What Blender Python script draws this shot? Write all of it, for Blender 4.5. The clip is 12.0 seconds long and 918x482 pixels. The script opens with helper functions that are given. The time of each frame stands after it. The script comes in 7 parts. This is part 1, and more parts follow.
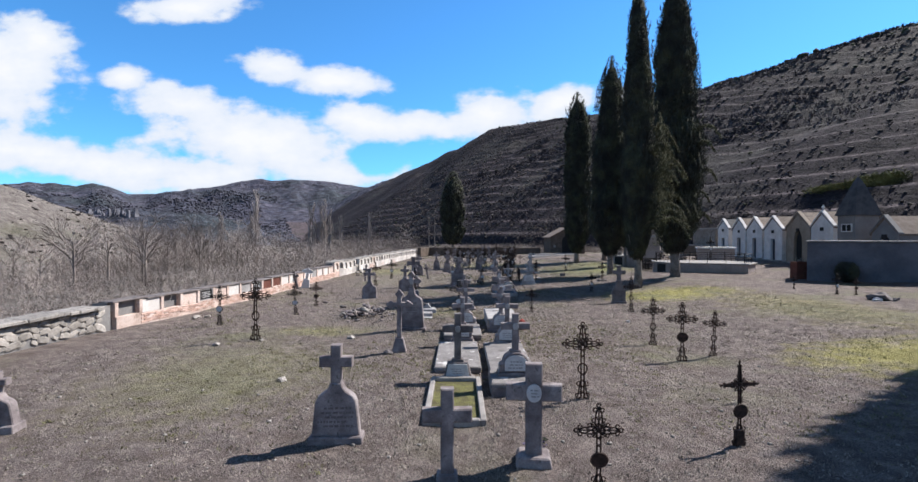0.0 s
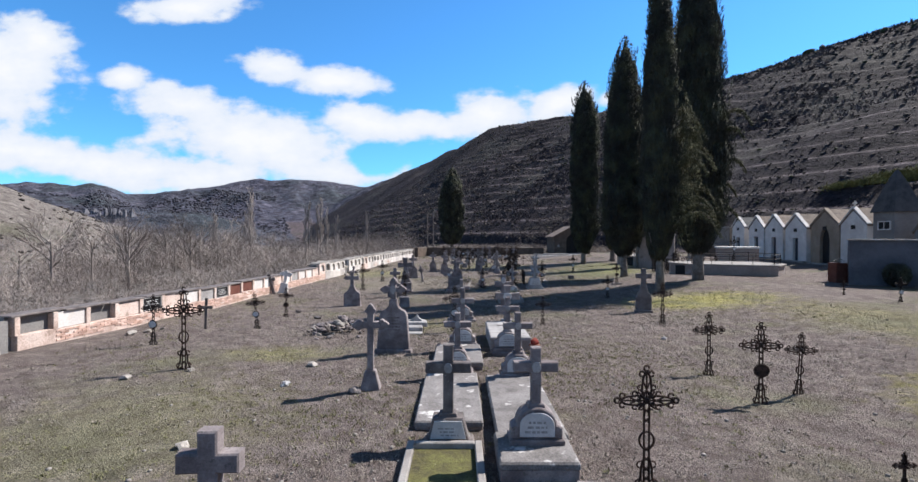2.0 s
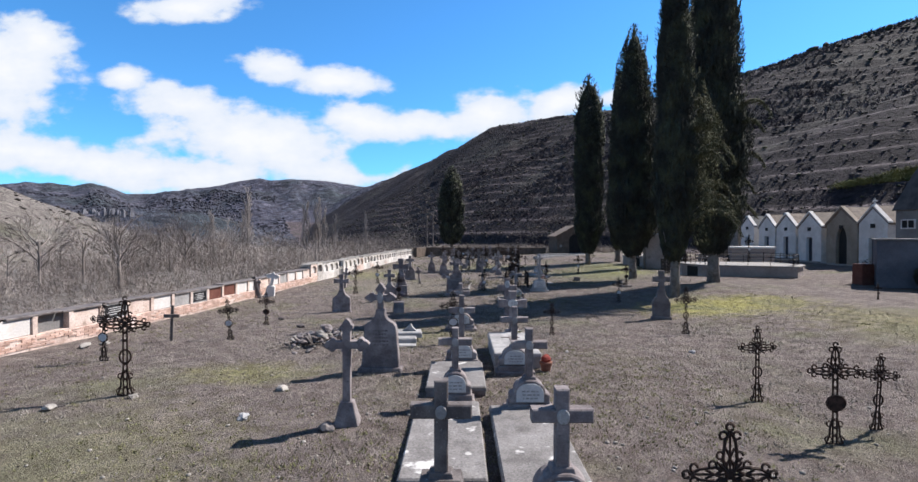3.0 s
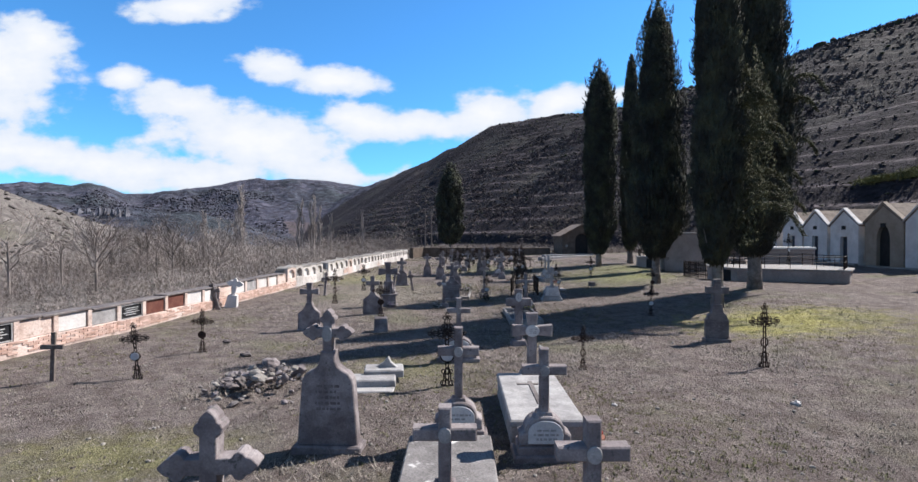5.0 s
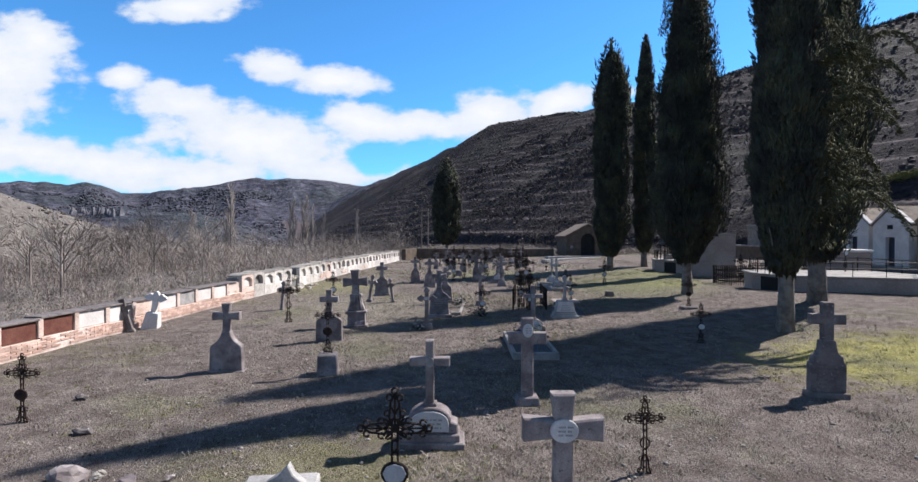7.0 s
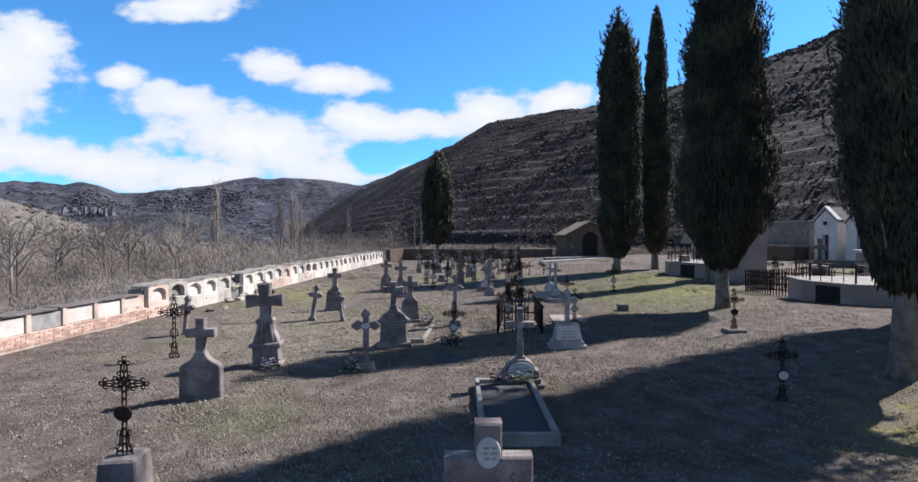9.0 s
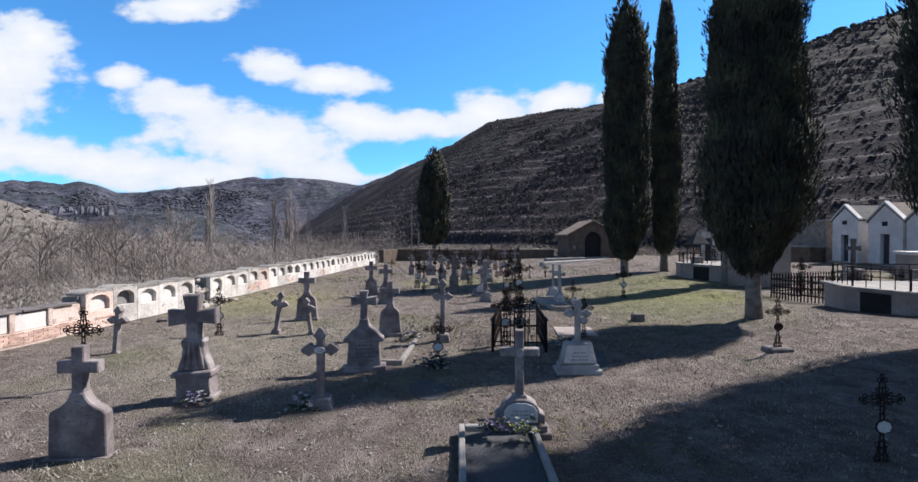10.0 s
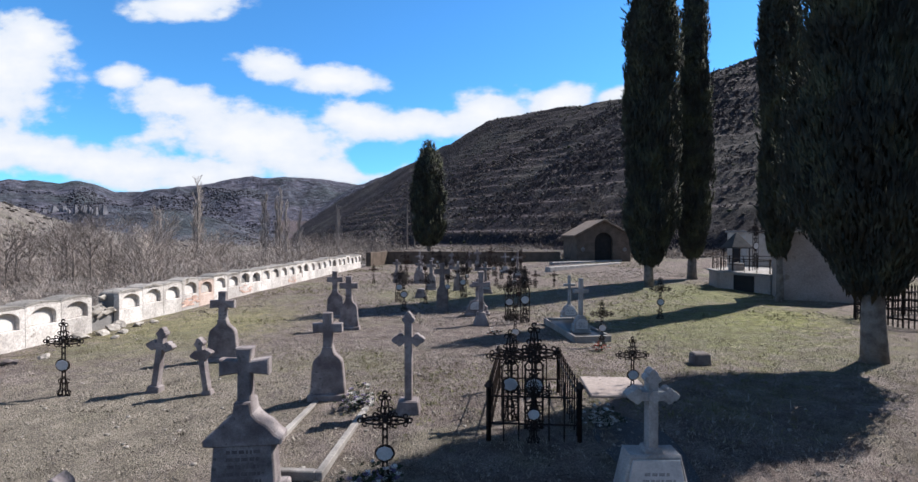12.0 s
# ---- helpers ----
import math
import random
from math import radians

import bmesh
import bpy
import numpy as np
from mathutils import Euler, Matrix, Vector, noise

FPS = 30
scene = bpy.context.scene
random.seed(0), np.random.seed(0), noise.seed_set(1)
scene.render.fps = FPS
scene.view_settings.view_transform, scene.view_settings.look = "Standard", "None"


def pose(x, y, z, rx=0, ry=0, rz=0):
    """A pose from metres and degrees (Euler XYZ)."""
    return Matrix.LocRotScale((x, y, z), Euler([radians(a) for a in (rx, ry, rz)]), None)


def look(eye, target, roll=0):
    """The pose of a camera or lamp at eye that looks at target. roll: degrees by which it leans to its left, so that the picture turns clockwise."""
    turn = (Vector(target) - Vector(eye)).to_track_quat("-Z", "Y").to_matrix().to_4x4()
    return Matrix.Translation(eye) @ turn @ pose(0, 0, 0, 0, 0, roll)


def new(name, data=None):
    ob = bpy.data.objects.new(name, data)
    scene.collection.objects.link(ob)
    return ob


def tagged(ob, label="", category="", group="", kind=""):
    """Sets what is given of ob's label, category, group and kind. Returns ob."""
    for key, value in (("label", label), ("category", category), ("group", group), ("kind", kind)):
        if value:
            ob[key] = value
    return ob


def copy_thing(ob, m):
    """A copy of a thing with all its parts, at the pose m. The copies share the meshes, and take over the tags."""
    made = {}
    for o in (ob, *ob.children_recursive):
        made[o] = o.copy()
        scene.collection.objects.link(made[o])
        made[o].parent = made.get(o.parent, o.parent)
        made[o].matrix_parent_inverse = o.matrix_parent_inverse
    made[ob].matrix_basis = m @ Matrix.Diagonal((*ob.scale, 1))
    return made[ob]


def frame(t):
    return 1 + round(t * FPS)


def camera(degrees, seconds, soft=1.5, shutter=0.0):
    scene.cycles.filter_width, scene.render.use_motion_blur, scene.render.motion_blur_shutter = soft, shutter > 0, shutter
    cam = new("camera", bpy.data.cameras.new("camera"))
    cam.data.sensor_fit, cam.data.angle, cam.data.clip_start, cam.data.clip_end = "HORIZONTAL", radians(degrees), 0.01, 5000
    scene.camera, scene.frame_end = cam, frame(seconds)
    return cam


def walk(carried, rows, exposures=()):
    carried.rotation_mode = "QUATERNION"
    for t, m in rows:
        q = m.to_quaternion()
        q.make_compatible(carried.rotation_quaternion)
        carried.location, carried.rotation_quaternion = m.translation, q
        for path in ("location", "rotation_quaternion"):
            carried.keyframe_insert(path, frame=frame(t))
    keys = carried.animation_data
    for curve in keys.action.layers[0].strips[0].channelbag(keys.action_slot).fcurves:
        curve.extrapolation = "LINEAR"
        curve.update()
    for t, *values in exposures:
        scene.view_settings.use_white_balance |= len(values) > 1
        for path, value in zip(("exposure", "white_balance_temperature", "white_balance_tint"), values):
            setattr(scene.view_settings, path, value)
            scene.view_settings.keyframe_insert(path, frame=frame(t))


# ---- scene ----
cam = camera(86.8, 12.0)
METRES, EYE, TILT, LEAN, TURN = 23.684, 2.7, 0.0, 0.0, 0.0
ROWS = [
    (0.0, 0.0, 0.0, 0.0, 0.0, -0.58, -0.1),
    (0.5, 0.0008, 0.0339, -0.0011, -0.01, -0.59, -0.09),
    (1.0, 0.0029, 0.0659, -0.002, -0.01, -0.6, -0.11),
    (1.5, 0.005, 0.0968, -0.003, 0.01, -0.59, -0.09),
    (2.0, 0.0048, 0.1284, -0.0037, -0.0, -0.58, -0.09),
    (2.5, 0.0053, 0.1613, -0.0038, -0.0, -0.59, -0.09),
    (3.0, 0.0063, 0.1961, -0.0045, 0.02, -0.6, -0.05),
    (5.0, 0.0086, 0.3455, -0.0055, -0.02, -0.63, -0.01),
    (5.5, 0.008, 0.3825, -0.0056, -0.03, -0.61, -0.05),
    (6.0, 0.0109, 0.426, -0.0054, -0.03, -0.61, -0.05),
    (6.5, 0.0156, 0.4732, -0.005, -0.02, -0.63, -0.04),
    (7.0, 0.024, 0.522, -0.0051, -0.06, -0.63, -0.06),
    (9.0, 0.0624, 0.7115, -0.0064, -0.15, -0.7, 0.06),
    (9.5, 0.0685, 0.7587, -0.0074, -0.16, -0.7, 0.05),
    (10.0, 0.0744, 0.8038, -0.0079, -0.18, -0.69, 0.0),
    (10.5, 0.0805, 0.8519, -0.0083, -0.14, -0.69, -0.02),
    (11.0, 0.0861, 0.9016, -0.0084, -0.12, -0.7, -0.03),
    (11.5, 0.0901, 0.9491, -0.0068, -0.13, -0.7, -0.05),
    (12.0, 0.0904, 0.993, -0.0043, -0.17, -0.72, -0.04),
]
walk(cam, [(t, pose(0, 0, EYE, TILT, LEAN, TURN) @ pose(METRES * x, METRES * y, METRES * z, 90 + pitch, roll, yaw)) for t, x, y, z, yaw, pitch, roll in ROWS], [(0.0, 0.88, 6180, 12), (12.0, 0.88, 6180, 12)])

SKY, CLOUD = 0.090, 0.53
# ---- light ----
SUN_DIR = Vector((0.876, 0.482, 1.02)).normalized()      # towards the sun
sun_data = bpy.data.lights.new("sun", "SUN")
sun_data.energy, sun_data.angle, sun_data.color = 5.0, radians(0.55), (1.0, 0.935, 0.85)
sun = new("sun", sun_data)
sun.matrix_world = look((60, 40, 80), Vector((60, 40, 80)) - SUN_DIR)

world = bpy.data.worlds.new("sky")
scene.world = world
world.use_nodes = True


def build_sky(tree):
    n, ln = tree.nodes, tree.links
    n.clear()
    out = n.new("ShaderNodeOutputWorld")
    sky = n.new("ShaderNodeTexSky")
    sky.sky_type, sky.sun_disc = "NISHITA", False
    sky.sun_elevation, sky.sun_rotation = math.asin(SUN_DIR.z), math.atan2(SUN_DIR.x, SUN_DIR.y)
    sky.altitude = 700.0
    sky.air_density, sky.dust_density, sky.ozone_density = 1.0, 0.3, 2.0
    clear = n.new("ShaderNodeBackground")
    clear.inputs[1].default_value = SKY
    tint = n.new("ShaderNodeMix")
    tint.data_type, tint.blend_type = "RGBA", "MULTIPLY"
    tint.inputs[0].default_value = 1.0
    ln.new(sky.outputs[0], tint.inputs[6])
    # sky above the view dimmed and greyed to cut the fill light
    high = n.new("ShaderNodeMapRange")
    high.interpolation_type = "SMOOTHSTEP"
    high.inputs["From Min"].default_value, high.inputs["From Max"].default_value = 0.38, 0.95
    dim_zenith = n.new("ShaderNodeMix")
    dim_zenith.data_type = "RGBA"
    dim_zenith.inputs[6].default_value, dim_zenith.inputs[7].default_value = (0.44, 0.95, 1.26, 1), (0.34, 0.42, 0.46, 1)
    ln.new(high.outputs[0], dim_zenith.inputs[0])
    ln.new(dim_zenith.outputs[2], tint.inputs[7])
    ln.new(tint.outputs[2], clear.inputs[0])
    coord = n.new("ShaderNodeTexCoord")
    sep = n.new("ShaderNodeSeparateXYZ")
    ln.new(coord.outputs["Generated"], sep.inputs[0])
    ln.new(sep.outputs[2], high.inputs[0])

    def calc(op, a, b=0.0, c=None):
        m = n.new("ShaderNodeMath")
        m.operation = op
        for i, v in enumerate((a, b, c)):
            if v is None:
                continue
            if isinstance(v, (int, float)):
                m.inputs[i].default_value = v
            else:
                ln.new(v, m.inputs[i])
        return m.outputs[0]

    ahead = calc("MAXIMUM", sep.outputs[1], 0.05)
    u, v = calc("DIVIDE", sep.outputs[0], ahead), calc("DIVIDE", sep.outputs[2], ahead)
    flat = n.new("ShaderNodeCombineXYZ")
    ln.new(u, flat.inputs[0])
    ln.new(v, flat.inputs[1])

    def wisps(scale, detail, source, rough=0.55):
        t = n.new("ShaderNodeTexNoise")
        t.inputs["Scale"].default_value, t.inputs["Detail"].default_value = scale, detail
        t.inputs["Roughness"].default_value = rough
        ln.new(source, t.inputs["Vector"])
        return t.outputs[0]

    squash = n.new("ShaderNodeMapping")
    squash.inputs["Scale"].default_value = (1.0, 1.7, 1.0)
    ln.new(flat.outputs[0], squash.inputs[0])
    grain = wisps(6.5, 7, squash.outputs[0])
    fine = wisps(19.0, 4, squash.outputs[0])
    best = None
    # heaped clouds: centre u, v, half-width, half-height, tilt
    for cu, cv, ru, rv, turn in CLOUDS:
        m = n.new("ShaderNodeMapping")
        m.vector_type = "TEXTURE"
        m.inputs["Location"].default_value = (cu, cv, 0)
        m.inputs["Rotation"].default_value = (0, 0, turn)
        m.inputs["Scale"].default_value = (ru, rv, 1)
        ln.new(flat.outputs[0], m.inputs[0])
        length = n.new("ShaderNodeVectorMath")
        length.operation = "LENGTH"
        ln.new(m.outputs[0], length.inputs[0])
        near = calc("SUBTRACT", 1.0, length.outputs["Value"])
        best = near if best is None else calc("SMOOTH_MAX", best, near, 0.25)
    # blue gaps between them
    for cu, cv, ru, rv in GAPS:
        m = n.new("ShaderNodeMapping")
        m.vector_type = "TEXTURE"
        m.inputs["Location"].default_value, m.inputs["Scale"].default_value = (cu, cv, 0), (ru, rv, 1)
        ln.new(flat.outputs[0], m.inputs[0])
        length = n.new("ShaderNodeVectorMath")
        length.operation = "LENGTH"
        ln.new(m.outputs[0], length.inputs[0])
        best = calc("SMOOTH_MIN", best, calc("MULTIPLY_ADD", length.outputs["Value"], 0.9, -0.75), 0.3)
    heap = calc("ADD", best, calc("MULTIPLY_ADD", grain, 1.5, -0.75))
    heap = calc("ADD", heap, calc("MULTIPLY_ADD", fine, 0.8, -0.40))
    ramp = n.new("ShaderNodeMapRange")
    ramp.interpolation_type = "SMOOTHSTEP"
    ramp.inputs["From Min"].default_value, ramp.inputs["From Max"].default_value = 0.04, 0.50
    ln.new(heap, ramp.inputs["Value"])
    front = n.new("ShaderNodeMapRange")
    front.inputs["From Min"].default_value, front.inputs["From Max"].default_value = 0.25, 0.5
    ln.new(sep.outputs[1], front.inputs["Value"])
    # outside the view: unseen scattered cloud added to whiten the fill, thinned overhead
    fill_puffs = wisps(3.2, 6, coord.outputs["Generated"])
    rest = n.new("ShaderNodeMapRange")
    rest.interpolation_type = "SMOOTHSTEP"
    rest.inputs["From Min"].default_value, rest.inputs["From Max"].default_value = 0.43, 0.62
    ln.new(fill_puffs, rest.inputs["Value"])
    both = n.new("ShaderNodeMix")
    ln.new(front.outputs[0], both.inputs[0])
    ln.new(calc("MULTIPLY", rest.outputs[0], calc("MULTIPLY_ADD", high.outputs[0], -0.8, 1.0)), both.inputs[2])
    ln.new(ramp.outputs[0], both.inputs[3])
    glow = n.new("ShaderNodeMapRange")
    glow.inputs["To Min"].default_value, glow.inputs["To Max"].default_value = 0.34, CLOUD
    ln.new(front.outputs[0], glow.inputs["Value"])
    shade = n.new("ShaderNodeMix")
    shade.data_type = "RGBA"
    shade.inputs[6].default_value, shade.inputs[7].default_value = (0.78, 0.85, 0.93, 1), (1.0, 1.0, 1.0, 1)
    tops = n.new("ShaderNodeMapRange")
    tops.inputs["From Min"].default_value, tops.inputs["From Max"].default_value = 0.25, 1.0
    ln.new(heap, tops.inputs["Value"])
    ln.new(tops.outputs[0], shade.inputs[0])
    cloud = n.new("ShaderNodeBackground")
    ln.new(glow.outputs[0], cloud.inputs[1])
    ln.new(shade.outputs[2], cloud.inputs[0])
    mix = n.new("ShaderNodeMixShader")
    ln.new(both.outputs[0], mix.inputs[0])
    ln.new(clear.outputs[0], mix.inputs[1])
    ln.new(cloud.outputs[0], mix.inputs[2])
    ln.new(mix.outputs[0], out.inputs[0])


CLOUDS = [
    (-0.93, 0.33, 0.18, 0.15, 0.1), (-0.86, 0.40, 0.10, 0.07, -0.3), (-0.56, 0.468, 0.15, 0.042, 0.05), (-0.69, 0.325, 0.06, 0.03, 0.0),
    (-0.38, 0.345, 0.10, 0.045, -0.25), (-0.25, 0.318, 0.14, 0.035, -0.10), (-0.55, 0.265, 0.15, 0.055, -0.2), (-0.42, 0.20, 0.33, 0.085, -0.12),
    (-0.65, 0.135, 0.42, 0.06, -0.10), (-0.90, 0.175, 0.20, 0.06, -0.1), (-0.20, 0.235, 0.13, 0.045, -0.1), (-0.08, 0.225, 0.22, 0.042, 0.05),
    (0.07, 0.245, 0.13, 0.07, 0.1), (0.20, 0.270, 0.11, 0.04, 0.3), (-0.22, 0.13, 0.20, 0.04, 0.0), (0.33, 0.29, 0.06, 0.025, 0.3),
]
GAPS = [(-0.165, 0.165, 0.055, 0.030), (-0.71, 0.225, 0.07, 0.028)]
build_sky(world.node_tree)

# ---- materials ----
TONE = 0.62      # tames the paler colours


def make_mat(name, colours, scale=4.0, fine=40.0, rough=0.85, metal=0.0, bump=0.3, depth=0.01, per_piece=0.0, contrast=0.5, speck=None, island=0.0):
    """A procedural surface: patches of two or three colours at one scale, grain at another, relief from both."""
    colours = [tuple(TONE * v for v in c) for c in colours]
    m = bpy.data.materials.new(name)
    m.use_nodes = True
    n, ln = m.node_tree.nodes, m.node_tree.links
    bsdf = n["Principled BSDF"]
    bsdf.inputs["Roughness"].default_value, bsdf.inputs["Metallic"].default_value = rough, metal
    bsdf.inputs["Specular IOR Level"].default_value = 0.25
    geo = n.new("ShaderNodeNewGeometry")

    def tex(sc, detail, rgh=0.6):
        t = n.new("ShaderNodeTexNoise")
        t.inputs["Scale"].default_value, t.inputs["Detail"].default_value, t.inputs["Roughness"].default_value = sc, detail, rgh
        ln.new(geo.outputs["Position"], t.inputs["Vector"])
        return t.outputs[0]

    big, small = tex(scale, 5), tex(fine, 4, 0.7)
    ramp = n.new("ShaderNodeValToRGB")
    lo, hi = 0.5 - 0.5 * contrast * 0.55, 0.5 + 0.5 * contrast * 0.55
    ramp.color_ramp.elements[0].position, ramp.color_ramp.elements[1].position = lo, hi
    ramp.color_ramp.elements[0].color = (*colours[0], 1)
    ramp.color_ramp.elements[1].color = (*colours[-1], 1)
    if len(colours) == 3:
        e = ramp.color_ramp.elements.new(0.5)
        e.color = (*colours[1], 1)
    ln.new(big, ramp.inputs[0])
    hsv = n.new("ShaderNodeHueSaturation")
    val = n.new("ShaderNodeMapRange")
    val.inputs["From Min"].default_value, val.inputs["From Max"].default_value = 0.25, 0.75
    val.inputs["To Min"].default_value, val.inputs["To Max"].default_value = 1 - 0.55 * contrast, 1 + 0.55 * contrast
    ln.new(small, val.inputs[0])
    value = val.outputs[0]
    if per_piece:
        info = n.new("ShaderNodeObjectInfo")
        isl = n.new("ShaderNodeMath")
        isl.operation = "MULTIPLY_ADD"
        isl.inputs[1].default_value, isl.inputs[2].default_value = per_piece, 1 - per_piece / 2
        ln.new(info.outputs["Random"], isl.inputs[0])
        mul = n.new("ShaderNodeMath")
        mul.operation = "MULTIPLY"
        ln.new(value, mul.inputs[0])
        ln.new(isl.outputs[0], mul.inputs[1])
        value = mul.outputs[0]
    if island:
        each = n.new("ShaderNodeMath")
        each.operation = "MULTIPLY_ADD"
        each.inputs[1].default_value, each.inputs[2].default_value = island, 1 - island / 2
        ln.new(geo.outputs["Random Per Island"], each.inputs[0])
        mul = n.new("ShaderNodeMath")
        mul.operation = "MULTIPLY"
        ln.new(value, mul.inputs[0])
        ln.new(each.outputs[0], mul.inputs[1])
        value = mul.outputs[0]
    ln.new(value, hsv.inputs["Value"])
    ln.new(ramp.outputs[0], hsv.inputs["Color"])
    colour = hsv.outputs[0]
    if speck:
        spot = tex(speck[1], 3, 0.65)
        edge = n.new("ShaderNodeMapRange")
        edge.inputs["From Min"].default_value, edge.inputs["From Max"].default_value = speck[2], speck[2] + 0.08
        ln.new(spot, edge.inputs[0])
        over = n.new("ShaderNodeMix")
        over.data_type = "RGBA"
        over.inputs[7].default_value = (*speck[0], 1)
        ln.new(edge.outputs[0], over.inputs[0])
        ln.new(colour, over.inputs[6])
        colour = over.outputs[2]
    ln.new(colour, bsdf.inputs["Base Color"])
    if bump:
        add = n.new("ShaderNodeMath")
        add.operation = "MULTIPLY_ADD"
        add.inputs[1].default_value = 0.5
        ln.new(small, add.inputs[0])
        ln.new(big, add.inputs[2])
        b = n.new("ShaderNodeBump")
        b.inputs["Strength"].default_value, b.inputs["Distance"].default_value = bump, depth
        ln.new(add.outputs[0], b.inputs["Height"])
        ln.new(b.outputs[0], bsdf.inputs["Normal"])
    return m


STONE = make_mat("weathered_limestone", [(0.195, 0.162, 0.162), (0.30, 0.257, 0.254), (0.435, 0.384, 0.374)], 3.4, 60, bump=0.5, depth=0.008, speck=((0.10, 0.095, 0.09), 18, 0.60))
STONE_DARK = make_mat("lichened_stone", [(0.135, 0.115, 0.112), (0.205, 0.178, 0.172), (0.28, 0.245, 0.232)], 4.0, 60, bump=0.5, depth=0.008, speck=((0.32, 0.31, 0.29), 22, 0.63))
WHITE_STONE = make_mat("white_marble", [(0.50, 0.485, 0.475), (0.66, 0.645, 0.63)], 3.0, 30, rough=0.5, bump=0.15, depth=0.004, contrast=0.3)
PALE_STONE = make_mat("pale_grey_stone", [(0.34, 0.325, 0.32), (0.46, 0.44, 0.43), (0.56, 0.54, 0.52)], 3.5, 45, bump=0.4, depth=0.006, speck=((0.20, 0.19, 0.18), 9, 0.62))
PLAQUE = make_mat("white_plaque", [(0.68, 0.67, 0.67), (0.80, 0.79, 0.78)], 6.0, 50, rough=0.45, bump=0.1, depth=0.003, contrast=0.3)
CONCRETE = make_mat("worn_concrete", [(0.29, 0.265, 0.245), (0.39, 0.36, 0.335), (0.47, 0.44, 0.41)], 2.5, 50, bump=0.4, depth=0.006, speck=((0.17, 0.165, 0.15), 14, 0.62))
WORN = make_mat("worn_inscription", [(0.165, 0.138, 0.137), (0.27, 0.232, 0.228)], 12.0, 60, bump=0)
SLAB = make_mat("stained_slab_stone", [(0.13, 0.118, 0.112), (0.27, 0.25, 0.24), (0.40, 0.378, 0.365)], 2.6, 40, bump=0.5, depth=0.008, contrast=1.0, per_piece=0.2, speck=((0.52, 0.50, 0.48), 3.2, 0.60))
IRON = make_mat("rusted_iron", [(0.028, 0.019, 0.015), (0.10, 0.056, 0.040)], 14.0, 90, rough=0.75, metal=0.15, bump=0.5, depth=0.003)
IRON_BLACK = make_mat("black_iron", [(0.015, 0.012, 0.012), (0.055, 0.036, 0.029)], 14.0, 90, rough=0.65, metal=0.25, bump=0.3, depth=0.002)
LETTER = make_mat("grey_lettering", [(0.34, 0.33, 0.335), (0.50, 0.49, 0.49)], 20.0, 90, bump=0)
WOOD = make_mat("grey_wood", [(0.15, 0.12, 0.105), (0.28, 0.235, 0.205)], 12.0, 80, bump=0.5, depth=0.004)
BARK = make_mat("cypress_bark", [(0.17, 0.145, 0.125), (0.26, 0.225, 0.195), (0.33, 0.29, 0.255)], 5.0, 45, rough=0.95, bump=0.9, depth=0.03)
NEEDLE = make_mat("cypress_foliage", [(0.046, 0.047, 0.040), (0.072, 0.076, 0.058), (0.125, 0.132, 0.078)], 1.2, 9, rough=0.9, bump=0, island=0.15)
BARE = make_mat("bare_twigs", [(0.17, 0.14, 0.124), (0.34, 0.287, 0.256), (0.60, 0.52, 0.455)], 0.15, 5, rough=0.95, bump=0, island=0.7)
PALE_BARE = make_mat("pale_poplar", [(0.34, 0.29, 0.26), (0.50, 0.44, 0.40)], 0.4, 5, rough=0.95, bump=0)
# cypress foliage again, painted lighter for the sprays that catch the sun
LIT_FROND = make_mat("sunlit_cypress_sprays", [(0.062, 0.066, 0.036), (0.165, 0.165, 0.085)], 1.5, 9, rough=0.85, bump=0, island=0.5)
HILL_TUFT = make_mat("hill_tufts", [(0.11, 0.09, 0.084), (0.175, 0.145, 0.13)], 0.05, 0.8, rough=0.95, bump=0)
HEATH = make_mat("bare_heath_twigs", [(0.062, 0.050, 0.055), (0.165, 0.136, 0.142)], 0.06, 0.9, rough=0.95, bump=0, island=0.8)
# far rock, its colour shifted to blue to stand in for haze
CRAG = make_mat("haze_blue_crag", [(0.13, 0.13, 0.155), (0.27, 0.265, 0.29)], 0.15, 1.2, rough=0.95, bump=0.6, depth=0.5)
BRAMBLE = make_mat("dry_bramble_canes", [(0.20, 0.165, 0.14), (0.40, 0.335, 0.28)], 0.25, 3.0, rough=0.95, bump=0, island=0.8)
SCRUB = make_mat("dry_scrub", [(0.034, 0.029, 0.026), (0.066, 0.056, 0.050), (0.11, 0.094, 0.082)], 0.05, 0.8, rough=0.95, bump=0)
# far bushes with the blue of distance haze put into their colour
FAR_SCRUB = make_mat("haze_blue_far_scrub", [(0.045, 0.046, 0.062), (0.10, 0.097, 0.118)], 0.02, 0.2, rough=0.95, bump=0, island=0.8)
EVERGREEN = make_mat("green_shrub", [(0.03, 0.038, 0.018), (0.06, 0.068, 0.03)], 0.6, 6, rough=0.9, bump=0)
WHITEWASH = make_mat("whitewash", [(0.82, 0.77, 0.73), (1.0, 0.95, 0.90)], 1.2, 25, bump=0.3, depth=0.008, contrast=0.35, speck=((0.52, 0.47, 0.42), 2.2, 0.60))
OCHRE = make_mat("ochre_render", [(0.34, 0.27, 0.20), (0.44, 0.36, 0.28)], 1.2, 25, bump=0.3, depth=0.008)
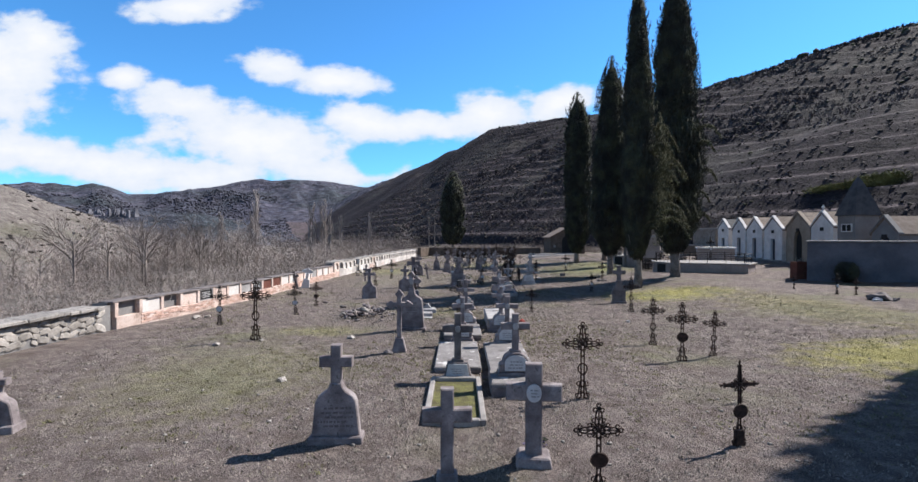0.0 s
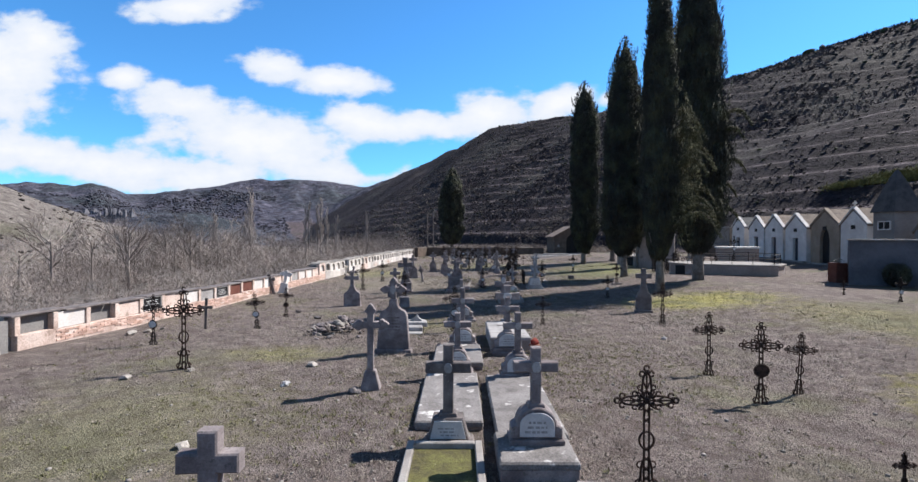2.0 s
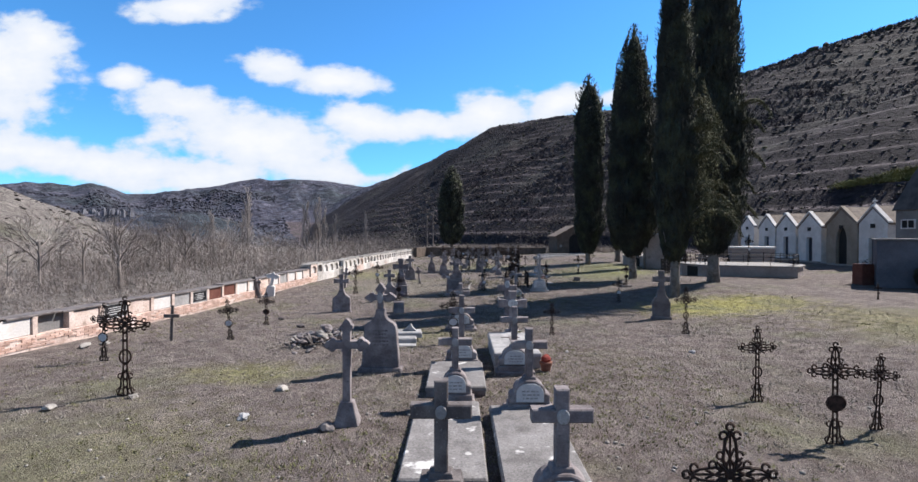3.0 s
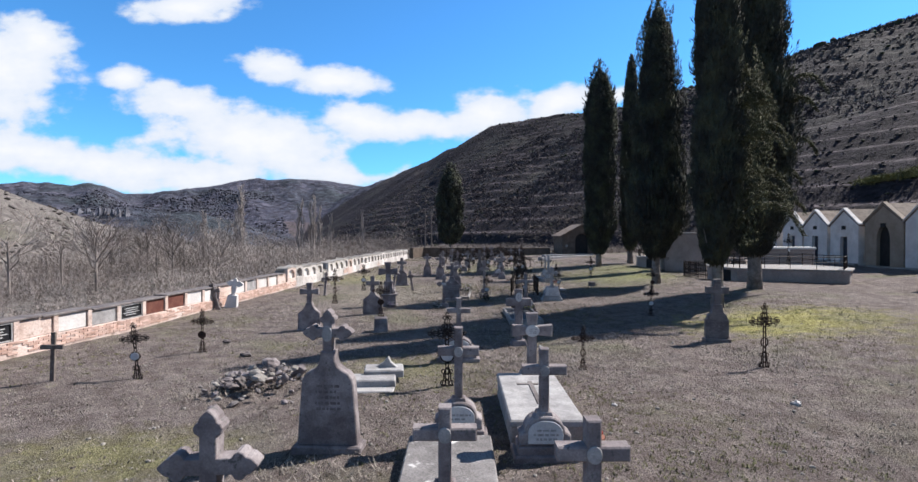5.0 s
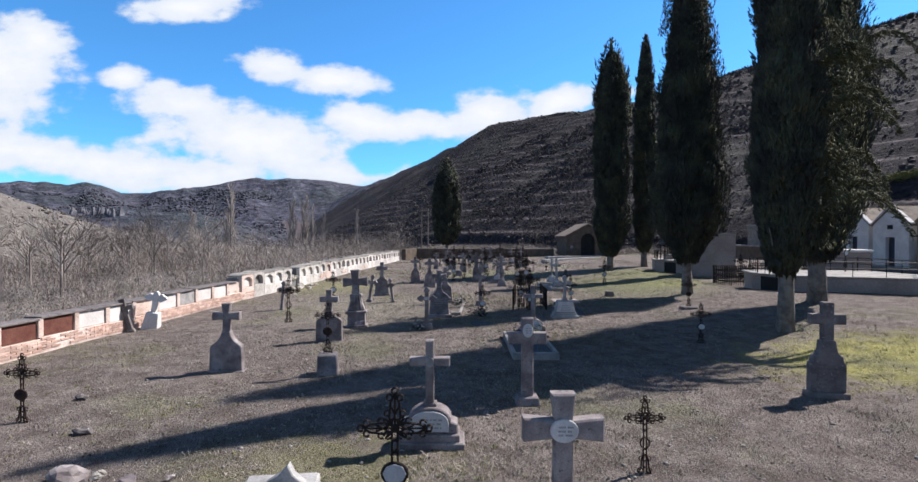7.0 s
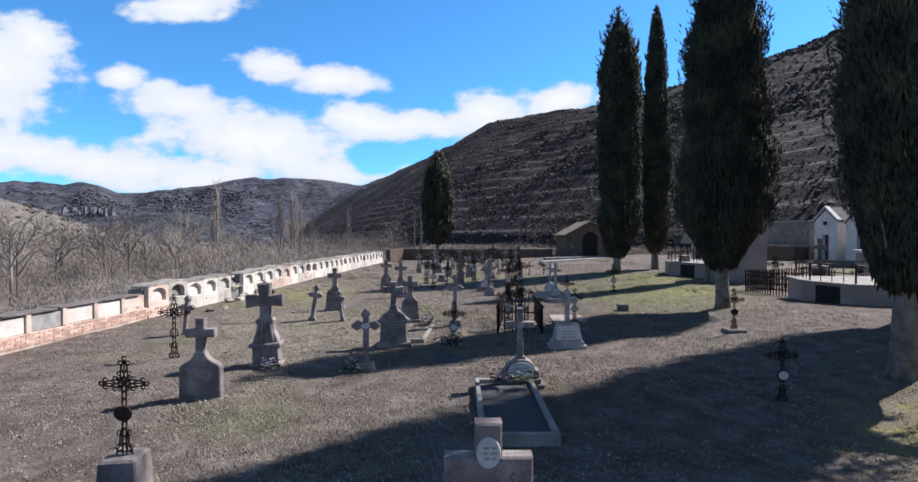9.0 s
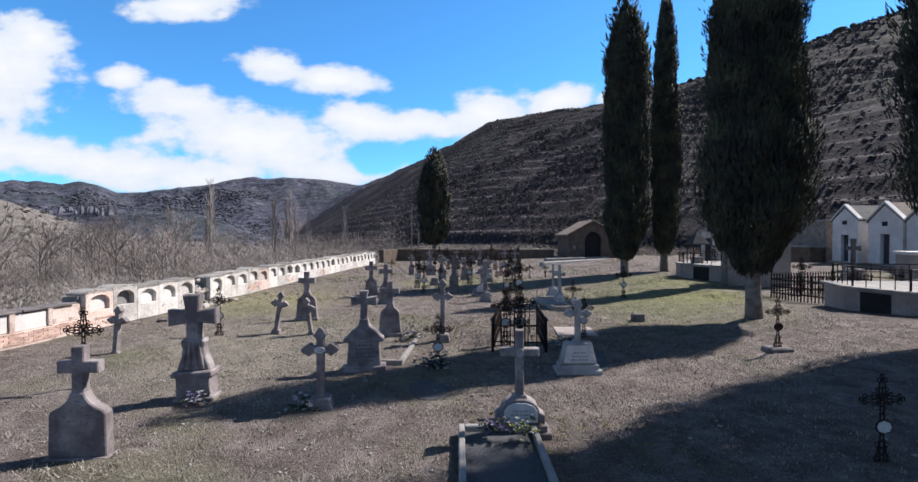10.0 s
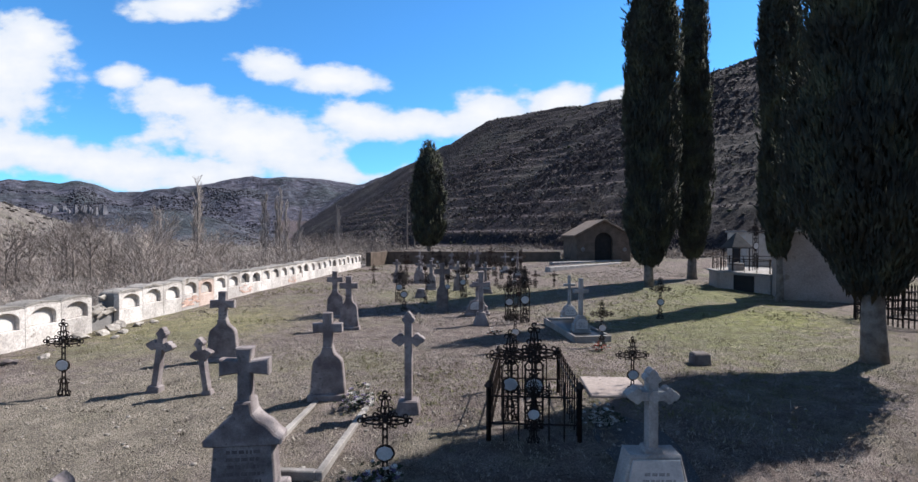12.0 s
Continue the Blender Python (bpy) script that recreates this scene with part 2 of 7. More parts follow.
BLUE_GREY = make_mat("blue_grey_render", [(0.13, 0.135, 0.16), (0.19, 0.195, 0.225)], 0.9, 20, bump=0.3, depth=0.006, contrast=0.35)
CREAM = make_mat("cream_render", [(0.60, 0.53, 0.45), (0.80, 0.72, 0.63)], 1.1, 22, bump=0.3, depth=0.008, contrast=0.35)
BEIGE = make_mat("pinkish_grey_render", [(0.38, 0.315, 0.285), (0.52, 0.44, 0.40)], 0.9, 18, bump=0.4, depth=0.008, contrast=0.5, speck=((0.22, 0.18, 0.155), 1.6, 0.62))
GREY_RENDER = make_mat("grey_render", [(0.24, 0.23, 0.225), (0.33, 0.315, 0.30)], 1.0, 22, bump=0.4, depth=0.008)
PINK_RENDER = make_mat("pinkish_render", [(0.55, 0.40, 0.33), (0.84, 0.66, 0.57), (0.95, 0.80, 0.72)], 1.7, 25, bump=0.6, depth=0.015, contrast=0.7, per_piece=0.25, speck=((0.28, 0.21, 0.17), 4.0, 0.60))
BRICK = make_mat("clay_brick", [(0.58, 0.37, 0.29), (0.86, 0.62, 0.52)], 5.0, 60, bump=0.5, depth=0.006, per_piece=0.5)
MASONRY = make_mat("rough_grey_masonry", [(0.19, 0.165, 0.14), (0.30, 0.265, 0.23), (0.42, 0.375, 0.33)], 3.2, 9, bump=0.9, depth=0.05, contrast=0.9, speck=((0.10, 0.09, 0.08), 5, 0.58))
BRICKWALL = make_mat("chapel_brick", [(0.12, 0.09, 0.07), (0.20, 0.15, 0.115)], 2.0, 14, bump=0.5, depth=0.015)
RUBBLE = make_mat("pale_rubble", [(0.34, 0.31, 0.275), (0.58, 0.53, 0.475)], 3.0, 40, bump=0.6, depth=0.015, per_piece=0.4)
OLDWASH = make_mat("stained_whitewash", [(0.46, 0.42, 0.385), (0.76, 0.705, 0.66), (0.95, 0.90, 0.85)], 1.5, 18, bump=0.7, depth=0.025, contrast=0.75, per_piece=0.4, speck=((0.24, 0.205, 0.175), 3.0, 0.615))
COPING = make_mat("coping_stone", [(0.27, 0.25, 0.23), (0.46, 0.425, 0.385)], 2.0, 40, bump=0.6, depth=0.012, per_piece=0.5, contrast=0.8, speck=((0.11, 0.10, 0.085), 6, 0.57))
ROOF = make_mat("grey_slate", [(0.07, 0.07, 0.075), (0.13, 0.125, 0.125)], 2.5, 30, bump=0.5, depth=0.01)
TILE = make_mat("roof_tile", [(0.17, 0.125, 0.095), (0.28, 0.215, 0.17)], 3.0, 30, bump=0.5, depth=0.01, per_piece=0.4)
DARK = make_mat("dark_opening", [(0.02, 0.02, 0.022), (0.035, 0.033, 0.032)], 3.0, 30, bump=0)
DOOR_BLUE = make_mat("dark_blue_door", [(0.03, 0.035, 0.06), (0.05, 0.055, 0.085)], 5.0, 30, rough=0.5, bump=0.2, depth=0.003)
DOOR_RED = make_mat("red_brown_panel", [(0.16, 0.055, 0.04), (0.22, 0.09, 0.065)], 5.0, 30, bump=0.2, depth=0.003)
BLACK_STONE = make_mat("black_granite", [(0.02, 0.02, 0.023), (0.04, 0.04, 0.045)], 8.0, 90, rough=0.3, bump=0.05, depth=0.002)
PETAL_WHITE = make_mat("white_petals", [(0.62, 0.60, 0.55), (0.75, 0.74, 0.70)], 9.0, 50, bump=0)
PETAL_VIOLET = make_mat("faded_violet_petals", [(0.12, 0.09, 0.20), (0.32, 0.27, 0.42)], 12.0, 50, bump=0)
PETAL_YELLOW = make_mat("yellow_petals", [(0.45, 0.42, 0.10), (0.62, 0.58, 0.25)], 9.0, 50, bump=0)
PETAL_RED = make_mat("red_petals", [(0.30, 0.04, 0.03), (0.48, 0.10, 0.07)], 9.0, 50, bump=0)
LEAF = make_mat("flower_leaves", [(0.02, 0.035, 0.02), (0.05, 0.075, 0.035)], 9.0, 50, bump=0)
TERRACOTTA = make_mat("terracotta", [(0.30, 0.12, 0.08), (0.40, 0.18, 0.12)], 9.0, 50, bump=0.2, depth=0.002)
GRAVEL = make_mat("dark_gravel", [(0.05, 0.05, 0.055), (0.16, 0.16, 0.17)], 40.0, 160, bump=0.8, depth=0.02, contrast=1.0, speck=((0.40, 0.44, 0.52), 75, 0.64))
MOSS = make_mat("moss_and_grass", [(0.07, 0.055, 0.04), (0.15, 0.14, 0.05), (0.25, 0.25, 0.075)], 4.0, 45, bump=0.9, depth=0.03, contrast=1.0)
STRAW = make_mat("dry_grass_blades", [(0.245, 0.212, 0.178), (0.44, 0.39, 0.33)], 0.7, 30, bump=0, contrast=0.8, island=1.1)
LITTER = make_mat("dead_leaf_litter", [(0.05, 0.04, 0.035), (0.16, 0.13, 0.105), (0.40, 0.345, 0.29)], 2.0, 30, bump=0, contrast=0.9, island=1.7)
GREEN_BLADE = make_mat("green_grass_blades", [(0.14, 0.14, 0.065), (0.27, 0.255, 0.115)], 0.7, 30, bump=0, contrast=0.8, island=0.9)

# ---- shape helpers ----


def finish(name, bm, material, parent=None, label="", smooth=False):
    me = bpy.data.meshes.new(name)
    bmesh.ops.recalc_face_normals(bm, faces=bm.faces)
    bm.to_mesh(me)
    bm.free()
    for m in (material if isinstance(material, (list, tuple)) else [material]):
        me.materials.append(m)
    if smooth:
        me.polygons.foreach_set("use_smooth", [True] * len(me.polygons))
    ob = new(name, me)
    if parent is not None:
        ob.parent = parent
    if label:
        tagged(ob, label)
    return ob


def part(name, bm, material, parent, label="", smooth=False):
    return finish(name, bm, material, parent, label, smooth)


def piece(name, me, m, parent):
    """One piece on shared mesh data."""
    ob = new(name, me)
    ob.matrix_basis = m
    ob.parent = parent
    return ob


def mesh_of(name, bm, material, smooth=False):
    me = bpy.data.meshes.new(name)
    bmesh.ops.recalc_face_normals(bm, faces=bm.faces)
    bm.to_mesh(me)
    bm.free()
    me.materials.append(material)
    if smooth:
        me.polygons.foreach_set("use_smooth", [True] * len(me.polygons))
    return me


def raw_mesh(name, verts, faces, materials, index=None, smooth=False):
    """A mesh from arrays of corners and of equal-sided faces."""
    verts, faces = np.asarray(verts, dtype=np.float32), np.asarray(faces, dtype=np.int32)
    me = bpy.data.meshes.new(name)
    me.vertices.add(len(verts))
    me.vertices.foreach_set("co", verts.ravel())
    k = faces.shape[1]
    me.loops.add(faces.size)
    me.loops.foreach_set("vertex_index", faces.ravel())
    me.polygons.add(len(faces))
    me.polygons.foreach_set("loop_start", np.arange(0, faces.size, k, dtype=np.int32))
    me.polygons.foreach_set("loop_total", np.full(len(faces), k, dtype=np.int32))
    if index is not None:
        me.polygons.foreach_set("material_index", np.asarray(index, dtype=np.int32))
    if smooth:
        me.polygons.foreach_set("use_smooth", np.ones(len(faces), dtype=bool))
    for m in materials:
        me.materials.append(m)
    me.update(calc_edges=True)
    return me


def inset(outline, b):
    """The closed outline (x, z), counter-clockwise, moved inwards by b."""
    got, k = [], len(outline)
    for i in range(k):
        p, q, r = Vector(outline[i - 1]), Vector(outline[i]), Vector(outline[(i + 1) % k])
        e, f = (q - p).normalized(), (r - q).normalized()
        ne, nf = Vector((-e.y, e.x)), Vector((-f.y, f.x))
        n = ne + nf
        d = max(n.length_squared / 2, 0.35)
        got.append(q + n * (b / d))
    return got


def area2(outline):
    return sum(outline[i - 1][0] * outline[i][1] - outline[i][0] * outline[i - 1][1] for i in range(len(outline)))


def slab(bm, outline, depth, bevel=0.012, y=0.0, z=0.0, x=0.0):
    """An upright slab: the outline in x and z, depth along y, its edges worn off."""
    if area2(outline) < 0:
        outline = outline[::-1]
    inner = inset(outline, bevel)
    rings = []
    for pts, yy in ((inner, -depth / 2), (outline, -depth / 2 + bevel), (outline, depth / 2 - bevel), (inner, depth / 2)):
        rings.append([bm.verts.new((x + p[0], y + yy, z + p[1])) for p in pts])
    k = len(outline)
    for a, b in zip(rings, rings[1:]):
        for i in range(k):
            bm.faces.new((a[i], a[(i + 1) % k], b[(i + 1) % k], b[i]))
    bm.faces.new(rings[0][::-1])
    bm.faces.new(rings[-1])


def flat_slab(bm, outline, z0, z1, bevel=0.012):
    """A lying slab: the outline in x and y, from z0 to z1."""
    if area2(outline) < 0:
        outline = outline[::-1]
    inner = inset(outline, bevel)
    rings = []
    for pts, zz in ((outline, z0), (outline, z1 - bevel), (inner, z1)):
        rings.append([bm.verts.new((p[0], p[1], zz)) for p in pts])
    k = len(outline)
    for a, b in zip(rings, rings[1:]):
        for i in range(k):
            bm.faces.new((a[i], a[(i + 1) % k], b[(i + 1) % k], b[i]))
    bm.faces.new(rings[0][::-1])
    bm.faces.new(rings[-1])


def block(bm, w, d, z0, z1, taper=1.0, bevel=0.012, x=0.0, y=0.0):
    """A block with worn edges, its top taper times as wide."""
    rings = []
    b = min(bevel, (z1 - z0) * 0.3)
    for s, zz, cut in ((1.0, z0, 0), (1 + (taper - 1) * 0.97, z1 - b, 0), (taper, z1, b)):
        hw, hd = w / 2 * s - cut, d / 2 * s - cut
        c = bevel * 0.7
        ring = []
        for sx, sy in ((-1, -1), (1, -1), (1, 1), (-1, 1)):
            one, two = (sx * (hw - c), sy * hd), (sx * hw, sy * (hd - c))
            for px, py in ((one, two) if sx * sy < 0 else (two, one)):
                ring.append(bm.verts.new((x + px, y + py, zz)))
        rings.append(ring)
    for a, c in zip(rings, rings[1:]):
        for i in range(8):
            bm.faces.new((a[i], a[(i + 1) % 8], c[(i + 1) % 8], c[i]))
    bm.faces.new(rings[0][::-1])
    bm.faces.new(rings[-1])


def tube(bm, pts, r, sides=5, close=False):
    """A round bar along the points; r a number or one for each point."""
    pts = [Vector(p) for p in pts]
    rr = r if isinstance(r, (list, tuple)) else [r] * len(pts)
    rings = []
    for i, p in enumerate(pts):
        a, b = pts[max(i - 1, 0)], pts[min(i + 1, len(pts) - 1)]
        if close:
            a, b = pts[i - 1], pts[(i + 1) % len(pts)]
        d = (b - a).normalized() if (b - a).length > 1e-6 else Vector((0, 0, 1))
        s = d.cross(Vector((0, 1, 0)))
        if s.length < 0.05:
            s = d.cross(Vector((1, 0, 0)))
        s.normalize()
        t = d.cross(s)
        rings.append([bm.verts.new(p + (s * math.cos(6.2832 * k / sides) + t * math.sin(6.2832 * k / sides)) * rr[i]) for k in range(sides)])
    pairs = list(zip(rings, rings[1:])) + ([(rings[-1], rings[0])] if close else [])
    for a, b in pairs:
        for k in range(sides):
            bm.faces.new((a[k], a[(k + 1) % sides], b[(k + 1) % sides], b[k]))
    if not close:
        bm.faces.new(rings[0][::-1])
        bm.faces.new(rings[-1])


def arc(cx, cz, r, a0, a1, k=8, y=0.0):
    return [(cx + r * math.cos(radians(a0 + (a1 - a0) * i / k)), y, cz + r * math.sin(radians(a0 + (a1 - a0) * i / k))) for i in range(k + 1)]


def disc(bm, cx, cz, rx, rz, depth, y=0.0, k=20):
    slab(bm, [(rx * math.cos(6.2832 * i / k), rz * math.sin(6.2832 * i / k)) for i in range(k)], depth, depth * 0.3, y, cz, cx)


# ---- ground ----


def smooth(a, b, x):
    t = np.clip((x - a) / (b - a), 0, 1)
    return t * t * (3 - 2 * t)


def wall_x(y):
    """The niche wall's inner face."""
    return -9.94 + 0.094 * (y - 14.0)


def value_noise(x, y, seed=0):
    """Smooth noise between 0 and 1 on a unit lattice, for arrays."""
    xi, yi = np.floor(x), np.floor(y)
    fx, fy = x - xi, y - yi
    fx, fy = fx * fx * (3 - 2 * fx), fy * fy * (3 - 2 * fy)

    def lattice(i, j):
        s = np.sin(i * 127.1 + j * 311.7 + seed * 74.7) * 43758.5453
        return s - np.floor(s)

    return (lattice(xi, yi) * (1 - fx) + lattice(xi + 1, yi) * fx) * (1 - fy) + (lattice(xi, yi + 1) * (1 - fx) + lattice(xi + 1, yi + 1) * fx) * fy


def fbm(x, y, octaves=4, seed=0):
    total, amp, norm = 0, 1.0, 0.0
    for o in range(octaves):
        total = total + amp * value_noise(x * 2 ** o, y * 2 ** o, seed + o)
        norm += amp
        amp *= 0.5
    return total / norm - 0.5


def yard_height(x, y):
    """The graveyard's ground."""
    dip = -0.15 * smooth(12, 22, y) * (1 - smooth(26, 33, y)) - 0.06 * smooth(26, 33, y) * (1 - smooth(40, 48, y)) - 0.12 * np.exp(-((x - 5.4) / 2.2) ** 2) * smooth(7, 10, y) * (1 - smooth(13, 19, y))
    rise = 0.42 * smooth(7.0, 13.5, x) * (1 - 0.65 * smooth(31, 37, y)) + 0.45 * smooth(19, 28, x) * (1 - 0.7 * smooth(48, 60, y))
    rough = 0.10 * fbm(x * 0.35, y * 0.35, 3, 3) + 0.05 * fbm(x * 1.7, y * 1.7, 3, 9)
    return dip + rise + rough + 0.25 * smooth(44, 66, y) * smooth(0, 10, x)


HILL_A = [-400, 75, 147, 230, 335, 546, 774, 1400, 4000]
HILL_H = [66, 68, 67, 73, 85, 82, 79, 74, 60]


def ground_height(x, y):
    x, y = np.asarray(x, dtype=float), np.asarray(y, dtype=float)
    z = yard_height(np.clip(x, -12, 34), np.clip(y, -20, 74))
    # the valley beyond the niche wall
    d = wall_x(np.clip(y, -30, 90)) - 0.55 - x
    z = z - 3.6 * smooth(0, 26, d) - 2.0 * smooth(30, 90, d) + 0.5 * fbm(x * 0.05, y * 0.05, 3, 5) * smooth(2, 20, d)
    # terraced hill
    p = 0.906 * x + 0.423 * y
    a = -0.423 * x + 0.906 * y
    bend = 26 * fbm(a * 0.009, p * 0.004 + 3, 3, 11) + 7 * fbm(a * 0.04, p * 0.03, 3, 12)
    top = np.interp(a, HILL_A, HILL_H)
    u = np.clip((p + bend * smooth(70, 130, p) - 57) / 133.0, 0, 1.6)
    raw = top * np.where(u < 1, u ** 0.94, 1 + 0.25 * np.minimum(u - 1, 0.4))
    raw = raw + 4.0 * fbm(a * 0.015, p * 0.02, 4, 13) * smooth(0.08, 0.4, u)
    step = 2.8 + 1.1 * smooth(40, 200, a)
    lvl = raw / step + 1.1 * fbm(a * 0.010, p * 0.012, 2, 14)
    fl = np.floor(lvl)
    fr = lvl - fl
    keep = 0.80 + 0.20 * smooth(-0.16, 0.10, fbm(a * 0.014, p * 0.06, 4, 15))
    hard = fl + 0.06 * fr + 0.94 * np.clip(fr / 0.70, 0, 1)
    terr = step * (hard * keep + lvl * (1 - keep))
    hill = np.where(raw > 0.3, terr * smooth(0.3, 3.0, raw), 0)
    z = z + np.maximum(hill, 0) + smooth(0.1, 0.4, u) * (0.45 * fbm(a * 0.16, p * 0.16, 3, 16) + 4.5 * fbm(a * 0.045, p * 0.018, 3, 28) * smooth(1.0, 0.7, u))
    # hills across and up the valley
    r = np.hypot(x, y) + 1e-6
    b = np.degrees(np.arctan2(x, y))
    left = smooth(98, 178, -x) * (1 - smooth(150, 300, y))
    z = z + left * (27 + 12 * fbm(x * 0.02, y * 0.02, 4, 17))
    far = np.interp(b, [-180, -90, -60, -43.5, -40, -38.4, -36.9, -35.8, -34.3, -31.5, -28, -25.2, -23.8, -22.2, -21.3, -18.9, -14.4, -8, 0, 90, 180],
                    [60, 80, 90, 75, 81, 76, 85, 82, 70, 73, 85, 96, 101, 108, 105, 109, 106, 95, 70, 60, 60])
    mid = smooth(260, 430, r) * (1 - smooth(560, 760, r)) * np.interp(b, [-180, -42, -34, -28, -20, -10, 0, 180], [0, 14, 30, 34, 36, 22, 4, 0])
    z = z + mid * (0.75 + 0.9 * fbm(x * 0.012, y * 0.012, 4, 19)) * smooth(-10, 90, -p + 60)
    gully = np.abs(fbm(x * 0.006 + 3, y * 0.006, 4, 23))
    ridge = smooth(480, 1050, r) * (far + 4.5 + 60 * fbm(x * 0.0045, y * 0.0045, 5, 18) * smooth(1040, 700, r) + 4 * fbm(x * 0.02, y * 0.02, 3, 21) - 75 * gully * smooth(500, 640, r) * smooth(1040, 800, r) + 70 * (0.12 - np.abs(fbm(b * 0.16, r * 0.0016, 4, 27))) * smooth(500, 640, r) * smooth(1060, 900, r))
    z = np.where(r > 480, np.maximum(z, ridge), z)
    return z


def hz(x, y):
    return float(ground_height(x, y))


def build_ground():
    fine = np.arange(-50, 50.01, 0.3)
    coarse = np.arange(53, 307.1, 3.5)
    ang = np.radians(np.concatenate([fine, coarse]))
    rad = [0.5]
    while rad[-1] < 3600:
        r = rad[-1]
        rad.append(r + (max(0.14, r * 0.011) if r < 62 else 0.8 if r < 190 else 1.15 if r < 330 else r * 0.011))
    rad = np.array(rad)
    aa, rr = np.meshgrid(ang, rad)
    x, y = rr * np.sin(aa), rr * np.cos(aa) - 7.0
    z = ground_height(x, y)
    nr, na = rr.shape
    verts = np.stack([x, y, z], -1).reshape(-1, 3)
    i = np.arange(nr - 1)[:, None] * na + np.arange(na)[None, :]
    j = np.arange(nr - 1)[:, None] * na + (np.arange(na)[None, :] + 1) % na
    faces = np.stack([i, i + na, j + na, j], -1).reshape(-1, 4)
    # the middle
    mx, my = x[:-1] , y[:-1]
    p = (0.906 * mx + 0.423 * my)
    d = wall_x(np.clip(my, -30, 90)) - 0.5 - mx
    region = np.zeros(mx.shape, dtype=int)
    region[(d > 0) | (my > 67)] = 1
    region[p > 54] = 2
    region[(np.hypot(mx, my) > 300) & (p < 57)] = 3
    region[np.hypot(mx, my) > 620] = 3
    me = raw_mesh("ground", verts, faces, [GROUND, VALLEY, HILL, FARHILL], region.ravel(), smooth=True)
    me.flip_normals()
    ob = new("ground", me)
    return tagged(ob, "dry stony grass ground running into terraced scrub hills", "ground", kind="structure")


def ground_mat(name, dry, stone, green, green_cut, scale, bump, depth, fine=55.0, slope=None, patches=(), grain=(0.35, 1.65)):
    m = bpy.data.materials.new(name)
    m.use_nodes = True
    n, ln = m.node_tree.nodes, m.node_tree.links
    bsdf = n["Principled BSDF"]
    bsdf.inputs["Roughness"].default_value = 0.95
    bsdf.inputs["Specular IOR Level"].default_value = 0.1
    geo = n.new("ShaderNodeNewGeometry")

    def tex(sc, detail, rgh=0.6, lac=2.0):
        t = n.new("ShaderNodeTexNoise")
        t.inputs["Scale"].default_value, t.inputs["Detail"].default_value, t.inputs["Roughness"].default_value = sc, detail, rgh
        ln.new(geo.outputs["Position"], t.inputs["Vector"])
        return t.outputs[0]

    def ramp(src, lo, hi, a, b):
        r = n.new("ShaderNodeMapRange")
        for key, v in (("From Min", lo), ("From Max", hi), ("To Min", a), ("To Max", b)):
            r.inputs[key].default_value = v
        ln.new(src, r.inputs[0])
        return r.outputs[0]

    def mix(f, a, b, mode="MIX"):
        x = n.new("ShaderNodeMix")
        x.data_type, x.blend_type = "RGBA", mode
        for s, v in ((0, f), (6, a), (7, b)):
            if isinstance(v, tuple):
                x.inputs[s].default_value = (*v, 1)
            elif isinstance(v, float):
                x.inputs[s].default_value = v
            else:
                ln.new(v, x.inputs[s])
        return x.outputs[2]

    patch, mid, grit = tex(scale, 5), tex(scale * 9, 5, 0.7), tex(fine, 4, 0.75)
    c = mix(ramp(mid, 0.38, 0.62, 0, 1), dry, stone)
    lush = ramp(patch, green_cut, green_cut + 0.14, 0, 0.8)
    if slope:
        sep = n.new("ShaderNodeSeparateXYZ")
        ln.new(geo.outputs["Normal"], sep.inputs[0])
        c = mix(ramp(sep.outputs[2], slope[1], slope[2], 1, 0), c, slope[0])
    for (px, py, rx, ry), tone in patches:
        m2 = n.new("ShaderNodeMapping")
        m2.vector_type = "TEXTURE"
        m2.inputs["Location"].default_value, m2.inputs["Scale"].default_value = (px, py, 0), (rx, ry, 50)
        ln.new(geo.outputs["Position"], m2.inputs[0])
        far = n.new("ShaderNodeVectorMath")
        far.operation = "LENGTH"
        ln.new(m2.outputs[0], far.inputs[0])
        near = n.new("ShaderNodeMath")
        near.operation = "MULTIPLY_ADD"
        near.inputs[1].default_value = 2.2
        ln.new(mid, near.inputs[0])
        ln.new(far.outputs["Value"], near.inputs[2])
        c = mix(ramp(near.outputs[0], 1.45, 2.25, 0.75, 0), c, tone)
    c = mix(lush, c, green)
    dark = ramp(grit, 0.32, 0.68, *grain)
    tread = n.new("ShaderNodeMath")
    tread.operation = "MULTIPLY"
    ln.new(dark, tread.inputs[0])
    ln.new(ramp(tex(scale * 7.5, 6, 0.68), 0.33, 0.67, 0.72, 1.28), tread.inputs[1])
    dark = tread.outputs[0]
    v = n.new("ShaderNodeHueSaturation")
    ln.new(dark, v.inputs["Value"])
    ln.new(c, v.inputs["Color"])
    ln.new(v.outputs[0], bsdf.inputs["Base Color"])
    b = n.new("ShaderNodeBump")
    b.inputs["Strength"].default_value, b.inputs["Distance"].default_value = bump, depth
    add = n.new("ShaderNodeMath")
    add.operation = "MULTIPLY_ADD"
    add.inputs[1].default_value = 0.6
    ln.new(grit, add.inputs[0])
    ln.new(mid, add.inputs[2])
    ln.new(add.outputs[0], b.inputs["Height"])
    ln.new(b.outputs[0], bsdf.inputs["Normal"])
    return m


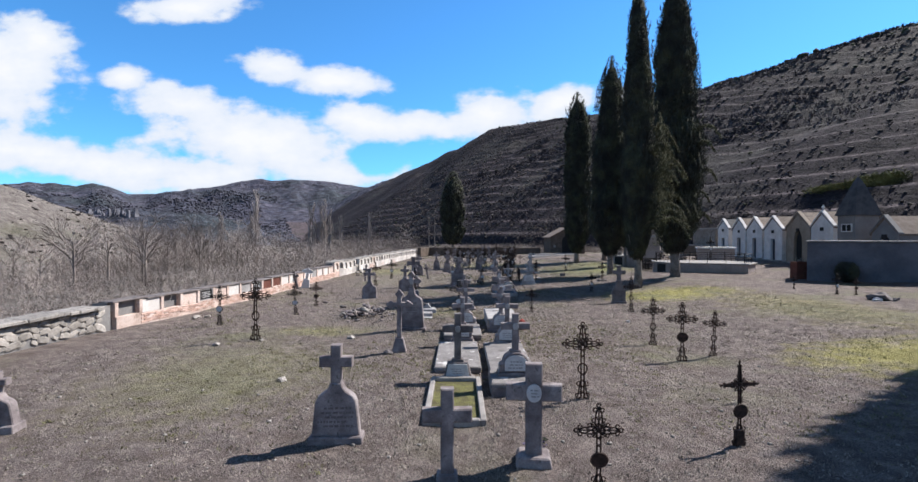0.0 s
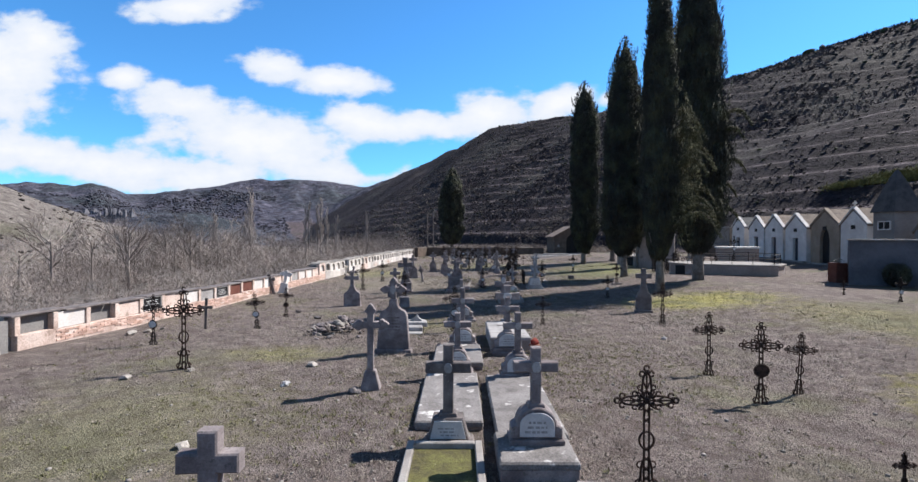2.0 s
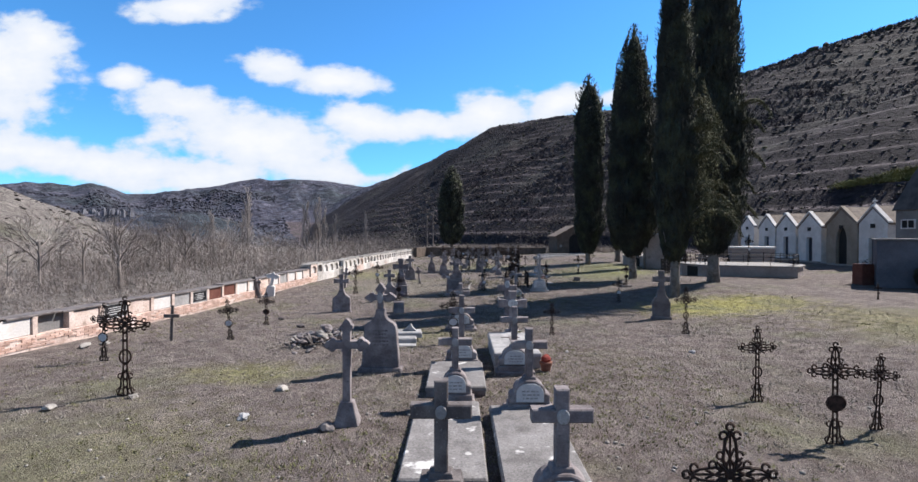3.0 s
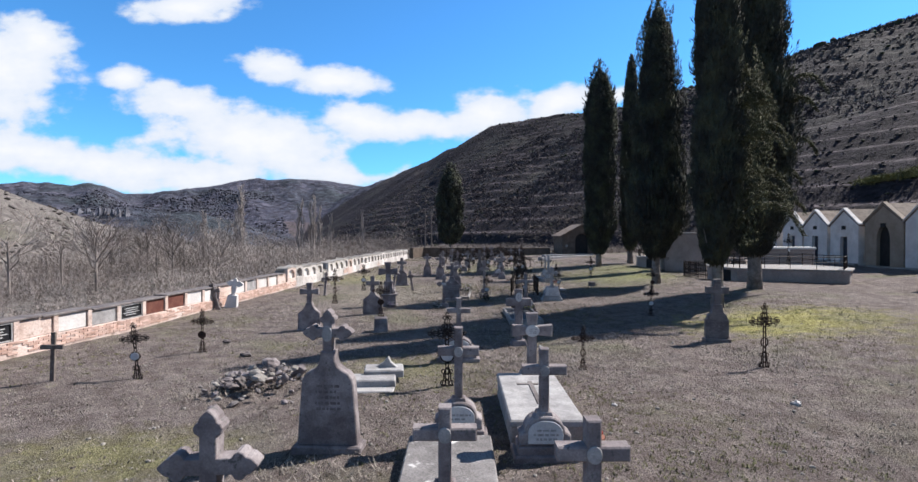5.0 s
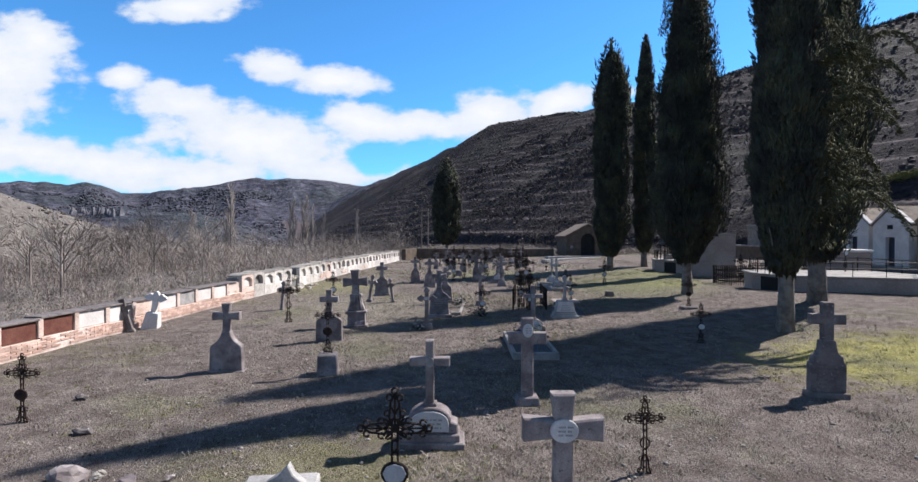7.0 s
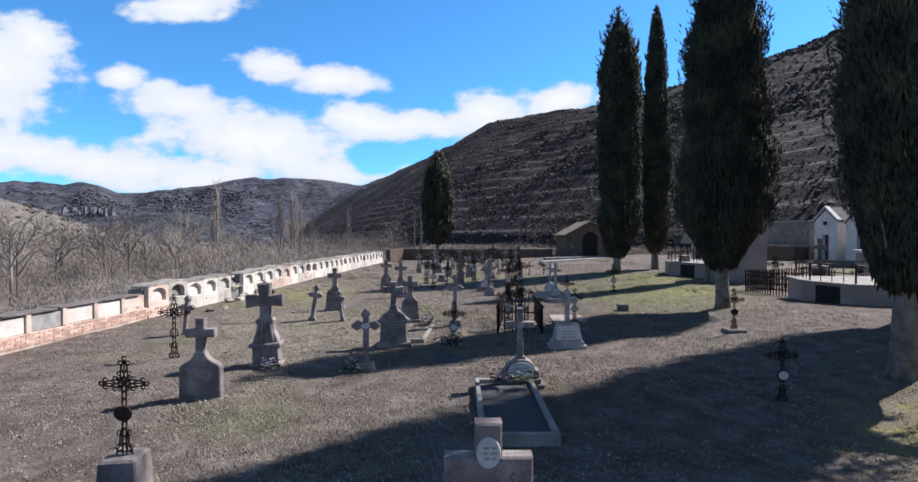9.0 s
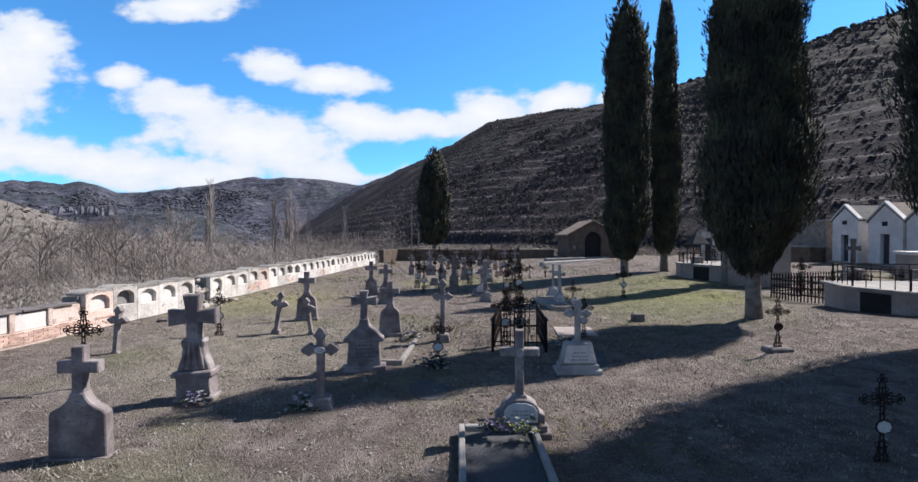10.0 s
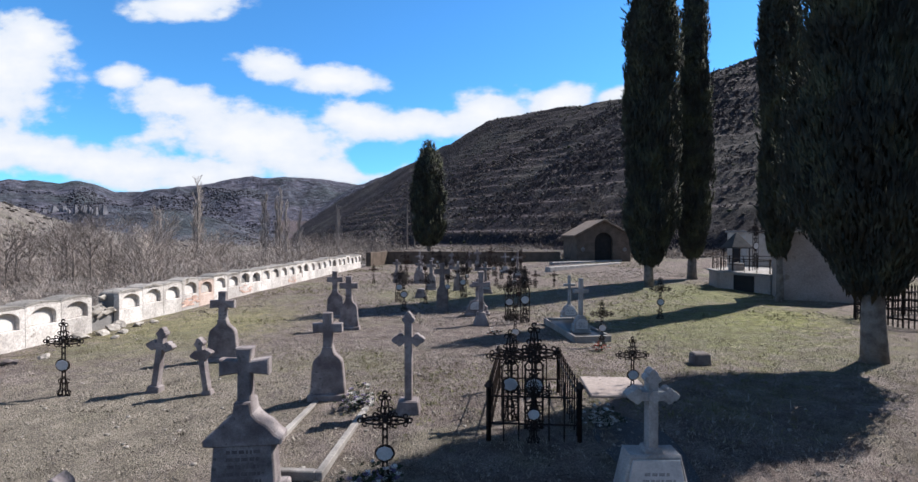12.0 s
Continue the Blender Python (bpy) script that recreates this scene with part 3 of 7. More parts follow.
GROUND = ground_mat("dry_grass_ground", (0.101, 0.081, 0.073), (0.158, 0.133, 0.121), (0.122, 0.117, 0.074), 0.53, 0.28, 0.9, 0.06, 58.0, grain=(0.12, 1.92), patches=(
    ((9.9, 22.6, 3.3, 2.3), (0.25, 0.235, 0.066)), ((12.2, 17.0, 2.2, 5.5), (0.155, 0.140, 0.070)), ((9.6, 10.6, 2.4, 1.6), (0.22, 0.205, 0.062)), ((9.0, 37.5, 4.0, 5.5), (0.130, 0.134, 0.06)),
    ((12.5, 44.0, 4.0, 5.0), (0.130, 0.136, 0.06)), ((12.0, 38.5, 2.2, 2.4), (0.16, 0.162, 0.062)), ((3.0, 45.0, 5.0, 3.5), (0.145, 0.142, 0.082)), ((-4.6, 9.5, 2.4, 2.8), (0.150, 0.138, 0.088)), ((-3.9, 13.9, 1.4, 0.9), (0.15, 0.142, 0.062)),
    ((-5.5, 38.0, 3.0, 4.5), (0.18, 0.168, 0.085)), ((-3.0, 30.5, 3.6, 4.5), (0.185, 0.165, 0.13)), ((-1.0, 17.8, 1.6, 1.2), (0.15, 0.14, 0.08))))
VALLEY = ground_mat("valley_scrub", (0.098, 0.085, 0.076), (0.172, 0.154, 0.140), (0.090, 0.086, 0.061), 0.55, 0.05, 0.8, 0.4, 3.0)
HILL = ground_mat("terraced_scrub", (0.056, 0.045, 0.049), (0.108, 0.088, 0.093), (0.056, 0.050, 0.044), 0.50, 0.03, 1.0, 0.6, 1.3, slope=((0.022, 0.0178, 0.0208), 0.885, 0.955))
# far hills: haze painted in as a bluish base colour
FARHILL = ground_mat("haze_blue_scrub", (0.038, 0.040, 0.058), (0.082, 0.077, 0.096), (0.036, 0.044, 0.048), 0.47, 0.008, 1.0, 5.0, 0.12, slope=((0.13, 0.12, 0.135), 0.70, 0.85))
build_ground()

# ---- cypresses ----


def crown_points(rng, count, base, height, width, blunt, bulge=0.0):
    """Places over a cypress crown: mostly near its skin, denser below."""
    t = rng.random(count) ** 0.92
    prof = np.minimum(np.minimum(0.30 + 0.70 * np.minimum(t / 0.13, 1.0) ** 0.6, 1.0), ((1 - t) / (1 - blunt)) ** 0.5)
    prof = prof * (1 + bulge * np.exp(-((t - 0.26) / 0.2) ** 2))
    prof = prof * (0.93 + 0.07 * np.sin(t * 17 + blunt * 40) + 0.05 * np.sin(t * 41 + blunt * 90))
    ang = rng.random(count) * 2 * np.pi
    lump = 0.89 + 0.06 * np.sin(ang * 3 + t * 9) + 0.06 * np.sin(ang * 5 - t * 23) + 0.04 * np.sin(ang * 9 + t * 47)
    r = width / 2 * prof * lump * (0.72 + 0.30 * rng.random(count) ** 0.6)
    return np.stack([r * np.cos(ang), r * np.sin(ang), base + t * height], -1), ang, t


def sprays(rng, centres, ang, size, upright, spread):
    """Narrow pointed sprays of foliage, each four-sided, at the centres."""
    k = len(centres)
    length = size * (0.6 + 0.9 * rng.random(k))
    girth = length * (0.07 + 0.07 * rng.random(k))
    out = np.stack([np.cos(ang), np.sin(ang), np.zeros(k)], -1)
    axis = out * (spread * (0.3 + rng.random(k)))[:, None] + np.array([0, 0, 1.0]) * upright + (rng.random((k, 3)) - 0.5) * 0.55
    axis /= np.linalg.norm(axis, axis=1)[:, None]
    side = np.cross(axis, rng.random((k, 3)) - 0.5)
    side /= np.linalg.norm(side, axis=1)[:, None] + 1e-9
    other = np.cross(axis, side)
    low = centres - axis * (length * 0.5)[:, None]
    mid = centres - axis * (length * 0.1)[:, None]
    top = centres + axis * (length * 0.6)[:, None]
    ring = [mid + (side * math.cos(a) + other * math.sin(a)) * girth[:, None] for a in (0, 2.094, 4.189)]
    verts = np.stack([low, *ring, top], 1).reshape(-1, 3)
    b = np.arange(k)[:, None] * 5
    tri = np.array([[0, 2, 1], [0, 3, 2], [0, 1, 3], [1, 2, 4], [2, 3, 4], [3, 1, 4]])
    faces = (b[:, :, None] + tri[None]).reshape(-1, 3)
    return verts, faces


def blades(rng, centres, ang, size, spread):
    """Thin pointed scale-leaf sprays, each one flat, at the centres."""
    k = len(centres)
    length = size * (0.5 + 0.9 * rng.random(k))
    out = np.stack([np.cos(ang), np.sin(ang), np.zeros(k)], -1)
    axis = out * (spread * (0.2 + rng.random(k)))[:, None] + np.array([0, 0, 1.0]) + (rng.random((k, 3)) - 0.5) * 0.7
    axis /= np.linalg.norm(axis, axis=1)[:, None]
    side = np.cross(axis, rng.random((k, 3)) - 0.5)
    side *= (length * (0.07 + 0.06 * rng.random(k)) / (np.linalg.norm(side, axis=1) + 1e-9))[:, None]
    mid = centres - axis * (length * 0.1)[:, None]
    verts = np.stack([centres - axis * (length * 0.5)[:, None], mid + side, centres + axis * (length * 0.6)[:, None], mid - side], 1).reshape(-1, 3)
    b = np.arange(k)[:, None] * 4
    faces = (b[:, :, None] + np.array([[0, 1, 2], [0, 2, 3]])[None]).reshape(-1, 3)
    return verts, faces


def cypress(x, y, top, width, trunk, crown_base, seed, label, count=9000, fronds=0, blunt=0.7, size=0.28, lean=0.0, bulge=0.0, loose=False):
    rng = np.random.default_rng(seed)
    z0 = hz(x, y)
    thing = tagged(new("cypress_tree"), label, "tree", "graveyard cypresses")
    thing.location = (x, y, z0)
    bm = bmesh.new()
    pts, rr = [], []
    for i in range(12):
        t = i / 11
        pts.append((lean * t + 0.04 * math.sin(t * 7 + seed), 0.04 * math.cos(t * 5 + seed), -0.15 + t * (top * 0.55)))
        rr.append(trunk / 2 * (1.2 if i == 0 else 1.05 if i == 1 else 1.0 - 0.6 * t))
    tube(bm, pts, rr, 12)
    for k in range(5):
        a = 6.2832 * k / 5 + seed
        tube(bm, [(math.cos(a) * trunk * 0.62, math.sin(a) * trunk * 0.62, -0.1), (math.cos(a) * trunk * 0.42, math.sin(a) * trunk * 0.42, 0.10), (math.cos(a) * trunk * 0.2, math.sin(a) * trunk * 0.2, 0.55)], [0.03, trunk * 0.16, trunk * 0.12], 6)
    part("trunk", bm, BARK, thing, "pale grey-brown bare trunk", True)
    for k in range(7):
        bm = bmesh.new()
        a, t = rng.random() * 6.283, rng.random() ** 1.2
        zz = crown_base + t * (top - crown_base) * 0.75
        ln_ = width * 0.42 * (1 - 0.55 * t)
        tube(bm, [(0, 0, zz), (math.cos(a) * ln_ * 0.5, math.sin(a) * ln_ * 0.5, zz + ln_ * 0.5), (math.cos(a) * ln_ * 0.8, math.sin(a) * ln_ * 0.8, zz + ln_ * 1.5)], [0.06, 0.04, 0.012], 5)
        part("limb", bm, BARK, thing)
    tall = (top - crown_base)
    pts, ang, t = crown_points(rng, int(count * 2.1), crown_base, tall * 0.95, width, blunt, bulge)
    pts[:, 0] += lean * t
    v1, f1 = blades(rng, pts, ang, size * 1.18, 0.5)
    # dense inside so that no light comes through
    core = crown_points(rng, count // 4, crown_base + 0.2, tall * 0.91, width * 0.80, blunt, bulge)
    v2, f2 = sprays(rng, core[0], core[1], 0.66, 1.0, 0.1)
    # wisps that stand off the outline
    wt = crown_points(rng, count // 14, crown_base + 0.6, tall * 0.97, width * 1.08, blunt, bulge)
    v3, f3 = sprays(rng, wt[0], wt[1], size * 1.5, 0.9, 0.7)
    vs, fs, at = [v1, v2, v3], [f1, f2 + len(v1), f3 + len(v1) + len(v2)], len(v1) + len(v2) + len(v3)

    def reach(z):
        """How far the crown's skin stands from the trunk at height z."""
        q = np.clip((z - crown_base) / tall, 0, 0.999)
        return width / 2 * np.minimum(1.0, ((1 - q) / (1 - blunt)) ** 0.5) * (1 + bulge * np.exp(-((q - 0.26) / 0.2) ** 2))

    # leaders that end in tips of their own, the middle one highest
    for j in range(11):
        a = rng.random() * 6.283
        hi_ = 1.0 if j == 0 else rng.uniform(0.80, 0.985)
        lo_, k = hi_ - rng.uniform(0.22, 0.35), max(260, count // 26)
        q = rng.random(k)
        zz = crown_base + (lo_ + (hi_ - lo_) * q) * tall
        out = (0.06 if j == 0 else rng.uniform(0.45, 0.95)) * reach(zz) * (1 - 0.25 * q) + (0.0 if j == 0 else 0.10 * q)
        rr = (0.13 * width * np.minimum(1, (1 - q) * 2.2) + 0.015) * np.sqrt(rng.random(k))
        b = rng.random(k) * 6.283
        c = np.stack([out * math.cos(a) + rr * np.cos(b) + lean * (zz - crown_base) / tall, out * math.sin(a) + rr * np.sin(b), zz], -1)
        v4, f4 = sprays(rng, c, b, size * 1.25, 1.0, 0.35)
        vs.append(v4)
        fs.append(f4 + at)
        at += len(v4)
    # flame-like side shoots that curve out of the skin and turn up
    for j in range(int(46 * tall / 14)):
        a, zz = rng.random() * 6.283, crown_base + tall * rng.uniform(0.10, 0.93)
        span, k = rng.uniform(0.35, 0.85) * (0.6 + 0.16 * width), 46
        q = rng.random(k)
        out = 0.86 * reach(zz) + span * 0.42 * q * (1.25 - 0.5 * q)
        rr = 0.13 * span * (1 - q) + 0.01
        b = rng.random(k) * 6.283
        c = np.stack([out * math.cos(a) + rr * np.cos(b), out * math.sin(a) + rr * np.sin(b), zz + span * q ** 1.3], -1)
        v4, f4 = sprays(rng, c, np.full(k, a), size * 0.9, 0.9, 0.5)
        vs.append(v4)
        fs.append(f4 + at)
        at += len(v4)
    if loose:
        for j in range(7):
            # loose shoots on the right side, sunlight put into their colour
            a, lo_, k = radians(rng.uniform(-62, 22)), rng.uniform(0.03, 0.30), 420
            q = rng.random(k)
            zz = crown_base + tall * (lo_ + 0.22 * q)
            out = 0.92 * reach(zz) + 0.30 + 0.22 * np.sin(q * 3.1)
            rr = (0.34 * np.minimum(1, (1 - q) * 1.6) + 0.02) * np.sqrt(rng.random(k))
            b = rng.random(k) * 6.283
            c = np.stack([out * math.cos(a) + rr * np.cos(b), out * math.sin(a) + rr * np.sin(b), zz], -1)
            v4, f4 = sprays(rng, c, b, 0.115, 1.0, 0.7)
            side = tagged(new("side_shoot", raw_mesh("side_shoot", v4, f4, [LIT_FROND])), kind="stuff")
            side.parent = thing
    crown = new("crown", raw_mesh("crown", np.concatenate(vs), np.concatenate(fs), [NEEDLE]))
    crown.parent = thing
    for k in range(fronds):
        # long arching boughs that hang out of the crown, thick with sprays
        a = radians(-48 + 74 * rng.random())
        zz = crown_base + (0.09 + 0.37 * (k + 0.7 * rng.random()) / fronds) * tall
        far = rng.uniform(1.2, 2.2)
        start = width * 0.30
        line = [Vector((math.cos(a) * (start + far * q), math.sin(a) * (start + far * q), zz + 0.50 * far * math.sin(q * 2.1) - 0.62 * far * q ** 3)) for q in np.linspace(0, 1, 9)]
        cs, an = [], []
        for i, (p, q) in enumerate(zip(line, line[1:])):
            fat = 0.16 - 0.014 * i
            for e in range(64):
                c = p.lerp(q, e / 64)
                cs.append((c.x + rng.normal() * fat * 0.6, c.y + rng.normal() * fat * 0.6, c.z + 0.02 - abs(rng.normal()) * fat))
                an.append(a)
        v, f = sprays(rng, np.array(cs), np.array(an), 0.12, -0.4, 0.6)
        bm = bmesh.new()
        tube(bm, line, [0.022 - 0.0022 * i for i in range(9)], 3)
        bmesh.ops.triangulate(bm, faces=bm.faces[:])
        bm.verts.index_update()
        tv, tf = [tuple(q.co) for q in bm.verts], [[q.index for q in face.verts] for face in bm.faces]
        bm.free()
        me = raw_mesh("bough", np.concatenate([v, tv]), np.concatenate([f, np.array(tf) + len(v)]), [LIT_FROND, BARK], [0] * len(f) + [1] * len(tf))
        bough = new("bough", me)
        bough.parent = thing
    return thing


cypress(9.35, 25.4, 15.8, 1.75, 0.38, 1.55, 1, "tall dark green cypress with drooping sprays and a pale bare trunk", 29000, 13, 0.55, 0.108, bulge=0.12, loose=True)
cypress(12.95, 29.15, 18.4, 2.8, 0.52, 1.45, 2, "tall broad dark cypress with a thick pale trunk", 27000, 5, 0.66, 0.122, bulge=0.34)
cypress(10.3, 33.0, 14.6, 2.45, 0.40, 1.35, 3, "tall dark cypress with a bulging crown and a bare trunk", 30000, 0, 0.59, 0.108, bulge=0.44)
cypress(11.4, 46.9, 16.3, 2.65, 0.42, 1.1, 4, "tall pointed dark cypress on the far grass", 20000, 0, 0.78, 0.19, bulge=0.05)
cypress(15.0, 50.0, 17.8, 2.0, 0.45, 1.2, 5, "slender pointed dark cypress among the tombs", 16000, 0, 0.50, 0.20)
cypress(16.4, 11.8, 14.2, 3.1, 0.5, 1.5, 7, "dark cypress whose shade falls on the grass", 7000, 0, 0.6, 0.42)
cypress(14.35, 41.9, 14.5, 1.6, 0.24, 1.75, 8, "slim dark cypress in front of a grey box tomb", 12000, 0, 0.72, 0.18)
cypress(-1.0, 76.0, 12.4, 4.0, 0.5, 1.5, 6, "single rounded dark cypress behind the far wall", 11000, 0, 0.62, 0.36)

# ---- niche wall along the valley side ----
WALL = Matrix(((0.0936, -0.9956, 0, wall_x(14.0)), (0.9956, 0.0936, 0, 14.0), (0, 0, 1, 0), (0, 0, 0, 1)))   # x along, y into the wall


def wall_ground(s):
    p = WALL @ Vector((s, 0, 0))
    return hz(p.x + 0.15, p.y)


def wall_piece(name, me, s, z, parent, y=0.0, tall=1.0):
    ob = piece(name, me, WALL @ Matrix.Translation((s, y, z)) @ Matrix.Diagonal((1, 1, tall, 1)), parent)
    return ob


def niche_wall():
    rng = random.Random(5)
    wall = tagged(new("wall_west"), "long low wall of burial niches, brick then whitewashed", "wall", kind="structure")
    # core behind the niches
    bm = bmesh.new()
    for s0, s1, top in ((-22.0, -0.1, 0.66), (-0.1, 18.1, 0.74), (18.1, 22.85, 0.88), (22.85, 23.75, 0.42), (23.75, 48.2, 0.88)):
        k = int((s1 - s0) / 1.0) + 1
        rows = []
        for i in range(k + 1):
            s = s0 + (s1 - s0) * i / k
            g = wall_ground(s) + 0.06
            yy = 0.16 if s0 > -1 else 0.05
            rows.append([bm.verts.new(WALL @ Vector((s, a, b))) for a, b in ((yy, g - 0.5), (yy, g + top), (0.62, g + top - 0.04), (0.62, g - 2.5))])
        for a, b in zip(rows, rows[1:]):
            for q in range(4):
                bm.faces.new((a[q], a[(q + 1) % 4], b[(q + 1) % 4], b[q]))
        bm.faces.new(rows[0][::-1])
        bm.faces.new(rows[-1])
    part("core", bm, GREY_RENDER, wall)
    # first stretch: rubble stone with a coping
    stones = []
    for k in range(7):
        bm = bmesh.new()
        bmesh.ops.create_icosphere(bm, subdivisions=1, radius=0.5)
        for v in bm.verts:
            v.co = Vector((max(-0.5, min(0.5, v.co.x * 1.5)), v.co.y * 0.6, max(-0.36, min(0.36, v.co.z * 1.1)))) * (0.85 + 0.3 * rng.random())
        stones.append(mesh_of("stone", bm, RUBBLE))
    s = -7.5
    while s < -0.35:
        z, size = 0.06, 0.2
        while z < 0.62:
            size = 0.16 + 0.14 * rng.random()
            ob = wall_piece("stone", rng.choice(stones), s + rng.uniform(-0.06, 0.06), wall_ground(s) + z + size * 0.3, wall, 0.03)
            ob.matrix_basis = ob.matrix_basis @ Matrix.Rotation(rng.uniform(-0.5, 0.5), 4, "Y") @ Matrix.Diagonal((size * rng.uniform(0.9, 1.5), size * 0.45, size * rng.uniform(0.8, 1.15), 1))
            z += size * 0.8
        s += 0.27
    cop = []
    for k in range(3):
        bm = bmesh.new()
        block(bm, 1.08, 0.78, 0, 0.075, 1.0, 0.02)
        for v in bm.verts:
            v.co.z += 0.02 * math.sin(v.co.x * 5 + k)
        cop.append(mesh_of("coping", bm, COPING))
    s = -12.0
    while s < -0.4:
        wall_piece("coping", cop[rng.randrange(3)], s, wall_ground(s) + 0.66, wall, 0.27)
        s += 1.1
    # second stretch: brick niches under a jutting slab
    bm = bmesh.new()
    block(bm, 0.235, 0.03, 0, 0.05, 1.0, 0.006)
    brick = mesh_of("brick", bm, BRICK)
    bm = bmesh.new()
    block(bm, 0.13, 0.17, 0, 0.44, 1.0, 0.01)
    pier = mesh_of("pier", bm, PINK_RENDER)
    bm = bmesh.new()
    block(bm, 0.97, 0.20, -0.35, 0.31, 1.0, 0.01)
    foot = mesh_of("niche_foot", bm, PINK_RENDER)
    bm = bmesh.new()
    block(bm, 1.35, 0.46, 0, 0.045, 1.0, 0.012)
    eave = mesh_of("coping", bm, STONE_DARK)
    plates = []
    for m in (WHITEWASH, PALE_STONE, PINK_RENDER, DOOR_RED, BLACK_STONE, WHITEWASH):
        bm = bmesh.new()
        block(bm, 0.80, 0.04, 0, 0.40, 1.0, 0.006)
        plates.append(mesh_of("niche_plate", bm, m))
    kinds = [None, 5, None, 2, 4, 2, 0, 1, 4, 3, 3, 0, 0, 2, 0, 1, 0, 5, 2]
    for b in range(19):
        s = 0.55 + 0.95 * b
        g = wall_ground(s) + 0.04
        wall_piece("niche_foot", foot, s, g, wall, 0.10)
        wall_piece("pier", pier, s - 0.475, g + 0.31, wall, 0.085)
        if kinds[b] is not None:
            wall_piece("niche_plate", plates[kinds[b]], s, g + 0.325, wall, 0.065)
        if kinds[b] == 4:
            bm = bmesh.new()
            for r, (x0, x1) in enumerate(((-0.25, 0.25), (-0.2, 0.22), (-0.3, 0.3), (-0.22, 0.2))):
                slab(bm, [(x0, 0.28 - 0.06 * r), (x1, 0.28 - 0.06 * r), (x1, 0.30 - 0.06 * r), (x0, 0.30 - 0.06 * r)], 0.006, 0.001, -0.022)
            tagged(wall_piece("inscription", mesh_of("inscription", bm, PLAQUE), s, g + 0.325, wall, 0.05), kind="stuff")
            bm = bmesh.new()
            for x0, x1, z0, z1 in ((-0.40, 0.40, 0.0, 0.025), (-0.40, 0.40, 0.375, 0.40), (-0.40, -0.375, 0.025, 0.375), (0.375, 0.40, 0.025, 0.375)):
                slab(bm, [(x0, z0), (x1, z0), (x1, z1), (x0, z1)], 0.02, 0.003, -0.026)
            wall_piece("plate_frame", mesh_of("plate_frame", bm, WHITE_STONE), s, g + 0.325, wall, 0.05)
        if 0 < b:
            for row in range(5):
                for q in range(4):
                    if rng.random() < (0.92 if b > 5 else 0.74):
                        wall_piece("brick", brick, s - 0.36 + 0.245 * q + (0.12 if row % 2 else 0), g + 0.025 + row * 0.057, wall, -0.003)
    s = 0.6
    while s < 18.0:
        ob = wall_piece("coping", eave, s, wall_ground(s) + 0.79 + rng.uniform(-0.012, 0.012), wall, 0.22)
        s += 1.38
    # third stretch: whitewashed arched niches
    w = 0.93
    bm = bmesh.new()
    out = [(-w / 2, -0.4), (w / 2, -0.4), (w / 2, 0.40), (-w / 2, 0.40)]
    slab(bm, out, 0.18, 0.01, 0.09)
    arch = [(-w / 2, 0.40), (-0.33, 0.40)] + [(0.33 * math.cos(radians(180 - 180 * i / 10)), 0.60 + 0.17 * math.sin(radians(180 * i / 10))) for i in range(11)] + [(0.33, 0.40), (w / 2, 0.40), (w / 2, 0.80)]
    arch += [(w / 2 * math.cos(radians(180 * i / 8)), 0.80 + 0.07 * math.sin(radians(180 * i / 8))) for i in range(1, 8)] + [(-w / 2, 0.80)]
    slab(bm, arch, 0.18, 0.008, 0.09)
    bays = [mesh_of("niche_front", bm, OLDWASH)]
    bm = bmesh.new()
    slab(bm, out, 0.18, 0.01, 0.09)
    slab(bm, arch, 0.18, 0.008, 0.09)
    bays.append(mesh_of("niche_front", bm, PINK_RENDER))
    bm = bmesh.new()
    top = [(w / 2 * 1.02 * math.cos(radians(180 * i / 8)), 0.10 * math.sin(radians(180 * i / 8))) for i in range(9)] + [(-w / 2 * 1.02, -0.03), (w / 2 * 1.02, -0.03)]
    slab(bm, top, 0.60, 0.015, 0.30)
    hump = mesh_of("coping", bm, COPING)
    tablets = []
    for m in (WHITEWASH, OLDWASH, WHITEWASH):
        bm = bmesh.new()
        slab(bm, [(-0.325, 0.405), (0.325, 0.405)] + [(0.325 * math.cos(radians(180 * i / 8)), 0.60 + 0.165 * math.sin(radians(180 * i / 8))) for i in range(9)], 0.04, 0.006, 0.125)
        tablets.append(mesh_of("niche_plate", bm, m))
    for b in range(32):
        s = 18.65 + w * b
        g = wall_ground(s) + 0.03 + 0.045 * math.sin(b * 2.3) * math.sin(b * 0.7 + 1)
        if b == 5:      # fallen in: rubble where the bay stood
            for row in range(3):
                for q in range(6):
                    size = rng.uniform(0.14, 0.30)
                    ob = wall_piece("stone", rng.choice(stones), s - 0.42 + 0.17 * q + rng.uniform(-0.05, 0.05), g + 0.38 + 0.07 * row + rng.uniform(-0.04, 0.08) * (1 + abs(q - 2.5)), wall, 0.10 + 0.17 * row)
                    ob.matrix_basis = ob.matrix_basis @ Matrix.Rotation(rng.uniform(-0.8, 0.8), 4, "Y") @ Matrix.Diagonal((size * 1.3, size, size * 0.8, 1))
            continue
        wall_piece("niche_front", bays[1 if b in (0, 10) else 0], s, g, wall, 0.0, 1.14)
        wall_piece("coping", hump, s, g + 0.945, wall)
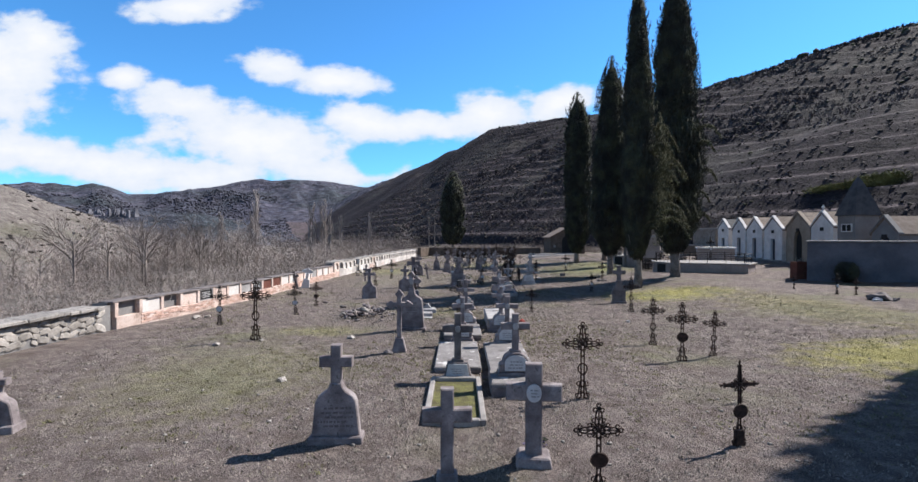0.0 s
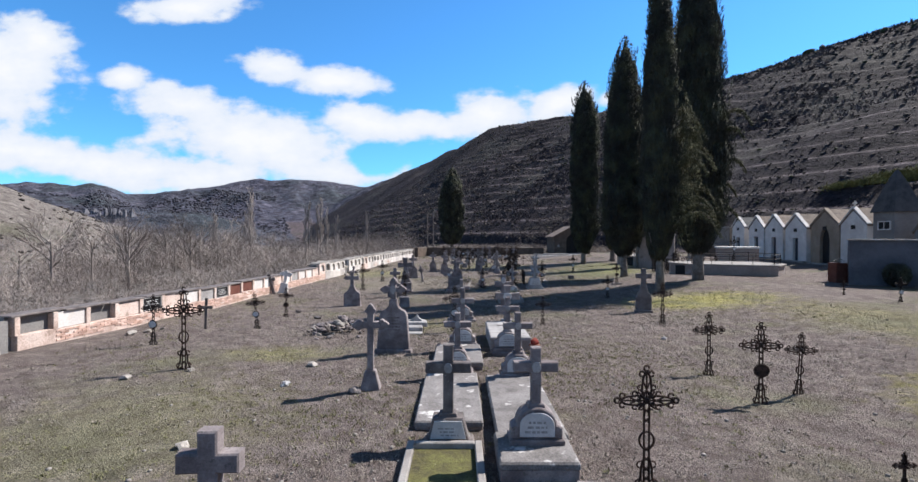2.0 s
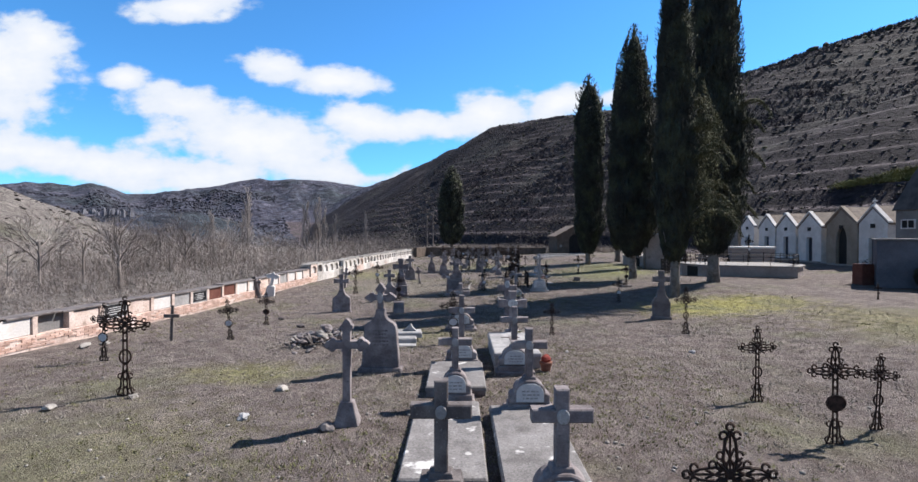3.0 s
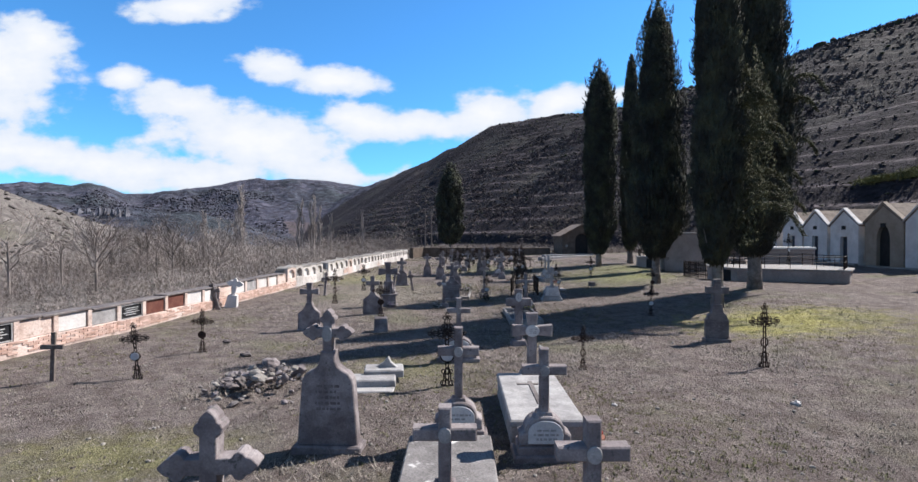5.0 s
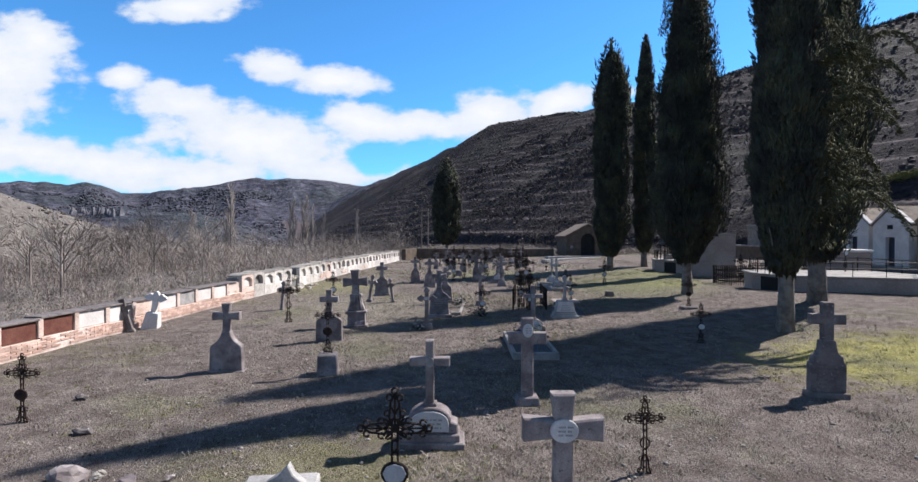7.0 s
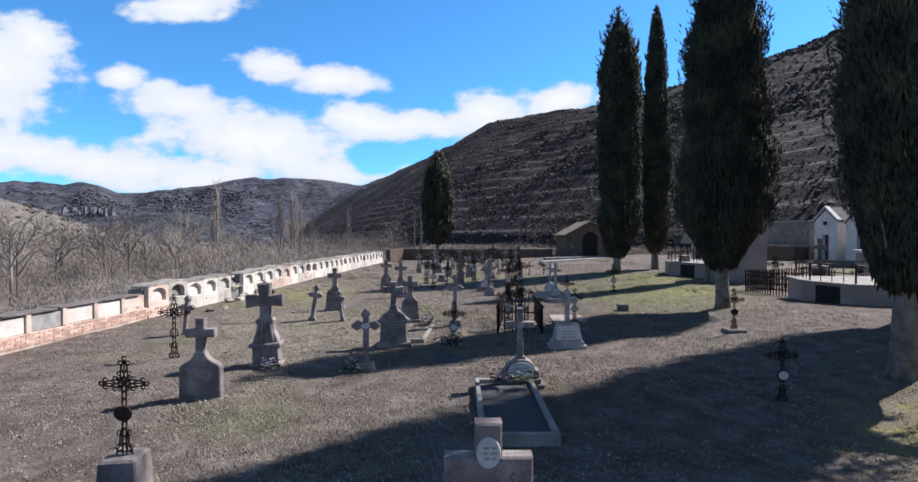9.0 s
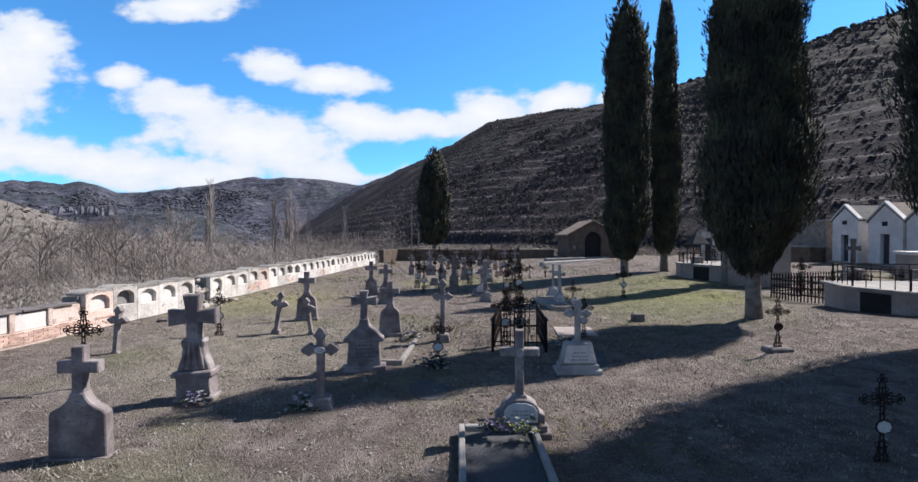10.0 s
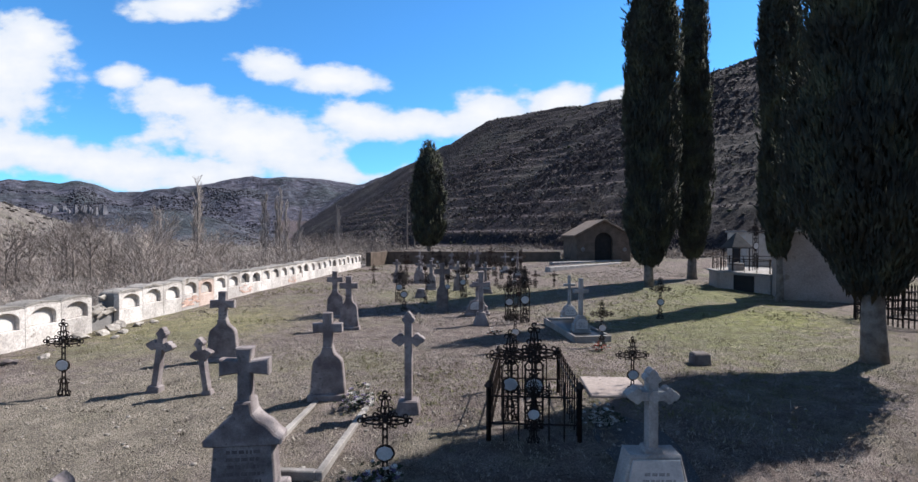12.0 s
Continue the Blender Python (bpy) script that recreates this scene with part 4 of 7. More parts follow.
        if b in (0, 5, 9, 13, 18):      # plaster fallen off the brick
            for row in range(6):
                for q in range(4):
                    if rng.random() < 0.75 - 0.09 * row:
                        wall_piece("brick", brick, s - 0.33 + 0.225 * q + (0.07 if row % 2 else -0.05), g + 0.05 + row * 0.057, wall, -0.003)
        if b not in (1, 5, 13, 14, 20, 25):
            wall_piece("niche_plate", tablets[(b * 7) % 3], s, g, wall, 0.0, 1.14)
    return wall


niche_wall()

# ---- far wall, chapel and tombs ----


def far_wall():
    wall = tagged(new("wall_north"), "low dark stone wall closing the far end", "wall", kind="structure")
    bm = bmesh.new()
    pts = [(-5.2, 63.5), (-4.2, 66.6), (4, 66.2), (11.0, 65.6)]
    for (x0, y0), (x1, y1) in zip(pts, pts[1:]):
        d = Vector((x1 - x0, y1 - y0))
        n = Vector((-d.y, d.x)).normalized() * 0.22
        flat_slab(bm, [(x0 - n.x, y0 - n.y), (x1 - n.x, y1 - n.y), (x1 + n.x, y1 + n.y), (x0 + n.x, y0 + n.y)], -0.3, 1.15, 0.03)
    part("masonry", bm, BRICKWALL, wall)
    return wall


far_wall()


def chapel():
    x0, x1, y0, y1, e, top = 12.1, 16.6, 64.0, 69.0, 2.55, 3.75
    g = hz(12, 64) - 0.05
    thing = tagged(new("brick_chapel"), "small brick chapel with an arched doorway and tiled gable roof", "chapel")
    thing.location = ((x0 + x1) / 2, y0, g)
    w = (x1 - x0) / 2
    bm = bmesh.new()
    door = [(-0.75 + 0.0, 0)] + [(0.75 * math.cos(radians(180 - 180 * i / 10)), 1.75 + 0.75 * math.sin(radians(180 * i / 10))) for i in range(11)] + [(0.75, 0)]
    out = [(-w, 0)] + door + [(w, 0), (w, e - g), (0, top - g), (-w, e - g)]
    slab(bm, out, 0.4, 0.01, 0.2)
    block(bm, 0.4, y1 - y0 - 0.4, 0, e - g, 1, 0.01, -w + 0.2, (y1 - y0) / 2 + 0.2)
    block(bm, 0.4, y1 - y0 - 0.4, 0, e - g, 1, 0.01, w - 0.2, (y1 - y0) / 2 + 0.2)
    slab(bm, [(-w, 0), (w, 0), (w, e - g), (0, top - g), (-w, e - g)], 0.3, 0.01, y1 - y0)
    part("wall", bm, BRICKWALL, thing)
    bm = bmesh.new()
    slab(bm, [(-w - 0.25, e - g - 0.12), (0, top - g + 0.02), (w + 0.25, e - g - 0.12), (w + 0.25, e - g + 0.02), (0, top - g + 0.18), (-w - 0.25, e - g + 0.02)], y1 - y0 + 0.5, 0.02, (y1 - y0) / 2)
    part("roof", bm, TILE, thing)
    bm = bmesh.new()
    slab(bm, [(-0.74, 0)] + [(0.74 * math.cos(radians(180 - 180 * i / 10)), 1.75 + 0.74 * math.sin(radians(180 * i / 10))) for i in range(11)] + [(0.74, 0)], 0.08, 0.01, 0.34)
    part("door", bm, DARK, thing, "dark arched door")
    for sx in (-1.75, 1.75):
        bm = bmesh.new()
        for zz in (0.35, 0.65):
            block(bm, 0.3, 0.06, 0.85 + zz * 0.3, 0.97 + zz * 0.3, 1, 0.01, sx, -0.02)
        block(bm, 0.12, 0.06, 0.9, 1.25, 1, 0.01, sx, -0.02)
        part("relief", bm, CONCRETE, thing, "pale stone relief")
    bm = bmesh.new()
    tube(bm, [(0, 0.1, top - g + 0.1), (0, 0.1, top - g + 0.65)], 0.05, 6)
    tube(bm, [(-0.2, 0.1, top - g + 0.45), (0.2, 0.1, top - g + 0.45)], 0.05, 6)
    part("roof_cross", bm, BRICKWALL, thing)
    return thing


chapel()


def chapel_kerbs():
    for (ax, ay), (bx, by) in (((9.3, 60.6), (15.7, 64.0)), ((8.1, 55.6), (14.7, 61.2))):
        thing = tagged(new("stone_kerb"), "low pale stone kerb on the ground before a chapel", "kerb", "chapel kerbs")
        thing.location = ((ax + bx) / 2, (ay + by) / 2, hz((ax + bx) / 2, (ay + by) / 2))
        d = Vector((bx - ax, by - ay))
        n = Vector((-d.y, d.x)).normalized() * 0.22
        for i in range(6):
            p, q = d * (i / 6 - 0.5) * 0.997, d * ((i + 1) / 6 - 0.5) * 0.990
            bm = bmesh.new()
            flat_slab(bm, [tuple(p - n), tuple(q - n), tuple(q + n), tuple(p + n)], -0.3, 0.16, 0.02)
            part("kerbstone", bm, PALE_STONE, thing)


chapel_kerbs()


def pantheon(y, w, eave, apex, wall, door="flat", x=27.7, roof=None, label="", cross=False, depth=3.2):
    """A small gabled burial chapel, its front towards the graves."""
    g = hz(x, y) - 0.05
    thing = tagged(new("burial_chapel"), label or "small whitewashed gabled burial chapel with a dark door", "burial chapel", "row of burial chapels")
    thing.matrix_basis = pose(x, y, g, 0, 0, -95)
    h = w / 2
    dw, dh = 0.36, 2.0
    bm = bmesh.new()
    if door == "arch":
        dw, dh = 0.55, 1.7
        opening = [(-dw, 0)] + [(-dw + dw * (1 - math.cos(radians(60 * i / 6))) * 2, dh + 1.1 * math.sin(radians(90 * i / 6))) for i in range(7)]
        opening += [(-px, pz) for px, pz in opening[-2::-1]]
    else:
        opening = [(-dw, 0), (-dw, dh), (dw, dh), (dw, 0)]
    slab(bm, [(-h, 0)] + opening + [(h, 0), (h, eave), (0, apex), (-h, eave)], 0.3, 0.012, 0.15)
    for sx in (-1, 1):
        block(bm, 0.25, depth - 0.3, 0, eave, 1, 0.01, sx * (h - 0.125), depth / 2 + 0.15)
    slab(bm, [(-h, 0), (h, 0), (h, eave), (0, apex), (-h, eave)], 0.25, 0.01, depth)
    part("wall", bm, wall, thing)
    for sx in (-1, 1):
        bm = bmesh.new()
        slab(bm, [(-sx * 0.06, apex - 0.02), (sx * (h + 0.1), eave - 0.10), (sx * (h + 0.1), eave + 0.02), (0, apex + 0.12)], depth + 0.1, 0.01, depth / 2 + 0.02)
        part("roof", bm, roof or TILE, thing)
        bm = bmesh.new()
        slab(bm, [(-sx * 0.02, apex + 0.10), (sx * (h + 0.12), eave + 0.0), (sx * (h + 0.12), eave + 0.10), (0, apex + 0.22)], 0.3, 0.01, 0.08)
        part("coping", bm, OCHRE if wall is OCHRE else GREY_RENDER if wall is GREY_RENDER else WHITEWASH, thing)
    bm = bmesh.new()
    slab(bm, [(px * 0.98, pz * 0.99) for px, pz in opening], 0.06, 0.008, 0.24)
    part("door", bm, DOOR_BLUE if door == "flat" else DARK, thing, "dark panelled door")
    bm = bmesh.new()
    block(bm, 0.42, 0.06, eave - 0.30, eave - 0.02, 1, 0.01, 0, 0.0)
    part("vent", bm, DARK, thing, "dark square opening over the door")
    bm = bmesh.new()
    block(bm, w * 0.99, 0.42, 0, 0.16, 1, 0.015, 0, -0.06)
    part("step", bm, CONCRETE, thing)
    if cross:
        bm = bmesh.new()
        tube(bm, [(0, 0.1, apex + 0.15), (0, 0.1, apex + 0.6)], 0.05, 6)
        tube(bm, [(-0.17, 0.1, apex + 0.42), (0.17, 0.1, apex + 0.42)], 0.05, 6)
        part("roof_cross", bm, WHITEWASH, thing)
    return thing


for xx, yy, ww in ((28.3, 49.1, 2.75), (28.0, 46.05, 2.8), (27.7, 42.85, 2.85)):
    pantheon(yy, ww, 2.8, 3.85, WHITEWASH, x=xx)
pantheon(52.6, 2.5, 3.0, 3.9, WHITEWASH, x=28.6, roof=ROOF, label="white burial chapel with a dark low-pitched gable")
pantheon(39.4, 3.2, 2.95, 4.1, OCHRE, "arch", x=27.5, label="ochre rendered burial chapel with a dark pointed arch door", roof=TILE)
pantheon(36.4, 2.5, 2.95, 4.0, WHITEWASH, x=27.2, cross=True, label="whitewashed burial chapel with a small cross on its gable")


def tower_tomb():
    x, y = 26.0, 33.0
    g = hz(x, y)
    thing = tagged(new("burial_chapel"), "dark grey burial chapel with a steep pyramid roof", "burial chapel", "row of burial chapels")
    thing.matrix_basis = pose(x, y, g, 0, 0, -90)
    bm = bmesh.new()
    block(bm, 1.5, 1.6, -0.2, 3.55, 1, 0.02, 0, 1.1)
    part("wall", bm, GREY_RENDER, thing)
    bm = bmesh.new()
    rings = []
    for half, zz in ((0.90, 3.45), (0.87, 3.56), (0.70, 4.15), (0.48, 4.85), (0.24, 5.60), (0.05, 6.05)):
        rings.append([bm.verts.new((half * sx, 1.1 + half * sy, zz)) for sx, sy in ((-1, -1), (-0.5, -1.02), (0.5, -1.02), (1, -1), (1.02, -0.5), (1.02, 0.5), (1, 1), (0.5, 1.02), (-0.5, 1.02), (-1, 1), (-1.02, 0.5), (-1.02, -0.5))])
    for ra, rb in zip(rings, rings[1:]):
        for i in range(12):
            bm.faces.new((ra[i], ra[(i + 1) % 12], rb[(i + 1) % 12], rb[i]))
    bm.faces.new(rings[0][::-1])
    bm.faces.new(rings[-1])
    part("roof", bm, ROOF, thing, "steep dark pyramid roof")
    win = part("window", bmesh_frame(0.9, 0.55), WHITEWASH, thing)
    win.matrix_basis = pose(0.1, 0.27, 2.35)
    bm = bmesh.new()
    slab(bm, [(-0.40, 0.05), (0.40, 0.05), (0.40, 0.5), (-0.40, 0.5)], 0.03, 0.004, 0.0)
    part("pane", bm, DARK, win)
    return thing


def bmesh_frame(w, h):
    bm = bmesh.new()
    for x0, x1, z0, z1 in ((-w / 2, w / 2, 0, 0.06), (-w / 2, w / 2, h - 0.06, h), (-w / 2, -w / 2 + 0.06, 0.06, h - 0.06), (w / 2 - 0.06, w / 2, 0.06, h - 0.06), (-0.02, 0.02, 0.06, h - 0.06)):
        slab(bm, [(x0, z0), (x1, z0), (x1, z1), (x0, z1)], 0.08, 0.006)
    return bm


tower_tomb()
pantheon(29.9, 2.1, 2.2, 3.2, GREY_RENDER, x=26.2, label="grey gabled burial chapel with pale coping")


def shed():
    thing = tagged(new("tool_shed"), "blue-grey rendered flat-roofed shed with a thin roof slab", "shed")
    g = hz(19.6, 26.2) - 0.08
    thing.matrix_basis = pose(19.3, 26.9, g, 0, 0, -37)
    bm = bmesh.new()
    flat_slab(bm, [(0, 0), (5.4, 0), (5.4, 2.2), (0, 2.2)], -0.2, 2.25, 0.015)
    part("wall", bm, BLUE_GREY, thing)
    bm = bmesh.new()
    flat_slab(bm, [(-0.06, -0.12), (5.5, -0.12), (5.5, 2.3), (-0.06, 2.3)], 2.25, 2.32, 0.02)
    part("roof", bm, CONCRETE, thing, "thin concrete roof slab")
    return thing


shed()


def red_bin():
    g = hz(18.6, 27.0)
    thing = tagged(new("brick_pier"), "low red-brown block with white flowers on it", "block")
    thing.location = (19.6, 28.0, g)
    bm = bmesh.new()
    block(bm, 0.6, 0.6, -0.05, 1.0, 0.97, 0.02)
    part("body", bm, DOOR_RED, thing)
    return thing


red_bin()


def platform(pts, top, label, material, panel=None, rail=True):
    cx, cy = sum(p[0] for p in pts) / len(pts), sum(p[1] for p in pts) / len(pts)
    thing = tagged(new("vault_tomb"), label, "tomb", "low vault tombs")
    thing.location = (cx, cy, 0)
    loc = [(p[0] - cx, p[1] - cy) for p in pts]
    bm = bmesh.new()
    flat_slab(bm, loc, -0.3, top - 0.07, 0.02)
    part("wall", bm, material, thing)
    bm = bmesh.new()
    flat_slab(bm, [(p[0] * 1.03, p[1] * 1.03) for p in loc], top - 0.07, top, 0.015)
    part("lid", bm, CONCRETE, thing, "pale coping slab")
    if panel:
        bm = bmesh.new()
        (ax, ay), (bx, by) = [(p[0] - cx, p[1] - cy) for p in panel]
        d = Vector((bx - ax, by - ay)).normalized()
        n = Vector((d.y, -d.x)) * 0.03
        flat_slab(bm, [(ax + n.x, ay + n.y), (bx + n.x, by + n.y), (bx - n.x, by - n.y), (ax - n.x, ay - n.y)], 0.1, top - 0.13, 0.005)
        part("panel", bm, DARK, thing, "dark vault door")
    if rail:
        k = len(loc)
        ring = [(p[0] * 0.93, p[1] * 0.93) for p in loc]
        for i in range(k):
            bm = bmesh.new()
            a, b = ring[i], ring[(i + 1) % k]
            tube(bm, [(*a, top - 0.02), (*a, top + 0.62)], 0.03, 6)
            part("post", bm, IRON_BLACK, thing)
            bm = bmesh.new()
            mid = ((a[0] + b[0]) / 2, (a[1] + b[1]) / 2, top + 0.22)
            tube(bm, [(*a, top + 0.58), (mid[0], mid[1], top + 0.575), (*b, top + 0.58)], 0.02, 5)
            part("rail", bm, IRON_BLACK, thing)
            bm = bmesh.new()
            tube(bm, [(*a, top + 0.32), (mid[0], mid[1], top + 0.315), (*b, top + 0.32)], 0.016, 5)
            part("rail", bm, IRON_BLACK, thing)
            for j in range(1, 4):
                bm = bmesh.new()
                q = (a[0] + (b[0] - a[0]) * j / 4, a[1] + (b[1] - a[1]) * j / 4)
                tube(bm, [(*q, top - 0.02), (*q, top + 0.58)], 0.014, 5)
                part("bar", bm, IRON_BLACK, thing)
    return thing


platform([(13.5, 33.7), (13.95, 32.15), (18.2, 30.5), (19.7, 32.2), (19.3, 35.0), (14.1, 35.3)], 0.98, "low vault tomb with pale coping and iron rails", BEIGE, ((13.62, 33.25), (13.84, 32.5)))
platform([(14.2, 46.0), (15.25, 43.8), (17.9, 43.9), (19.3, 45.6), (18.7, 47.8), (16.1, 48.6), (14.6, 47.5)], 0.95, "octagonal low tomb with white coping and railings", BEIGE, ((14.55, 45.25), (14.95, 44.42)))

# ---- gravestones ----


def place(thing, x, y, rz=0.0, lean=0.0, tilt=0.0, scale=1.0, sink=0.03):
    thing.matrix_basis = pose(x, y, hz(x, y) - sink, tilt, lean, rz) @ Matrix.Scale(scale, 4)
    return thing


def cross_outline(w, z0, z1, t, arm_z, style="plain"):
    """A Latin cross of arm span w, from z0 to z1, bars t wide, arms at arm_z."""
    a, h = w / 2, t / 2
    if style == "plain":
        return [(-h, z0), (h, z0), (h, arm_z - h), (a, arm_z - h), (a, arm_z + h), (h, arm_z + h), (h, z1), (-h, z1), (-h, arm_z + h), (-a, arm_z + h), (-a, arm_z - h), (-h, arm_z - h)]
    if style == "flared":
        f = h * 1.35
        return [(-h * 1.1, z0), (h * 1.1, z0), (h, arm_z - h), (a, arm_z - f), (a, arm_z + f), (h, arm_z + h), (f, z1), (-f, z1), (-h, arm_z + h), (-a, arm_z + f), (-a, arm_z - f), (-h, arm_z - h)]
    raise ValueError(style)


def carved_cross(bm, w, z0, z1, t, arm_z, style, d, bevel=0.014):
    """A stone cross; the trefoil kind has two round lobes and a point at each end."""
    if style != "trefoil":
        slab(bm, cross_outline(w, z0, z1, t, arm_z, style), d, bevel)
        return
    tip = [(1.42, 0.46), (1.26, 0.72), (1.0, 0.80), (0.76, 0.70), (0.64, 0.50), (0.42, 0.46), (0.2, 0.28), (0.0, 0.06)]
    q = t * 0.46
    out = [(-q, z0), (q, z0), (q, arm_z - q)]
    a = w / 2
    out += [(a - u * t, arm_z - v * t) for u, v in tip] + [(a - u * t, arm_z + v * t) for u, v in tip[::-1]] + [(q, arm_z + q)]
    out += [(v * t, z1 - u * t) for u, v in tip] + [(-v * t, z1 - u * t) for u, v in tip[::-1]] + [(-q, arm_z + q)]
    out += [(-a + u * t, arm_z + v * t) for u, v in tip] + [(-a + u * t, arm_z - v * t) for u, v in tip[::-1]] + [(-q, arm_z - q)]
    slab(bm, out, d, min(bevel, t * 0.05))


def lettering(parent, rng, w, z0, z1, y, rows, name="inscription", material=None):
    """Worn lettering that cannot be read: short bars in rows."""
    bm = bmesh.new()
    step = (z1 - z0) / rows
    for r in range(rows):
        z = z1 - (r + 0.5) * step
        x = -w / 2 * rng.uniform(0.55, 0.95)
        end = w / 2 * rng.uniform(0.55, 0.95)
        while x < end:
            k = rng.uniform(0.02, 0.075)
            slab(bm, [(x, z - step * 0.24), (min(x + k, end + 0.01), z - step * 0.24), (min(x + k, end + 0.01), z + step * 0.24), (x, z + step * 0.24)], 0.004, 0.001, y)
            x += k + 0.016
    return tagged(part(name, bm, material or LETTER, parent), kind="stuff")


def headstone(x, y, h, w, rz=0, lean=0, tilt=0, stone=None, style="plain", plinth=0.12, seed=0, label="", d=0.16, text=True, cross_h=0.42, neck=0.6, shape="ogee"):
    """An upright slab with curved shoulders that runs up into a cross."""
    rng = random.Random(seed + 31)
    stone = stone or STONE
    thing = tagged(new("headstone"), label or "grey stone headstone with curved shoulders rising into a cross", "headstone", "stone headstones")
    bm = bmesh.new()
    block(bm, w, d * 1.75, -0.1, plinth, 0.97, 0.015)
    part("plinth", bm, stone, thing)
    body_top = plinth + (h - plinth) * (1 - cross_h)
    a, n = w * 0.44, h * 0.058
    sh = plinth + (body_top - plinth) * neck
    right = []
    if shape == "ogee":
        k = body_top - sh
        right = [(a, plinth - 0.01), (a * 0.86, sh), (a * 0.82, sh + 0.18 * k), (a * 0.72, sh + 0.36 * k), (a * 0.56, sh + 0.50 * k), (a * 0.42, sh + 0.60 * k), (n + (a * 0.42 - n) * 0.45, sh + 0.74 * k), (n + (a * 0.42 - n) * 0.15, sh + 0.88 * k), (n, body_top)]
    elif shape == "round":
        k = body_top - sh
        right = [(a, plinth - 0.01), (a * 0.96, sh), (a * 0.90, sh + 0.13 * k), (a * 0.76, sh + 0.26 * k), (a * 0.58, sh + 0.38 * k), (a * 0.44, sh + 0.54 * k), (n + (a * 0.44 - n) * 0.35, sh + 0.76 * k), (n, body_top)]
    elif shape == "steps":
        right = [(a, plinth - 0.01), (a, sh), (a * 0.86, sh + 0.02), (a * 0.80, sh + 0.12), (a * 0.55, sh + 0.17), (a * 0.46, sh + 0.26), (n * 1.2, body_top - 0.02), (n, body_top)]
    else:
        right = [(a, plinth - 0.01), (a, sh), (n * 1.3, body_top - 0.04), (n, body_top)]
    out = right + [(-px, pz) for px, pz in right[::-1]]
    bm = bmesh.new()
    slab(bm, out, d, 0.014)
    part("tablet", bm, stone, thing)
    bm = bmesh.new()
    ch = h - body_top
    carved_cross(bm, max(ch * (0.86 if style == "plain" else 0.95), 0.3), body_top - 0.02, h, h * (0.105 if style == "plain" else 0.09), body_top + ch * 0.55, style, d * 0.8, 0.012)
    part("cross", bm, stone, thing)
    if text:
        lettering(thing, rng, a * 1.6, plinth + 0.10, sh - 0.02, -d / 2 - 0.002, 5, material=WORN)
    return place(thing, x, y, rz, lean, tilt)


def pedestal_cross(x, y, h, w, rz=0, lean=0, seed=0, stone=None, style="plain", label="", base=0.20, arch=0.34, disc_at=True, arms=0.52, wide=1.0, desk=False):
    """A tall square cross that stands on an arched tablet with a white plaque."""
    rng = random.Random(seed + 77)
    stone = stone or STONE
    thing = tagged(new("grave_cross"), label or "grey stone cross on an arched base with a white plaque", "grave cross", "stone grave crosses")
    bm = bmesh.new()
    block(bm, w, 0.42, -0.1, base * 0.55, 1.0, 0.015)
    part("plinth", bm, stone, thing)
    bm = bmesh.new()
    block(bm, w * 0.86, 0.34, base * 0.55, base, 1.0, 0.012)
    part("step", bm, stone, thing)
    a = w * 0.40
    right = [(a, base - 0.005), (a, base + arch * 0.35), (a * 0.86, base + arch * 0.42)]
    right += [(a * 0.78 * math.cos(radians(90 * i / 6)) , base + arch * 0.45 + arch * 0.55 * math.sin(radians(90 * i / 6))) for i in range(6)]
    if desk:
        right = [(a, base - 0.005), (a * 0.72, base + arch * 0.95)]
    out = right + [(-px, pz) for px, pz in right[::-1]]
    bm = bmesh.new()
    slab(bm, out, 0.26, 0.015)
    part("tablet", bm, stone, thing)
    bm = bmesh.new()
    q = [(a * 0.86, base + 0.03), (a * 0.66, base + arch * 0.86)] if desk else [(a * 0.68, base + 0.03), (a * 0.68, base + arch * 0.45)]
    if not desk:
        q += [(a * 0.68 * math.cos(radians(90 * i / 6)), base + arch * 0.45 + arch * 0.42 * math.sin(radians(90 * i / 6))) for i in range(1, 6)]
    slab(bm, q + [(-px, pz) for px, pz in q[::-1]], 0.02, 0.005, -0.138)
    plaque = part("plaque", bm, PLAQUE, thing, "white rounded plaque")
    lettering(plaque, rng, a * 1.1, base + 0.06, base + arch * 0.62, -0.150, 3)
    z0 = base + arch * 0.92
    ch = h - z0
    t = 0.106 * wide
    bm = bmesh.new()
    block(bm, t * 2.0, 0.20, z0 - 0.04, z0 + 0.06, 0.8, 0.01)
    carved_cross(bm, arms, z0 + 0.03, h, t, z0 + ch * 0.68, style, 0.13, 0.012)
    cross = part("cross", bm, stone, thing)
    if disc_at:
        bm = bmesh.new()
        disc(bm, 0, z0 + ch * 0.68, 0.055, 0.065, 0.02, -0.073)
        part("medallion", bm, PALE_STONE, cross, "small grey oval medallion")
    return place(thing, x, y, rz, lean)


